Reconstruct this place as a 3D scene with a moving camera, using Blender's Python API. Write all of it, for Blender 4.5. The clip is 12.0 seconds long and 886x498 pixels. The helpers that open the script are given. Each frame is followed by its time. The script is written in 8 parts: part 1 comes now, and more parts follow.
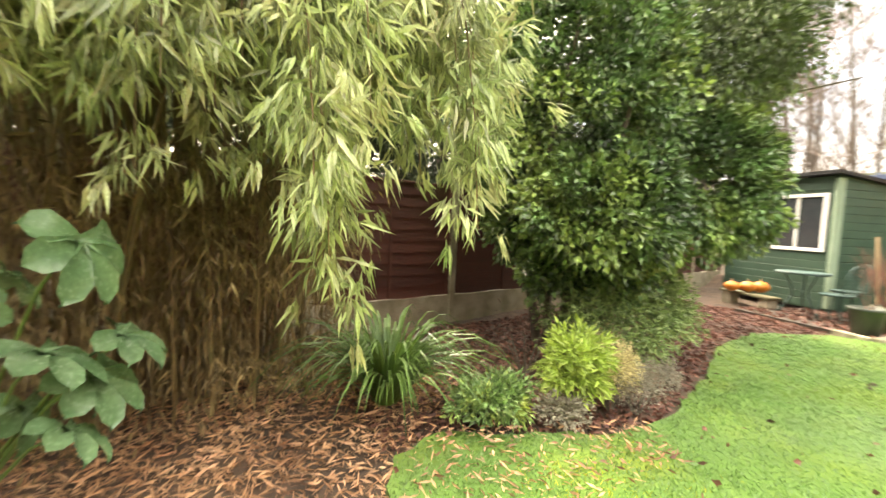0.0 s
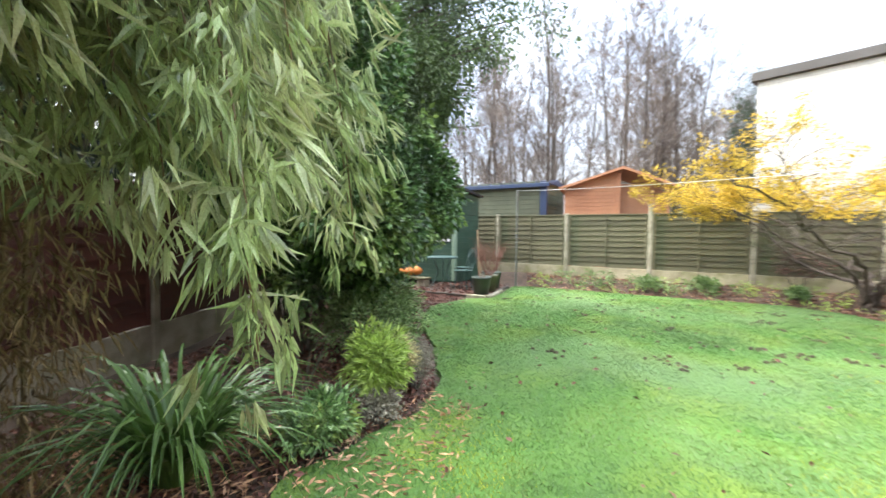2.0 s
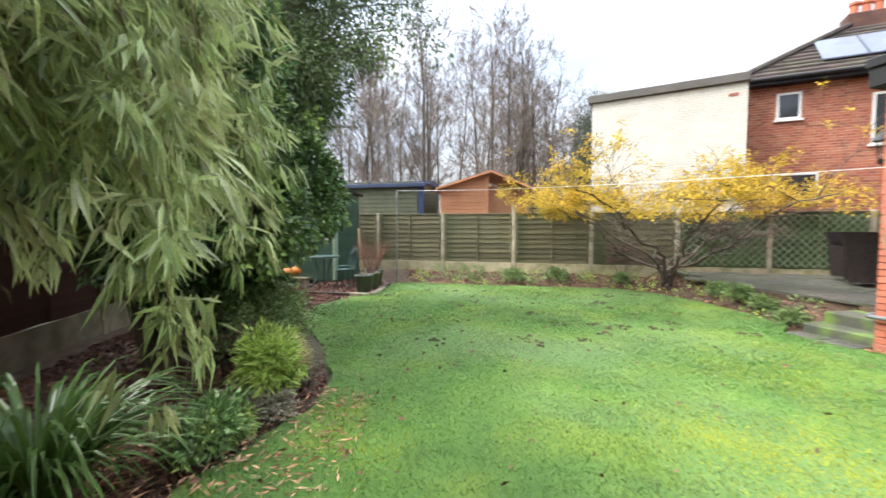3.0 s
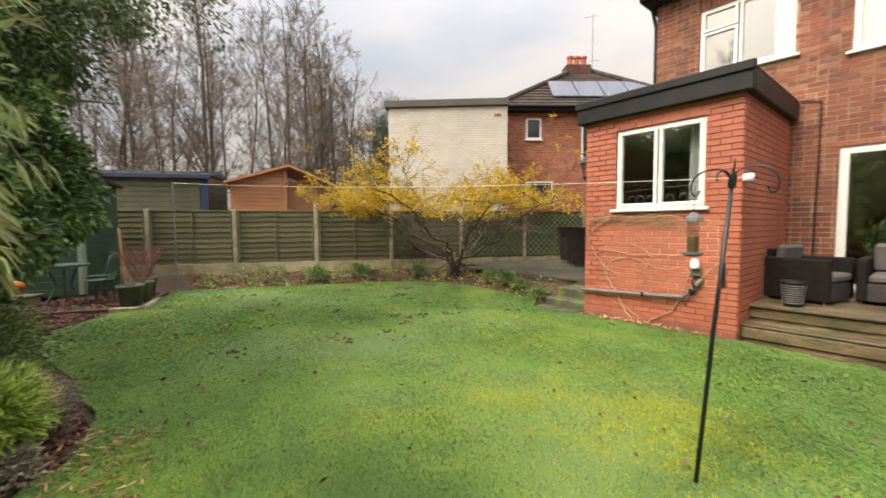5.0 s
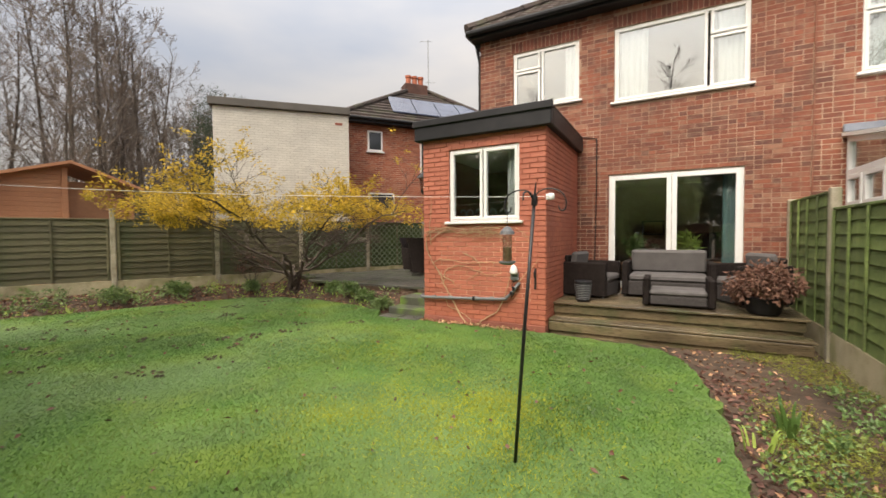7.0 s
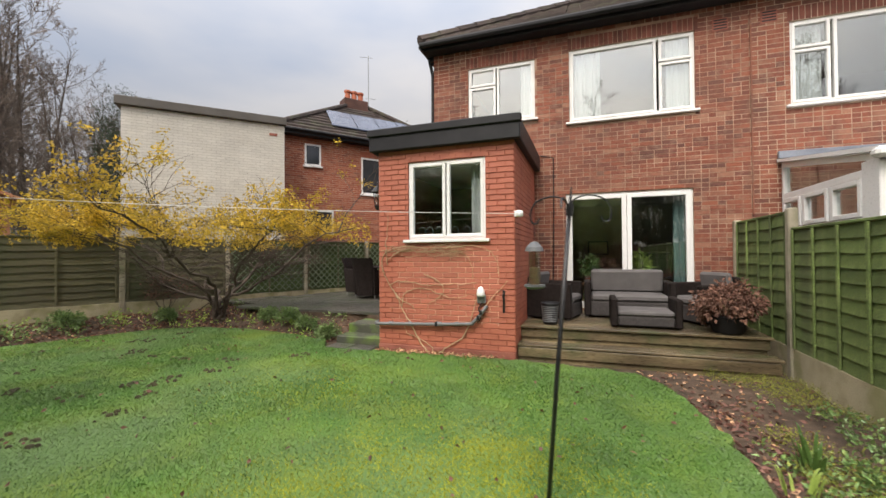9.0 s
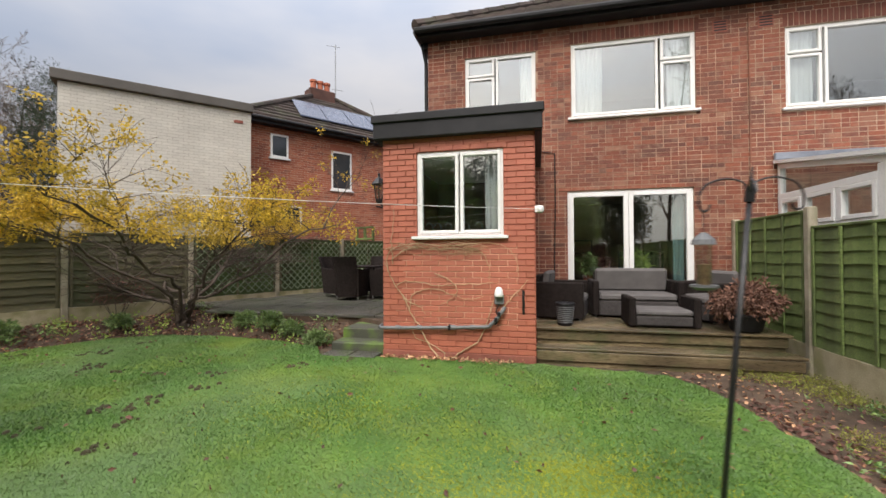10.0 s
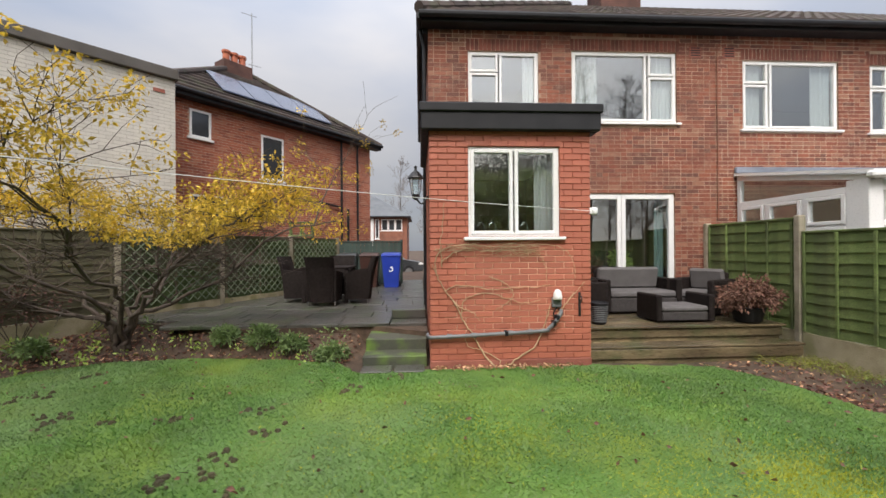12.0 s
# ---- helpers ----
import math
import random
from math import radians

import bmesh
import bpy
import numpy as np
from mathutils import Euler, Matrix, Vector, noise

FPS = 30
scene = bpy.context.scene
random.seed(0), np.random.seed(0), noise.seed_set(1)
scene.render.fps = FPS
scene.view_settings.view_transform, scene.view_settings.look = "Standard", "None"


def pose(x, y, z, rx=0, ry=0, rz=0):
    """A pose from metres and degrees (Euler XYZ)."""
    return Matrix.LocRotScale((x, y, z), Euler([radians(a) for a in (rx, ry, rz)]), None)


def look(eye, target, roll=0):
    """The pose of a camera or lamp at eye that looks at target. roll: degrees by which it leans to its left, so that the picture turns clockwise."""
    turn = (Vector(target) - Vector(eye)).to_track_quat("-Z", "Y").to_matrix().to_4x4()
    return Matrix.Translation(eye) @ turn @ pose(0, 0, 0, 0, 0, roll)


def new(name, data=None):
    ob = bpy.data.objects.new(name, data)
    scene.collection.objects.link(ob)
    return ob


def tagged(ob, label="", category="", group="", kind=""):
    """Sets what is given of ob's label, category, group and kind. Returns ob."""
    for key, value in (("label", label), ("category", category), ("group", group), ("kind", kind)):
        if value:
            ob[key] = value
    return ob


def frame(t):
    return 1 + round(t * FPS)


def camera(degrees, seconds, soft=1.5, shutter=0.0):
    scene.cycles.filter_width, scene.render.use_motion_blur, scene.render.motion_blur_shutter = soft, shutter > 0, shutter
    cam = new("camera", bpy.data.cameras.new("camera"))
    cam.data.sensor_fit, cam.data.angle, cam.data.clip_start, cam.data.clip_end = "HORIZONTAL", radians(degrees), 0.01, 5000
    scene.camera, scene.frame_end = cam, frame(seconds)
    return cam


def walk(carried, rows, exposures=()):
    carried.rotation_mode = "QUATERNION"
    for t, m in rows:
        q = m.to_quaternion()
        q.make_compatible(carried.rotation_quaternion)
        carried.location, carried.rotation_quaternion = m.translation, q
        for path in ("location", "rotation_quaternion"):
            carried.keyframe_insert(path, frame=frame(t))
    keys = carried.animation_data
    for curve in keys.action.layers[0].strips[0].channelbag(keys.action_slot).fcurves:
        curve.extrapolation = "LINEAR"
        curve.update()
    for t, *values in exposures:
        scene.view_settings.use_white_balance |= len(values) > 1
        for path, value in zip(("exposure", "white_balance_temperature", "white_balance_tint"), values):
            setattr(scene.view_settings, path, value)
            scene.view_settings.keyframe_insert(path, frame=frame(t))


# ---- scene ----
# ---- camera and walk ----
cam = camera(94.7, 12.0, shutter=0.5)
PATH = [
    (0, (-0.188, 0.261, 1.283), (1.034, 1.839, 1.155), 2.7),
    (0.5, (-0.38, 0.564, 1.258), (1.178, 1.815, 1.161), 2.0),
    (1, (-0.476, 0.801, 1.266), (1.317, 1.683, 1.176), 1.4),
    (1.5, (-0.544, 0.967, 1.302), (1.387, 1.481, 1.219), 0.9),
    (2, (-0.7, 1.141, 1.317), (1.291, 1.309, 1.234), 0.6),
    (2.5, (-0.855, 1.222, 1.334), (1.137, 1.075, 1.246), 0.5),
    (3, (-0.966, 1.237, 1.344), (0.987, 0.815, 1.252), 0.2),
    (3.2, (-0.996, 1.249, 1.352), (0.932, 0.724, 1.262), 0.2),
    (5, (-1.071, 1.332, 1.395), (0.47, 0.062, 1.281), -0.3),
    (5.5, (-1.084, 1.327, 1.396), (0.317, -0.096, 1.279), -0.4),
    (6, (-1.097, 1.313, 1.401), (0.152, -0.245, 1.287), -0.4),
    (6.5, (-1.114, 1.303, 1.407), (-0.014, -0.364, 1.308), -0.4),
    (7, (-1.109, 1.303, 1.41), (-0.14, -0.445, 1.341), -0.4),
    (9, (-0.502, 0.978, 1.395), (0.167, -0.907, 1.425), -0.4),
    (9.5, (-0.071, 0.884, 1.385), (0.498, -1.033, 1.414), -0.4),
    (10, (0.392, 0.794, 1.376), (0.84, -1.155, 1.403), -0.3),
    (10.5, (0.928, 0.706, 1.382), (1.243, -1.269, 1.405), -0.3),
    (11, (1.488, 0.673, 1.413), (1.659, -1.32, 1.432), -0.3),
    (11.5, (2.012, 0.608, 1.436), (2.043, -1.391, 1.448), -0.4),
    (12, (2.553, 0.58, 1.465), (2.439, -1.417, 1.468), -0.4),
]
walk(cam, [(t, look(eye, target, roll)) for t, eye, target, roll in PATH],
     [(0, 2.33, 8500, 10), (0.8, 2.10, 7700, 10), (1.5, 1.80, 6500, 9), (2.5, 1.32, 6100, 8), (3.2, 1.05, 6600, 8), (5, 0.40, 7700, 12), (7, 0.14, 7400, 12), (9, 0.0, 6900, 12), (12, -0.05, 6600, 12)])

# ---- world, sun and exposure ----
SKY_STRENGTH, SUN_STRENGTH = 0.078, 2.2
SUN_ELEV, SUN_AZ = radians(50), radians(9)
GLOW = (2.4, 2.15, 1.75)
world = bpy.data.worlds.new("overcast_sky")
world.use_nodes = True
scene.world = world


def build_sky():
    nt = world.node_tree
    nt.nodes.clear()
    out = nt.nodes.new("ShaderNodeOutputWorld")
    bg = nt.nodes.new("ShaderNodeBackground")
    sky = nt.nodes.new("ShaderNodeTexSky")
    sky.sky_type, sky.sun_disc = "NISHITA", False
    sky.sun_elevation, sky.sun_rotation = SUN_ELEV, SUN_AZ
    co = nt.nodes.new("ShaderNodeTexCoord")
    mp = nt.nodes.new("ShaderNodeMapping")
    mp.inputs["Scale"].default_value = (1.0, 1.0, 2.6)
    ns = nt.nodes.new("ShaderNodeTexNoise")
    ns.inputs["Scale"].default_value, ns.inputs["Detail"].default_value = 1.3, 5.0
    ramp = nt.nodes.new("ShaderNodeValToRGB")
    ramp.color_ramp.elements[0].position, ramp.color_ramp.elements[1].position = 0.3, 0.62
    ramp.color_ramp.elements[0].color = (3.3, 3.9, 5.0, 1)
    ramp.color_ramp.elements[1].color = (5.9, 5.9, 6.0, 1)
    mix = nt.nodes.new("ShaderNodeMix")
    mix.data_type = "RGBA"
    mix.inputs[0].default_value = 0.86
    nt.links.new(co.outputs["Generated"], mp.inputs["Vector"])
    nt.links.new(mp.outputs[0], ns.inputs["Vector"])
    nt.links.new(ns.outputs[0], ramp.inputs[0])
    nt.links.new(sky.outputs[0], mix.inputs[6])
    nt.links.new(ramp.outputs[0], mix.inputs[7])
    # an overcast sky is about three times as bright overhead as at the horizon
    xyz, up, lum = nt.nodes.new("ShaderNodeSeparateXYZ"), nt.nodes.new("ShaderNodeMapRange"), nt.nodes.new("ShaderNodeVectorMath")
    up.inputs["To Min"].default_value, up.inputs["To Max"].default_value = 0.98, 5.2
    over, curve = nt.nodes.new("ShaderNodeMath"), nt.nodes.new("ShaderNodeMath")
    over.operation, over.inputs[1].default_value = "MAXIMUM", 0.0
    curve.operation, curve.inputs[1].default_value = "POWER", 1.7
    lum.operation = "SCALE"
    nt.links.new(co.outputs["Generated"], xyz.inputs[0])
    nt.links.new(xyz.outputs["Z"], over.inputs[0])
    nt.links.new(over.outputs[0], curve.inputs[0])
    nt.links.new(curve.outputs[0], up.inputs["Value"])
    nt.links.new(mix.outputs[2], lum.inputs[0])
    nt.links.new(up.outputs[0], lum.inputs["Scale"])
    # thin cloud is brighter and warmer on the sun's side
    nrm, dot, pos = nt.nodes.new("ShaderNodeVectorMath"), nt.nodes.new("ShaderNodeVectorMath"), nt.nodes.new("ShaderNodeMath")
    broad, glow, gain = nt.nodes.new("ShaderNodeMath"), nt.nodes.new("ShaderNodeVectorMath"), nt.nodes.new("ShaderNodeVectorMath")
    full = nt.nodes.new("ShaderNodeVectorMath")
    nrm.operation, dot.operation, glow.operation, gain.operation, full.operation = "NORMALIZE", "DOT_PRODUCT", "SCALE", "ADD", "MULTIPLY"
    dot.inputs[1].default_value = (math.sin(SUN_AZ) * math.cos(radians(28)), math.cos(SUN_AZ) * math.cos(radians(28)), math.sin(radians(28)))
    pos.operation, pos.inputs[1].default_value = "MAXIMUM", 0.0
    broad.operation, broad.inputs[1].default_value = "POWER", 4.0
    glow.inputs[0].default_value = GLOW
    gain.inputs[1].default_value = (1.0, 1.0, 1.0)
    nt.links.new(co.outputs["Generated"], nrm.inputs[0])
    nt.links.new(nrm.outputs[0], dot.inputs[0])
    nt.links.new(dot.outputs["Value"], pos.inputs[0])
    nt.links.new(pos.outputs[0], broad.inputs[0])
    nt.links.new(broad.outputs[0], glow.inputs["Scale"])
    nt.links.new(glow.outputs[0], gain.inputs[0])
    nt.links.new(lum.outputs[0], full.inputs[0])
    nt.links.new(gain.outputs[0], full.inputs[1])
    nt.links.new(full.outputs[0], bg.inputs["Color"])
    bg.inputs["Strength"].default_value = SKY_STRENGTH
    nt.links.new(bg.outputs[0], out.inputs["Surface"])


build_sky()
sun = new("sun", bpy.data.lights.new("sun", "SUN"))
sun.data.energy, sun.data.angle, sun.data.color = SUN_STRENGTH, radians(25), (1.0, 0.96, 0.9)
sun.matrix_world = look((0, 0, 20), (-20 * math.sin(SUN_AZ) / math.tan(SUN_ELEV), -20 * math.cos(SUN_AZ) / math.tan(SUN_ELEV), 0))


# ---- materials ----
def material(name, colors, scale=6.0, rough=0.7, bump=0.2, fine=60.0, vary=0.25, island=0.0, rand=0.0, metal=0.0,
             coat=0.0, stretch=(1, 1, 1), blotch=0.7, stain_or_sheen=None, transl=0.0, spec=0.5, pieces=None, single=False):
    """A procedural surface: a ramp over noise, a coarse blotch, a fine grain in colour and relief."""
    m = bpy.data.materials.new(name)
    m.use_nodes = True
    nt = m.node_tree
    bs = nt.nodes["Principled BSDF"]
    N, L = nt.nodes.new, nt.links.new
    co, mp = N("ShaderNodeTexCoord"), N("ShaderNodeMapping")
    mp.inputs["Scale"].default_value = stretch
    where = N("ShaderNodeNewGeometry").outputs["Position"] if single else co.outputs["Object"]
    L(where, mp.inputs["Vector"])
    n1, n2, n3 = N("ShaderNodeTexNoise"), N("ShaderNodeTexNoise"), N("ShaderNodeTexNoise")
    for n, sc, de in ((n1, scale, 6), (n2, blotch, 3), (n3, fine, 4)):
        n.inputs["Scale"].default_value, n.inputs["Detail"].default_value = sc, de
        L(mp.outputs["Vector"] if n is not n2 else where, n.inputs["Vector"])
    ramp = N("ShaderNodeValToRGB")
    el = ramp.color_ramp.elements
    el[0].position, el[1].position = 0.3, 0.72
    el[0].color, el[1].color = (*colors[0], 1), (*colors[-1], 1)
    for i, c in enumerate(colors[1:-1]):
        e = el.new(0.3 + 0.42 * (i + 1) / (len(colors) - 1))
        e.color = (*c, 1)
    L(n1.outputs[0], ramp.inputs[0])
    col = ramp.outputs[0]

    def span(sock, lo, hi, a=0.3, b=0.7):
        r = N("ShaderNodeMapRange")
        r.inputs["From Min"].default_value, r.inputs["From Max"].default_value = a, b
        r.inputs["To Min"].default_value, r.inputs["To Max"].default_value = lo, hi
        L(sock, r.inputs["Value"])
        return r.outputs[0]

    def value(col, fac):
        h = N("ShaderNodeHueSaturation")
        L(col, h.inputs["Color"])
        L(fac, h.inputs["Value"])
        return h.outputs[0]

    col = value(col, span(n2.outputs[0], 1 - vary, 1 + vary))
    col = value(col, span(n3.outputs[0], 1 - vary * 0.7, 1 + vary * 0.7))
    if island:
        g = N("ShaderNodeNewGeometry")
        col = value(col, span(g.outputs["Random Per Island"], 1 - island, 1 + island, 0, 1))
    if pieces:
        # a colour of its own for each piece
        g, pr, pm = N("ShaderNodeNewGeometry"), N("ShaderNodeValToRGB"), N("ShaderNodeMix")
        pr.color_ramp.interpolation = "CONSTANT"
        pe = pr.color_ramp.elements
        pe[0].color, pe[1].position, pe[1].color = (*pieces[0], 1), 1 / len(pieces), (*pieces[1], 1)
        for i, c in enumerate(pieces[2:]):
            pe.new((i + 2) / len(pieces)).color = (*c, 1)
        pm.data_type = "RGBA"
        pm.inputs[0].default_value = 0.65
        L(N("ShaderNodeObjectInfo").outputs["Random"] if single else g.outputs["Random Per Island"], pr.inputs[0])
        L(col, pm.inputs[6])
        L(pr.outputs[0], pm.inputs[7])
        col = pm.outputs[2]
    if rand:
        g = N("ShaderNodeObjectInfo")
        col = value(col, span(g.outputs["Random"], 1 - rand, 1 + rand, 0, 1))
    for color, at, amount in ([stain_or_sheen] if isinstance(stain_or_sheen, tuple) else stain_or_sheen or []):
        sn = N("ShaderNodeTexNoise")
        sn.inputs["Scale"].default_value, sn.inputs["Detail"].default_value = at, 6
        L(co.outputs["Object"], sn.inputs["Vector"])
        mx = N("ShaderNodeMix")
        mx.data_type = "RGBA"
        L(span(sn.outputs[0], 0, amount, 0.5, 0.66), mx.inputs[0])
        L(col, mx.inputs[6])
        mx.inputs[7].default_value = (*color, 1)
        col = mx.outputs[2]
    L(col, bs.inputs["Base Color"])
    L(span(n3.outputs[0], max(rough - 0.12, 0.02), min(rough + 0.12, 1)), bs.inputs["Roughness"])
    bs.inputs["Metallic"].default_value = metal
    bs.inputs["Coat Weight"].default_value = coat
    bs.inputs["Specular IOR Level"].default_value = spec
    if bump:
        b = N("ShaderNodeBump")
        b.inputs["Strength"].default_value, b.inputs["Distance"].default_value = bump, 0.01
        L(n3.outputs[0], b.inputs["Height"])
        L(b.outputs[0], bs.inputs["Normal"])
    if transl:
        tr, ad = N("ShaderNodeBsdfTranslucent"), N("ShaderNodeMixShader")
        L(col, tr.inputs["Color"])
        ad.inputs[0].default_value = transl
        L(bs.outputs[0], ad.inputs[1])
        L(tr.outputs[0], ad.inputs[2])
        L(ad.outputs[0], nt.nodes["Material Output"].inputs["Surface"])
    return m


def glass_material(name, tint=(0.9, 0.95, 0.95)):
    m = bpy.data.materials.new(name)
    m.use_nodes = True
    nt = m.node_tree
    gl, tr, mx = nt.nodes.new("ShaderNodeBsdfGlossy"), nt.nodes.new("ShaderNodeBsdfTransparent"), nt.nodes.new("ShaderNodeMixShader")
    lw, pw, fr = nt.nodes.new("ShaderNodeLayerWeight"), nt.nodes.new("ShaderNodeMath"), nt.nodes.new("ShaderNodeMath")
    lw.inputs["Blend"].default_value = 0.5
    pw.operation, pw.inputs[1].default_value = "POWER", 3.5
    fr.operation, fr.inputs[1].default_value, fr.inputs[2].default_value = "MULTIPLY_ADD", 0.72, 0.24
    nt.links.new(lw.outputs["Facing"], pw.inputs[0])
    nt.links.new(pw.outputs[0], fr.inputs[0])
    gl.inputs["Roughness"].default_value = 0.01
    tr.inputs["Color"].default_value = (*tint, 1)
    nt.links.new(fr.outputs[0], mx.inputs[0])
    nt.links.new(tr.outputs[0], mx.inputs[1])
    nt.links.new(gl.outputs[0], mx.inputs[2])
    nt.links.new(mx.outputs[0], nt.nodes["Material Output"].inputs["Surface"])
    return m


M_SOIL = material("soil", [(0.045, 0.03, 0.02), (0.085, 0.055, 0.036), (0.12, 0.08, 0.052)], 9, 0.95, 0.8, 90, 0.35)
# the pale mint patches of turf and blades paint the dew's sheen into the colour
M_TURF = material("turf", [(0.066, 0.14, 0.022), (0.092, 0.184, 0.030), (0.125, 0.222, 0.042)], 2.0, 0.9, 0.5, 120, 0.25, stain_or_sheen=[((0.20, 0.27, 0.03), 1.1, 0.6), ((0.155, 0.25, 0.09), 0.42, 0.6)])
M_BLADE = material("grass_blade", [(0.066, 0.165, 0.020), (0.094, 0.212, 0.034), (0.136, 0.252, 0.062)], 1.6, 0.42, 0, 300, 0.22, island=0.2, stain_or_sheen=[((0.30, 0.33, 0.025), 0.75, 0.5), ((0.205, 0.305, 0.115), 0.42, 0.6), ((0.058, 0.115, 0.012), 1.7, 0.6)], transl=0.2, spec=0.8)
BRICK_LOOK = dict(colors=[(0.12, 0.040, 0.027), (0.22, 0.072, 0.044), (0.33, 0.135, 0.085)], scale=22, rough=0.85, bump=0.6, fine=60, vary=0.3, blotch=0.8, stain_or_sheen=[((0.10, 0.045, 0.034), 2.2, 0.45), ((0.36, 0.24, 0.17), 9.0, 0.30)],
                  pieces=[(0.25, 0.072, 0.040), (0.19, 0.055, 0.034), (0.32, 0.10, 0.055), (0.24, 0.070, 0.040), (0.11, 0.045, 0.035), (0.29, 0.12, 0.075), (0.20, 0.060, 0.037), (0.26, 0.082, 0.048), (0.36, 0.18, 0.115), (0.15, 0.05, 0.036)])
M_MOSS = material("mossy_grass_blade", [(0.32, 0.34, 0.015), (0.42, 0.42, 0.022), (0.27, 0.32, 0.03)], 3, 0.6, 0, 300, 0.2, island=0.25, transl=0.2)
M_NEXTBRICK = material("next_door_brick", [(0.20, 0.066, 0.042), (0.33, 0.115, 0.07), (0.42, 0.17, 0.105)], 14, 0.85, 0.5, 60, 0.25, island=0.14, pieces=[(0.40, 0.125, 0.07), (0.31, 0.092, 0.054), (0.46, 0.16, 0.09), (0.36, 0.11, 0.062), (0.23, 0.08, 0.055), (0.43, 0.19, 0.12)])
M_BRICK = material("old_brick", island=0.12, **BRICK_LOOK)
M_LOOSEBRICK = material("single_old_brick", single=True, rand=0.12, **BRICK_LOOK)
M_DARKBRICK = material("sooty_brick", [(0.07, 0.035, 0.028), (0.13, 0.06, 0.045)], 4, 0.9, 0.4, 50, 0.3)
M_OLDJOINT = material("weathered_red_joint", [(0.26, 0.15, 0.10), (0.38, 0.25, 0.18), (0.50, 0.36, 0.27)], 3, 0.95, 0.6, 70, 0.35)
M_SOLDIER = material("dark_red_brick", [(0.13, 0.042, 0.03), (0.22, 0.07, 0.045)], 6, 0.85, 0.4, 50, 0.25, rand=0.25)
M_WHITEJ = material("shaded_white_joint", [(0.34, 0.315, 0.265), (0.42, 0.39, 0.33)], 2, 0.85, 0.3, 50, 0.1)
M_MORTAR = material("mortar", [(0.42, 0.30, 0.215), (0.54, 0.41, 0.31)], 5, 0.95, 0.5, 90, 0.3)
M_RED = material("painted_red_brick", [(0.36, 0.098, 0.06), (0.44, 0.14, 0.085), (0.40, 0.115, 0.07)], 2.5, 0.6, 0.35, 80, 0.14, island=0.10, rand=0.10, stain_or_sheen=((0.34, 0.10, 0.07), 2.0, 0.5))
M_REDJ = material("red_joint", [(0.30, 0.08, 0.05), (0.37, 0.12, 0.075)], 1.2, 0.85, 0.4, 90, 0.2)
M_PINKJ = material("pinkish_bare_joint", [(0.56, 0.29, 0.20), (0.68, 0.42, 0.31)], 3, 0.9, 0.4, 90, 0.2)
M_PLINTH = material("plinth_render", [(0.25, 0.08, 0.055), (0.33, 0.12, 0.085)], 4, 0.85, 0.4, 60, 0.25)
M_WHITE = material("white_upvc", [(0.78, 0.78, 0.76), (0.82, 0.82, 0.81)], 3, 0.35, 0.02, 50, 0.04)
M_BLACK = material("black_fascia", [(0.010, 0.010, 0.012), (0.019, 0.019, 0.021)], 4, 0.5, 0.1, 60, 0.2, spec=0.3)
M_ROOF = material("roof_tile", [(0.042, 0.031, 0.027), (0.07, 0.05, 0.043)], 3, 0.85, 0.5, 50, 0.3, island=0.3, stain_or_sheen=((0.08, 0.085, 0.05), 2.5, 0.6))
M_GLASS = glass_material("window_glass")
M_CREAM = material("white_painted_brick", [(0.53, 0.505, 0.45), (0.60, 0.575, 0.515)], 2, 0.75, 0.3, 50, 0.08, island=0.05)
M_CONC = material("weathered_concrete", [(0.24, 0.21, 0.15), (0.36, 0.32, 0.24), (0.42, 0.37, 0.28)], 5, 0.9, 0.5, 80, 0.25, stain_or_sheen=((0.14, 0.15, 0.07), 3, 0.6))
M_FENCE = material("weathered_fence_board", [(0.082, 0.074, 0.039), (0.132, 0.118, 0.066), (0.17, 0.15, 0.09)], 3, 0.85, 0.6, 70, 0.3, rand=0.2, stretch=(0.15, 0.15, 1), stain_or_sheen=((0.06, 0.075, 0.03), 2, 0.6))
M_GFENCE = material("green_fence_board", [(0.085, 0.125, 0.034), (0.135, 0.185, 0.055), (0.19, 0.235, 0.085)], 3, 0.8, 0.6, 70, 0.4, rand=0.25, stretch=(1, 0.15, 1), stain_or_sheen=((0.06, 0.075, 0.03), 2.4, 0.75))
M_DARKGREEN = material("dark_green_fence_board", [(0.05, 0.082, 0.026), (0.082, 0.122, 0.04), (0.115, 0.15, 0.058)], 3, 0.8, 0.6, 70, 0.4, rand=0.25, stretch=(0.15, 1, 1), stain_or_sheen=((0.055, 0.06, 0.028), 2.4, 0.7))
M_MOSSCONC = material("mossy_concrete", [(0.30, 0.26, 0.16), (0.42, 0.37, 0.24), (0.46, 0.40, 0.27)], 5, 0.9, 0.5, 80, 0.25, stain_or_sheen=((0.20, 0.21, 0.07), 3, 0.6))
M_DECK = material("wet_decking", [(0.06, 0.042, 0.026), (0.13, 0.098, 0.055), (0.24, 0.185, 0.105)], 4, 0.35, 0.5, 60, 0.45, rand=0.28, stretch=(0.2, 1, 1), stain_or_sheen=((0.05, 0.07, 0.025), 3, 0.6))
M_SLAB = material("wet_paving", [(0.05, 0.05, 0.043), (0.085, 0.08, 0.07), (0.11, 0.10, 0.085)], 3, 0.35, 0.3, 60, 0.3, rand=0.15, stain_or_sheen=((0.06, 0.09, 0.03), 2.5, 0.6))
M_RATTAN = material("dark_rattan", [(0.014, 0.010, 0.009), (0.026, 0.020, 0.018)], 20, 0.7, 0.8, 120, 0.3, spec=0.15)
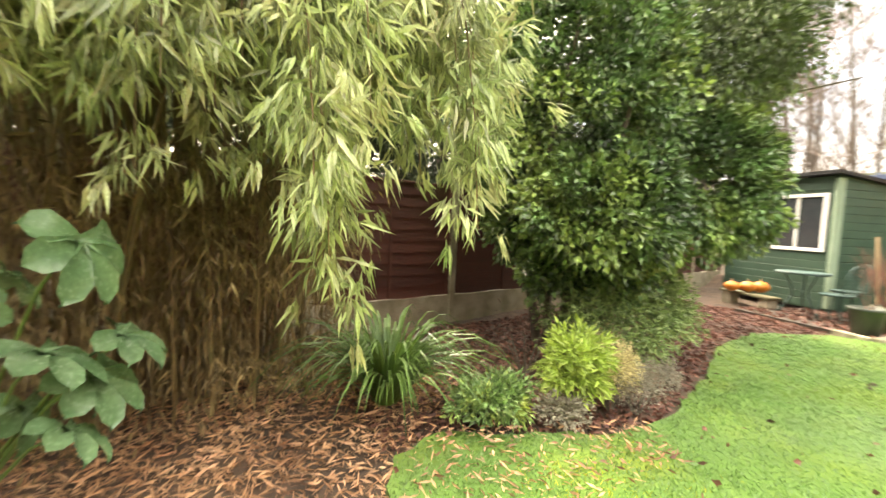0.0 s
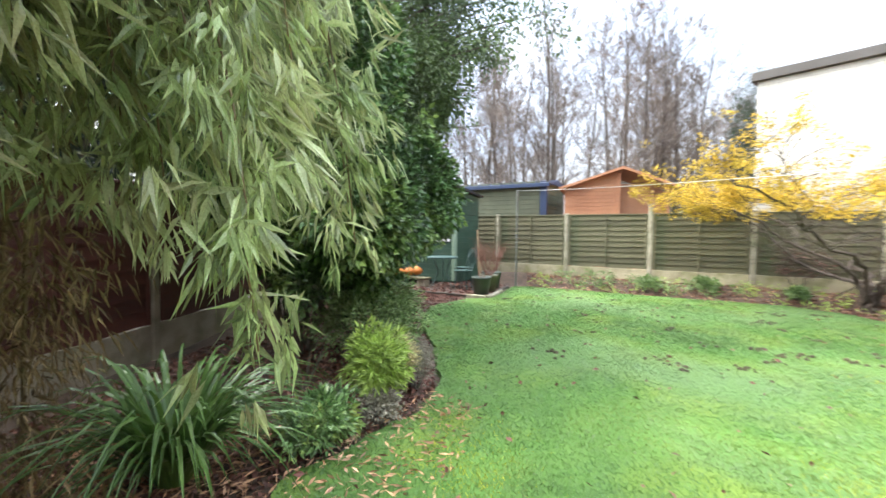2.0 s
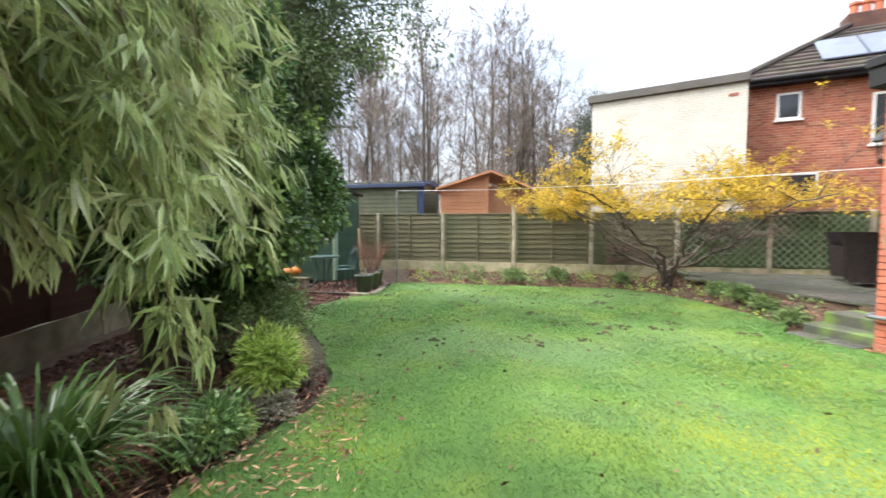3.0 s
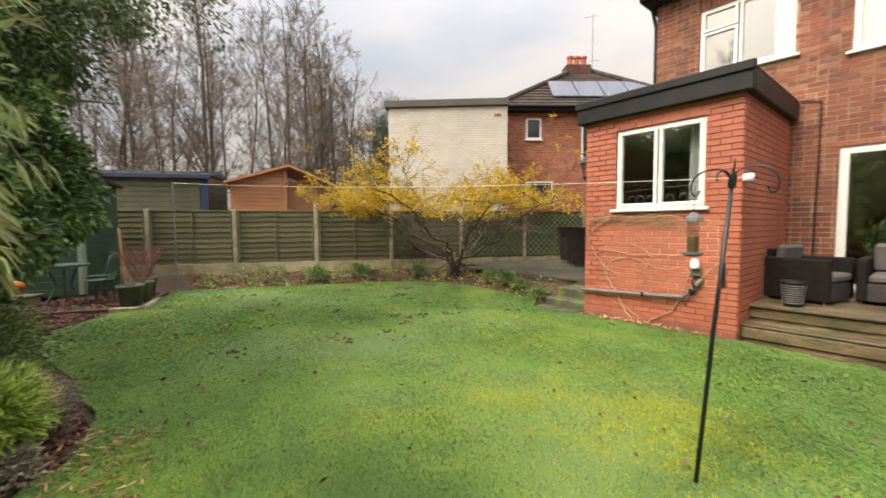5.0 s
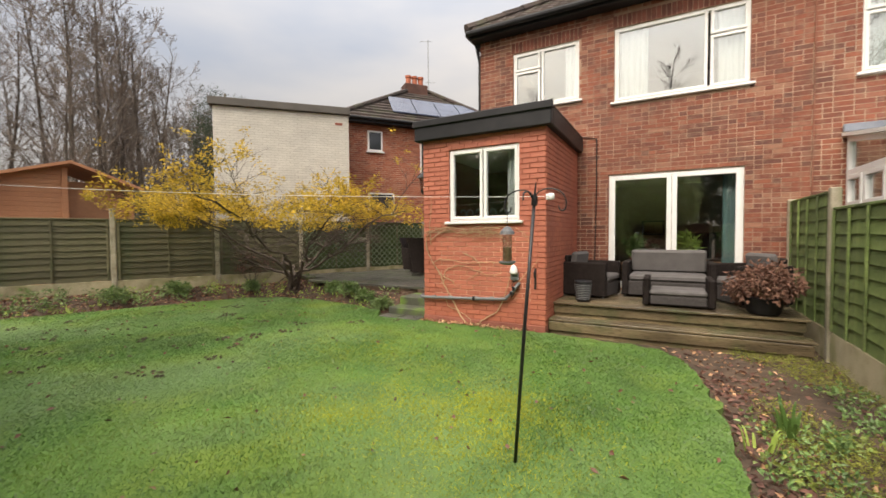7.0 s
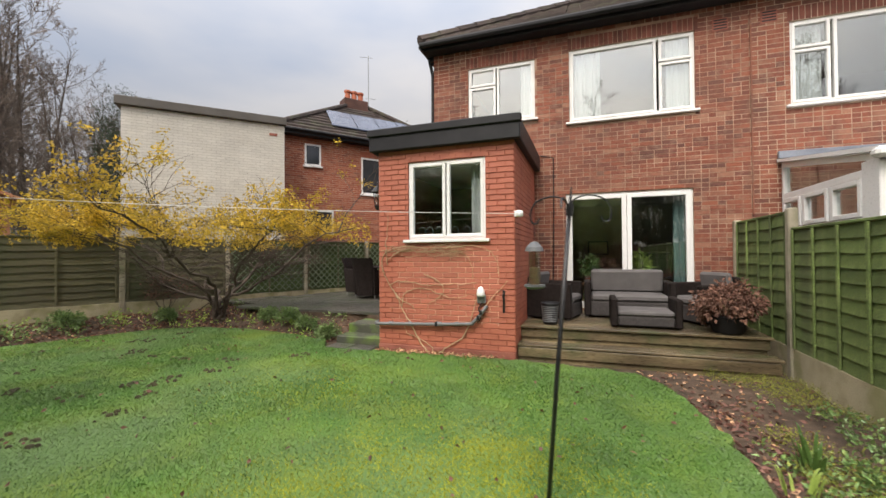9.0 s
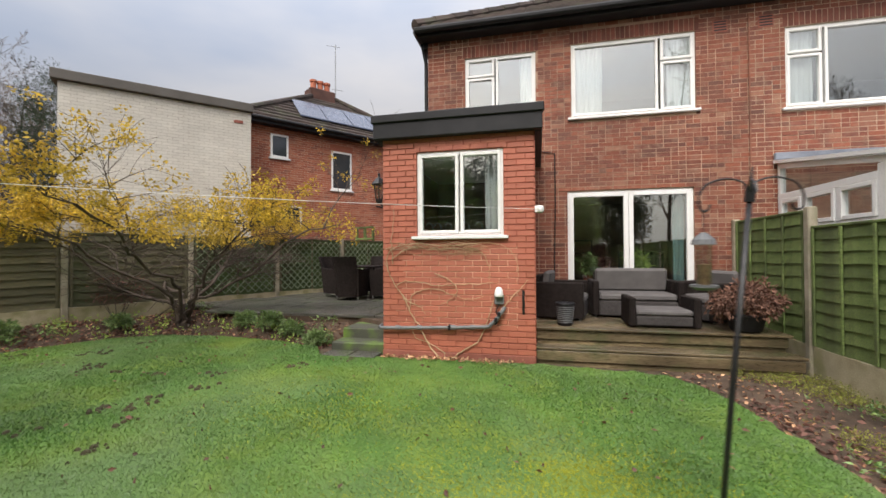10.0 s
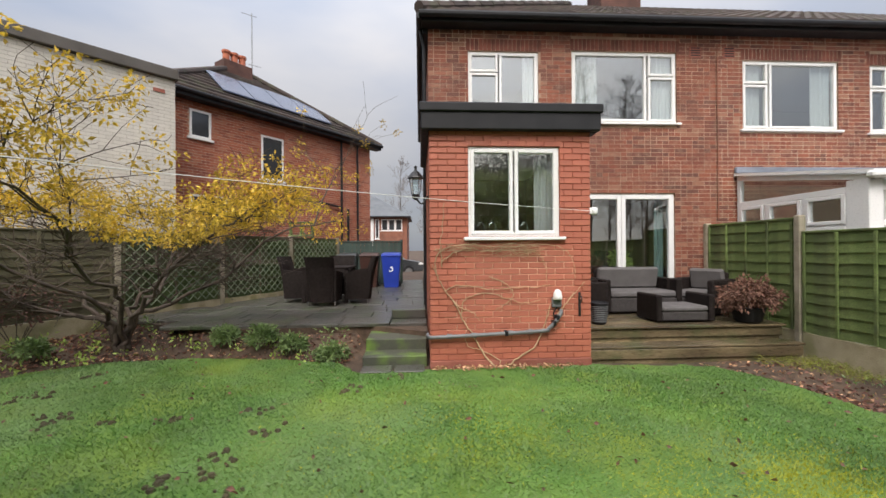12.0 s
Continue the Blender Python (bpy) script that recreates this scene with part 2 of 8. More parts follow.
M_CUSH = material("grey_cushion", [(0.115, 0.108, 0.106), (0.15, 0.14, 0.138)], 6, 0.9, 0.3, 250, 0.12, spec=0.2)
M_WEAVE = material("grey_woven_panel", [(0.05, 0.045, 0.044), (0.078, 0.07, 0.068)], 30, 0.7, 0.6, 180, 0.2, spec=0.2)
M_DEADHEAD = material("papery_dead_head", [(0.15, 0.072, 0.05), (0.27, 0.145, 0.10)], 3, 0.85, 0, 80, 0.3, island=0.5, transl=0.15)
M_TRELLIS = material("weathered_lath", [(0.15, 0.20, 0.12), (0.23, 0.28, 0.18)], 6, 0.85, 0.3, 80, 0.2)
M_GREENPAINT = material("green_shed_paint", [(0.018, 0.052, 0.032), (0.03, 0.072, 0.045)], 3, 0.6, 0.2, 60, 0.15)
M_OLIVE = material("olive_boards", [(0.075, 0.085, 0.05), (0.10, 0.11, 0.065)], 3, 0.7, 0.2, 60, 0.15)
M_NAVY = material("navy_metal", [(0.02, 0.035, 0.08), (0.03, 0.05, 0.11)], 3, 0.45, 0.1, 60, 0.15)
M_ORANGE = material("cedar_boards", [(0.44, 0.19, 0.095), (0.54, 0.26, 0.135)], 3, 0.65, 0.3, 60, 0.15, stretch=(0.2, 0.2, 1))
M_BARK = material("grey_bark", [(0.09, 0.075, 0.055), (0.14, 0.12, 0.09), (0.19, 0.165, 0.13)], 4, 0.95, 0.6, 40, 0.3)
M_TWIG = material("bare_twigs", [(0.125, 0.10, 0.082), (0.20, 0.16, 0.13)], 4, 0.9, 0.2, 40, 0.3, rand=0.3)
M_WOODBARK = material("dark_woodland_bark", [(0.06, 0.05, 0.04), (0.11, 0.09, 0.07)], 4, 0.95, 0.5, 40, 0.3)
M_BAMBOO = material("bamboo_leaf", [(0.27, 0.37, 0.14), (0.40, 0.47, 0.21), (0.54, 0.57, 0.32)], 2.5, 0.32, 0, 200, 0.25, island=0.5, transl=0.42, stain_or_sheen=((0.42, 0.33, 0.14), 4, 0.35), spec=0.7)
M_CULM = material("bamboo_cane", [(0.10, 0.065, 0.03), (0.17, 0.12, 0.05), (0.13, 0.13, 0.05)], 4, 0.6, 0.2, 40, 0.35, island=0.35)
M_CAMELLIA = material("camellia_leaf", [(0.05, 0.10, 0.04), (0.11, 0.19, 0.065), (0.30, 0.40, 0.11)], 1.6, 0.28, 0, 200, 0.35, island=0.65, transl=0.12)
M_FATSIA = material("fatsia_leaf", [(0.085, 0.17, 0.075), (0.16, 0.26, 0.13)], 9, 0.2, 0.25, 60, 0.25, island=0.2, transl=0.2)
M_STRAP = material("strap_leaf", [(0.05, 0.11, 0.025), (0.13, 0.22, 0.05)], 4, 0.38, 0, 100, 0.25, island=0.4, transl=0.2)
M_LIME = material("lime_shrub_leaf", [(0.28, 0.40, 0.07), (0.43, 0.55, 0.14)], 5, 0.4, 0, 100, 0.2, island=0.35, transl=0.28)
M_CREAMLEAF = material("cream_heather", [(0.56, 0.48, 0.22), (0.68, 0.61, 0.34)], 5, 0.7, 0, 100, 0.2, island=0.35, transl=0.2)
M_GREYLEAF = material("grey_shrub_leaf", [(0.22, 0.20, 0.15), (0.32, 0.30, 0.22)], 5, 0.8, 0, 100, 0.2, island=0.35)
M_LOWLEAF = material("low_shrub_leaf", [(0.12, 0.20, 0.06), (0.24, 0.33, 0.12)], 5, 0.45, 0, 100, 0.25, island=0.4, transl=0.2)
M_MIXLEAF = material("mixed_shrub_leaf", [(0.10, 0.20, 0.06), (0.20, 0.32, 0.11), (0.38, 0.42, 0.08)], 6, 0.35, 0, 100, 0.3, island=0.5, transl=0.2)
M_YELLOW = material("yellow_blossom", [(0.50, 0.33, 0.028), (0.68, 0.48, 0.065)], 5, 0.6, 0, 100, 0.25, island=0.4, transl=0.3)
M_LITTER = material("fallen_leaf", [(0.30, 0.15, 0.08), (0.46, 0.26, 0.14), (0.58, 0.37, 0.23)], 3, 0.7, 0, 80, 0.3, island=0.55)
M_DARKLITTER = material("dark_fallen_leaf", [(0.10, 0.04, 0.028), (0.20, 0.085, 0.055)], 3, 0.6, 0, 80, 0.3, island=0.5)
M_BROWNLEAF = material("dead_leaf", [(0.12, 0.055, 0.04), (0.20, 0.10, 0.075)], 3, 0.8, 0, 80, 0.3, island=0.5)
M_VINE = material("dry_vine", [(0.40, 0.27, 0.15), (0.52, 0.38, 0.24)], 6, 0.8, 0.2, 50, 0.25)
M_METAL = material("black_iron", [(0.01, 0.01, 0.011), (0.02, 0.02, 0.021)], 6, 0.4, 0.1, 60, 0.2)
M_GREY = material("grey_plastic", [(0.12, 0.125, 0.13), (0.17, 0.175, 0.18)], 6, 0.5, 0.05, 60, 0.15)
M_POT = material("dark_plastic_pot", [(0.035, 0.05, 0.035), (0.05, 0.065, 0.045)], 6, 0.5, 0.1, 60, 0.2)
M_INNER = material("room_wall", [(0.32, 0.22, 0.13), (0.40, 0.28, 0.17)], 2, 0.9, 0.05, 40, 0.1)
M_CURTAIN = material("net_curtain", [(0.82, 0.83, 0.82), (0.88, 0.88, 0.87)], 4, 0.9, 0.1, 60, 0.06, stretch=(8, 8, 0.3), transl=0.4)
M_PUMPKIN = material("pumpkin_skin", [(0.55, 0.17, 0.025), (0.65, 0.24, 0.04)], 5, 0.5, 0.1, 50, 0.15)
M_BINBLUE = material("blue_bin_plastic", [(0.012, 0.04, 0.35), (0.02, 0.055, 0.42)], 4, 0.4, 0.1, 60, 0.1)
M_BINBROWN = material("brown_bin_plastic", [(0.05, 0.02, 0.015), (0.065, 0.028, 0.02)], 4, 0.4, 0.1, 60, 0.1)
M_BINGREY = material("dark_bin_plastic", [(0.03, 0.034, 0.036), (0.04, 0.045, 0.047)], 4, 0.4, 0.1, 60, 0.1)
M_TERRA = material("terracotta", [(0.38, 0.11, 0.06), (0.46, 0.15, 0.08)], 4, 0.8, 0.2, 60, 0.15)
M_SOLAR = material("solar_glass", [(0.07, 0.085, 0.13), (0.10, 0.115, 0.165)], 2, 0.25, 0, 60, 0.1)
M_STEEL = material("galvanised_steel", [(0.30, 0.31, 0.31), (0.40, 0.41, 0.41)], 6, 0.4, 0.1, 60, 0.15, metal=0.8)


# ---- mesh helpers ----
class Shape:
    """Collects vertices and faces of one mesh."""

    def __init__(self):
        self.v, self.f = [], []

    def convex(self, vs, fs):
        vs = [Vector(p) for p in vs]
        mid = sum(vs, Vector()) / len(vs)
        k = len(self.v)
        for f in fs:
            a, b, c = vs[f[0]], vs[f[1]], vs[f[2]]
            cen = sum((vs[i] for i in f), Vector()) / len(f)
            f = f if (b - a).cross(c - a).dot(cen - mid) >= 0 else f[::-1]
            self.f.append([i + k for i in f])
        self.v += [tuple(p) for p in vs]
        return self

    def box(self, x0, y0, z0, x1, y1, z1, c=0.0, m=None):
        """A box, chamfered by c, moved by the matrix m."""
        lo, hi = (min(x0, x1), min(y0, y1), min(z0, z1)), (max(x0, x1), max(y0, y1), max(z0, z1))
        c = min(c, 0.45 * min(hi[i] - lo[i] for i in range(3)))
        cs = [(i, j, k) for i in (0, 1) for j in (0, 1) for k in (0, 1)]
        if c <= 0:
            vs = [[(lo, hi)[s[a]][a] for a in range(3)] for s in cs]
            fs = [[i for i, s in enumerate(cs) if s[a] == q] for a in range(3) for q in (0, 1)]
            fs = [[f[0], f[1], f[3], f[2]] for f in fs]
        else:
            vs, ix = [], {}
            for s in cs:
                for a in range(3):
                    ix[s, a] = len(vs)
                    vs.append([(lo[b] if s[b] == 0 else hi[b]) + (0 if b == a else (c if s[b] == 0 else -c)) for b in range(3)])
            fs = []
            for a in range(3):
                b, d = [q for q in range(3) if q != a]
                for q in (0, 1):
                    ring = []
                    for p, r in ((0, 0), (0, 1), (1, 1), (1, 0)):
                        s = [0, 0, 0]
                        s[a], s[b], s[d] = q, p, r
                        ring.append(ix[tuple(s), a])
                    fs.append(ring)
                for p in (0, 1):
                    for r in (0, 1):
                        s0, s1 = [0, 0, 0], [0, 0, 0]
                        s0[a], s1[a] = 0, 1
                        s0[b] = s1[b] = p
                        s0[d] = s1[d] = r
                        s0, s1 = tuple(s0), tuple(s1)
                        fs.append([ix[s0, b], ix[s1, b], ix[s1, d], ix[s0, d]])
            fs += [[ix[s, 0], ix[s, 1], ix[s, 2]] for s in cs]
        if m is not None:
            vs = [m @ Vector(p) for p in vs]
        return self.convex(vs, fs)

    def prism(self, outline, z0, z1):
        """A polygon (x, y) drawn up from z0 to z1; anticlockwise."""
        k, n = len(self.v), len(outline)
        self.v += [(x, y, z0) for x, y in outline] + [(x, y, z1) for x, y in outline]
        self.f += [[k + i, k + (i + 1) % n, k + n + (i + 1) % n, k + n + i] for i in range(n)]
        self.f += [[k + n + i for i in range(n)], [k + i for i in range(n)][::-1]]
        return self

    def tube(self, pts, radii, n=6, cap=True):
        pts = [Vector(p) for p in pts]
        if not hasattr(radii, "__len__"):
            radii = [radii] * len(pts)
        k = len(self.v)
        side = None
        for i, p in enumerate(pts):
            d = (pts[min(i + 1, len(pts) - 1)] - pts[max(i - 1, 0)]).normalized()
            if side is None or abs(side.dot(d)) > 0.98:
                side = d.orthogonal()
            side = (side - d * side.dot(d)).normalized()
            up = d.cross(side)
            for j in range(n):
                a = 2 * math.pi * j / n
                self.v.append(tuple(p + radii[i] * (math.cos(a) * side + math.sin(a) * up)))
        for i in range(len(pts) - 1):
            for j in range(n):
                a, b = k + i * n + j, k + i * n + (j + 1) % n
                self.f.append([a, b, b + n, a + n])
        if cap:
            self.f.append([k + j for j in range(n)][::-1])
            self.f.append([k + (len(pts) - 1) * n + j for j in range(n)])
        return self

    def lathe(self, profile, at=(0, 0, 0), n=20):
        """Profile of (radius, z), upwards along its outside."""
        k = len(self.v)
        for r, z in profile:
            for j in range(n):
                a = 2 * math.pi * j / n
                self.v.append((at[0] + r * math.cos(a), at[1] + r * math.sin(a), at[2] + z))
        for i in range(len(profile) - 1):
            for j in range(n):
                a, b = k + i * n + j, k + i * n + (j + 1) % n
                self.f.append([a, b, b + n, a + n])
        self.f.append([k + j for j in range(n)][::-1])
        self.f.append([k + (len(profile) - 1) * n + j for j in range(n)])
        return self

    def quad(self, a, b, c, d):
        k = len(self.v)
        self.v += [tuple(a), tuple(b), tuple(c), tuple(d)]
        self.f.append([k, k + 1, k + 2, k + 3])
        return self

    def mesh(self, name, mat, smooth=False):
        me = bpy.data.meshes.new(name)
        me.from_pydata(self.v, [], self.f)
        me.materials.append(mat)
        if smooth:
            me.polygons.foreach_set("use_smooth", [True] * len(me.polygons))
        me.update()
        return me


def part(name, shape, mat, parent, label="", smooth=False, kind=""):
    ob = new(name, shape.mesh(name, mat, smooth) if isinstance(shape, Shape) else shape)
    ob.parent = parent
    return tagged(ob, label, kind=kind)


def thing(name, label, category, at=(0, 0, 0), group="", kind="", turn=0.0):
    ob = new(name)
    ob.empty_display_size = 0.1
    ob.matrix_basis = pose(*at, 0, 0, turn)
    return tagged(ob, label, category, group, kind)


def solo(name, shape, mat, label, category, group="", kind="", smooth=False, at=(0, 0, 0), turn=0.0):
    ob = new(name, shape.mesh(name, mat, smooth))
    ob.matrix_basis = pose(*at, 0, 0, turn)
    return tagged(ob, label, category, group, kind)


def leaf_mesh(name, mat, at, along, length, width, rng, fold=0.25, curl=0.25, wide=0.4):
    """Many small leaves as one mesh: six corners each, folded along the midrib and curled. Arrays of places and directions."""
    n = len(at)
    d = along / np.maximum(np.linalg.norm(along, axis=1, keepdims=True), 1e-6)
    s = np.cross(d, rng.normal(size=(n, 3)))
    s /= np.maximum(np.linalg.norm(s, axis=1, keepdims=True), 1e-6)
    u = np.cross(s, d)
    u *= np.where(u[:, 2:3] < 0, -1, 1)
    ln, wd = length.reshape(n, 1), width.reshape(n, 1)
    a = at
    mid = at + d * ln * wide
    lo = s * wd * 0.5 + u * wd * fold
    tip = at + d * ln - u * ln * curl * rng.random((n, 1))
    l2, r2 = mid + lo, mid - s * wd * 0.5 + u * wd * fold
    v = np.stack([a, l2, mid, r2, tip], 1).reshape(-1, 3)
    k = np.arange(n) * 5
    tri = np.stack([np.stack([k, k + 1, k + 2], 1), np.stack([k, k + 2, k + 3], 1), np.stack([k + 1, k + 4, k + 2], 1), np.stack([k + 2, k + 4, k + 3], 1)], 1).reshape(-1, 3)
    return tri_mesh(name, mat, v, tri)


def tri_mesh(name, mat, v, tri, smooth=False):
    me = bpy.data.meshes.new(name)
    me.vertices.add(len(v))
    me.vertices.foreach_set("co", np.ascontiguousarray(v, dtype=np.float32).ravel())
    me.loops.add(len(tri) * 3)
    me.loops.foreach_set("vertex_index", np.ascontiguousarray(tri, dtype=np.int32).ravel())
    me.polygons.add(len(tri))
    me.polygons.foreach_set("loop_start", np.arange(0, len(tri) * 3, 3, dtype=np.int32))
    me.polygons.foreach_set("use_smooth", np.full(len(tri), smooth))
    me.materials.append(mat)
    me.update()
    me.validate()
    return me


def boxes_mesh(name, mat, lo, hi):
    """Many plain boxes as one mesh, from arrays of their corners."""
    n = len(lo)
    c = np.array([[i, j, k] for i in (0, 1) for j in (0, 1) for k in (0, 1)], float)
    v = (lo[:, None, :] + (hi - lo)[:, None, :] * c[None]).reshape(-1, 3)
    q = np.array([[0, 1, 3], [0, 3, 2], [4, 6, 7], [4, 7, 5], [0, 4, 5], [0, 5, 1], [2, 3, 7], [2, 7, 6], [0, 2, 6], [0, 6, 4], [1, 5, 7], [1, 7, 3]])
    tri = (np.arange(n)[:, None, None] * 8 + q[None]).reshape(-1, 3)
    return tri_mesh(name, mat, v, tri)


def inside(poly, x, y):
    """Which of the points lie in the polygon."""
    hit = np.zeros(len(x), bool)
    for (x0, y0), (x1, y1) in zip(poly, poly[1:] + poly[:1]):
        cross = ((y0 > y) != (y1 > y)) & (x < (x1 - x0) * (y - y0) / (y1 - y0 + 1e-12) + x0)
        hit ^= cross
    return hit


def courses(u0, u1, z0, z1, holes=(), length=0.215, height=0.065, joint=0.010, seed=1, headers=0.0):
    """Bricks of a wall in running bond: (u, z, u, z) of each, cut at the holes (u0, z0, u1, z1)."""
    rng = random.Random(seed)
    out, row, z = [], 0, z0
    while z < z1 - 0.02:
        top = min(z + height, z1)
        spans = [(u0, u1)]
        for a, b, c, d in holes:
            if b < top - 0.012 and d > z + 0.012:
                spans = [s for p, q in spans for s in ((p, min(q, a)), (max(p, c), q)) if s[1] - s[0] > 0.02]
        step = length + joint
        for p, q in spans:
            u = u0 - (row % 2) * step / 2
            while u < q:
                l = (length - joint) / 2 if rng.random() < headers else length
                a, b = max(u, p), min(u + l, q)
                if b - a > 0.03:
                    out.append((a, z, b, top))
                u += l + joint
        z += height + joint
        row += 1
    return out

def arc(pts, n=6):
    """A smooth line through the points."""
    pts = [Vector(p) for p in pts]
    out = []
    for i in range(len(pts) - 1):
        p0, p1, p2, p3 = pts[max(i - 1, 0)], pts[i], pts[i + 1], pts[min(i + 2, len(pts) - 1)]
        for j in range(n):
            t = j / n
            out.append(0.5 * (2 * p1 + (p2 - p0) * t + (2 * p0 - 5 * p1 + 4 * p2 - p3) * t * t + (3 * p1 - p0 - 3 * p2 + p3) * t ** 3))
    return out + [pts[-1]]


# ---- ground ----
LAWN = [(-1.5, -0.9), (-1.5, -2.1), (-1.44, -3.0), (-1.3, -3.7), (-1.0, -4.25), (0.42, -4.42), (2.45, -4.38), (3.3, -4.3), (3.6, -4.75), (4.5, -5.0),
        (5.6, -5.15), (6.7, -5.0), (7.3, -4.6), (8.0, -3.0), (8.8, -1.3), (9.35, -0.1), (9.3, 0.25), (7.45, 0.86), (7.3, 1.35), (6.4, 1.95), (5.2, 1.95),
        (4.2, 1.7), (2.95, 1.45), (2.3, 1.52), (1.9, 1.75), (1.3, 2.15), (0.95, 2.08), (0.75, 1.75), (0.2, 1.0), (-0.8, 0.85), (-1.5, 0.4)]
F0, FD, FN = Vector((11.02, 0.56, 0)), Vector((-0.4485, -0.894, 0)), Vector((0.894, -0.4485, 0))


def rough_edge(poly, step=0.1, amount=0.018):
    """The outline cut up and made uneven, as a lawn's edge is."""
    r, out = random.Random(17), []
    for (x0, y0), (x1, y1) in zip(poly, poly[1:] + poly[:1]):
        l = math.hypot(x1 - x0, y1 - y0)
        n = max(int(l / step), 1)
        for i in range(n):
            k = r.gauss(0, amount) if i else 0.0
            out.append((x0 + (x1 - x0) * i / n - (y1 - y0) / l * k, y0 + (y1 - y0) * i / n + (x1 - x0) / l * k))
    return out


LAWN = rough_edge(LAWN)


def rise(x, y):
    """Height of the soil: beds lie a little higher than the lawn, and more so along the slanting fence."""
    s = (x - F0.x) * FN.x + (y - F0.y) * FN.y
    t = np.clip((s + 1.15) / 0.9, 0, 1)
    # a bank of soil against the raised patio
    edge = np.interp(x, [3.3, 5.1, 6.4, 7.55], [-5.5, -5.4, -5.8, -6.4])
    b = np.clip((edge + 0.42 - y) / 0.4, 0, 1) * np.clip((np.asarray(x) - 3.3) / 0.15, 0, 1) * np.clip((8.2 - np.asarray(x)) / 0.6, 0, 1)
    return np.maximum(0.24 * t * t * (3 - 2 * t), 0.29 * b * b * (3 - 2 * b)) + 0.015 * np.sin(3.1 * x + 1.3 * y) + 0.012 * np.sin(5.3 * y - 2.2 * x)


def build_ground():
    xs = np.concatenate([[-600, -60, -12], np.arange(-4, 12.9, 0.15), [16, 60, 600]])
    ys = np.concatenate([[-600, -60, -24], np.arange(-7, 7, 0.15), [12, 60, 600]])
    gx, gy = np.meshgrid(xs, ys, indexing="ij")
    near = (gx > -3.9) & (gx < 12.7) & (gy > -6.9) & (gy < 6.8)
    z = np.where(near, rise(gx, gy) - 0.035, -0.06)
    v = np.stack([gx, gy, z], 2).reshape(-1, 3)
    a, b = len(xs), len(ys)
    i, j = np.meshgrid(np.arange(a - 1), np.arange(b - 1), indexing="ij")
    k = (i * b + j).ravel()
    tri = np.concatenate([np.stack([k, k + b, k + b + 1], 1), np.stack([k, k + b + 1, k + 1], 1)])
    tagged(new("ground", tri_mesh("ground", M_SOIL, v, tri, True)), "dark bare soil of the beds and ground around", "ground", kind="structure")
    lawn = Shape()
    lawn.prism(LAWN, -0.05, 0.012)
    solo("lawn", lawn, M_TURF, "damp green lawn with mossy yellow patches", "lawn", kind="structure")
    rng = np.random.default_rng(3)
    n = 620000
    x, y = rng.uniform(-1.6, 9.4, n), rng.uniform(-5.2, 2.2, n)
    far = np.hypot(x - 0.5, y - 0.5)
    keep = inside(LAWN, x + rng.normal(0, 0.03, n), y + rng.normal(0, 0.03, n)) & (rng.random(n) < np.clip(3.2 / np.maximum(far, 0.1), 0.25, 1))
    x, y, far = x[keep], y[keep], far[keep]
    n = len(x)
    patch = 0.5 + 0.5 * np.sin(2.1 * x + 1.7 * np.sin(1.3 * y)) * np.cos(1.9 * y + 0.6 * x)
    h = (0.008 + 0.015 * rng.random(n)) * (0.7 + 0.6 * patch)
    w = 0.0016 + 0.0010 * far ** 0.8
    a = rng.uniform(0, 2 * np.pi, n)
    lean = rng.normal(0, 0.016, (n, 2))
    base = np.stack([x, y, np.where(inside(LAWN, x, y), 0.010, rise(x, y) - 0.036)], 1)
    side = np.stack([np.cos(a) * w, np.sin(a) * w, np.zeros(n)], 1)
    tip = base + np.stack([lean[:, 0], lean[:, 1], h], 1)
    moss = 2.9 * np.exp(-((x - 0.3) / 0.7) ** 2 - ((y + 1.4) / 0.65) ** 2) + 0.6 * np.exp(-((x - 1.3) / 0.4) ** 2 - ((y + 1.0) / 0.3) ** 2) + 0.5 * np.exp(-((x - 1.6) / 0.4) ** 2 - ((y - 1.2) / 0.3) ** 2) + 0.35 * np.exp(-((x - 2.2) / 0.9) ** 2 - ((y + 2.6) / 0.5) ** 2)
    moss = rng.random(n) < moss * (0.6 + 0.4 * np.sin(5.1 * x + 2 * np.sin(4.3 * y)) * np.cos(4.7 * y - 1.1 * x))
    for name, mat, label, pick in (("grass", M_BLADE, "short damp green grass blades of the lawn", ~moss), ("moss", M_MOSS, "yellow-green moss growing through the lawn", moss)):
        v = np.stack([base - side, base + side, tip], 1)[pick].reshape(-1, 3)
        tri = np.arange(len(v)).reshape(-1, 3)
        tagged(new(name, tri_mesh(name, mat, v, tri)), label, name, kind="stuff")


build_ground()


# ---- house ----
HY, HX0, HX1, EAVE = -6.67, -9.4, 2.38, 5.42
PARTY = -2.95
# openings of the rear wall: x0, z0, x1, z1
DOOR = (-2.14, 0.44, -0.14, 2.47)
SMALL = (0.39, 3.92, 1.67, 5.02)
BIG = (-2.19, 3.76, -0.22, 5.06)
RIGHT = (-5.35, 3.66, -3.46, 4.95)
FAR = (-7.3, 3.62, -5.98, 4.9)
NDOOR = (-5.6, 0.44, -3.7, 2.4)
HOLES = (DOOR, SMALL, BIG, RIGHT, FAR, NDOOR)


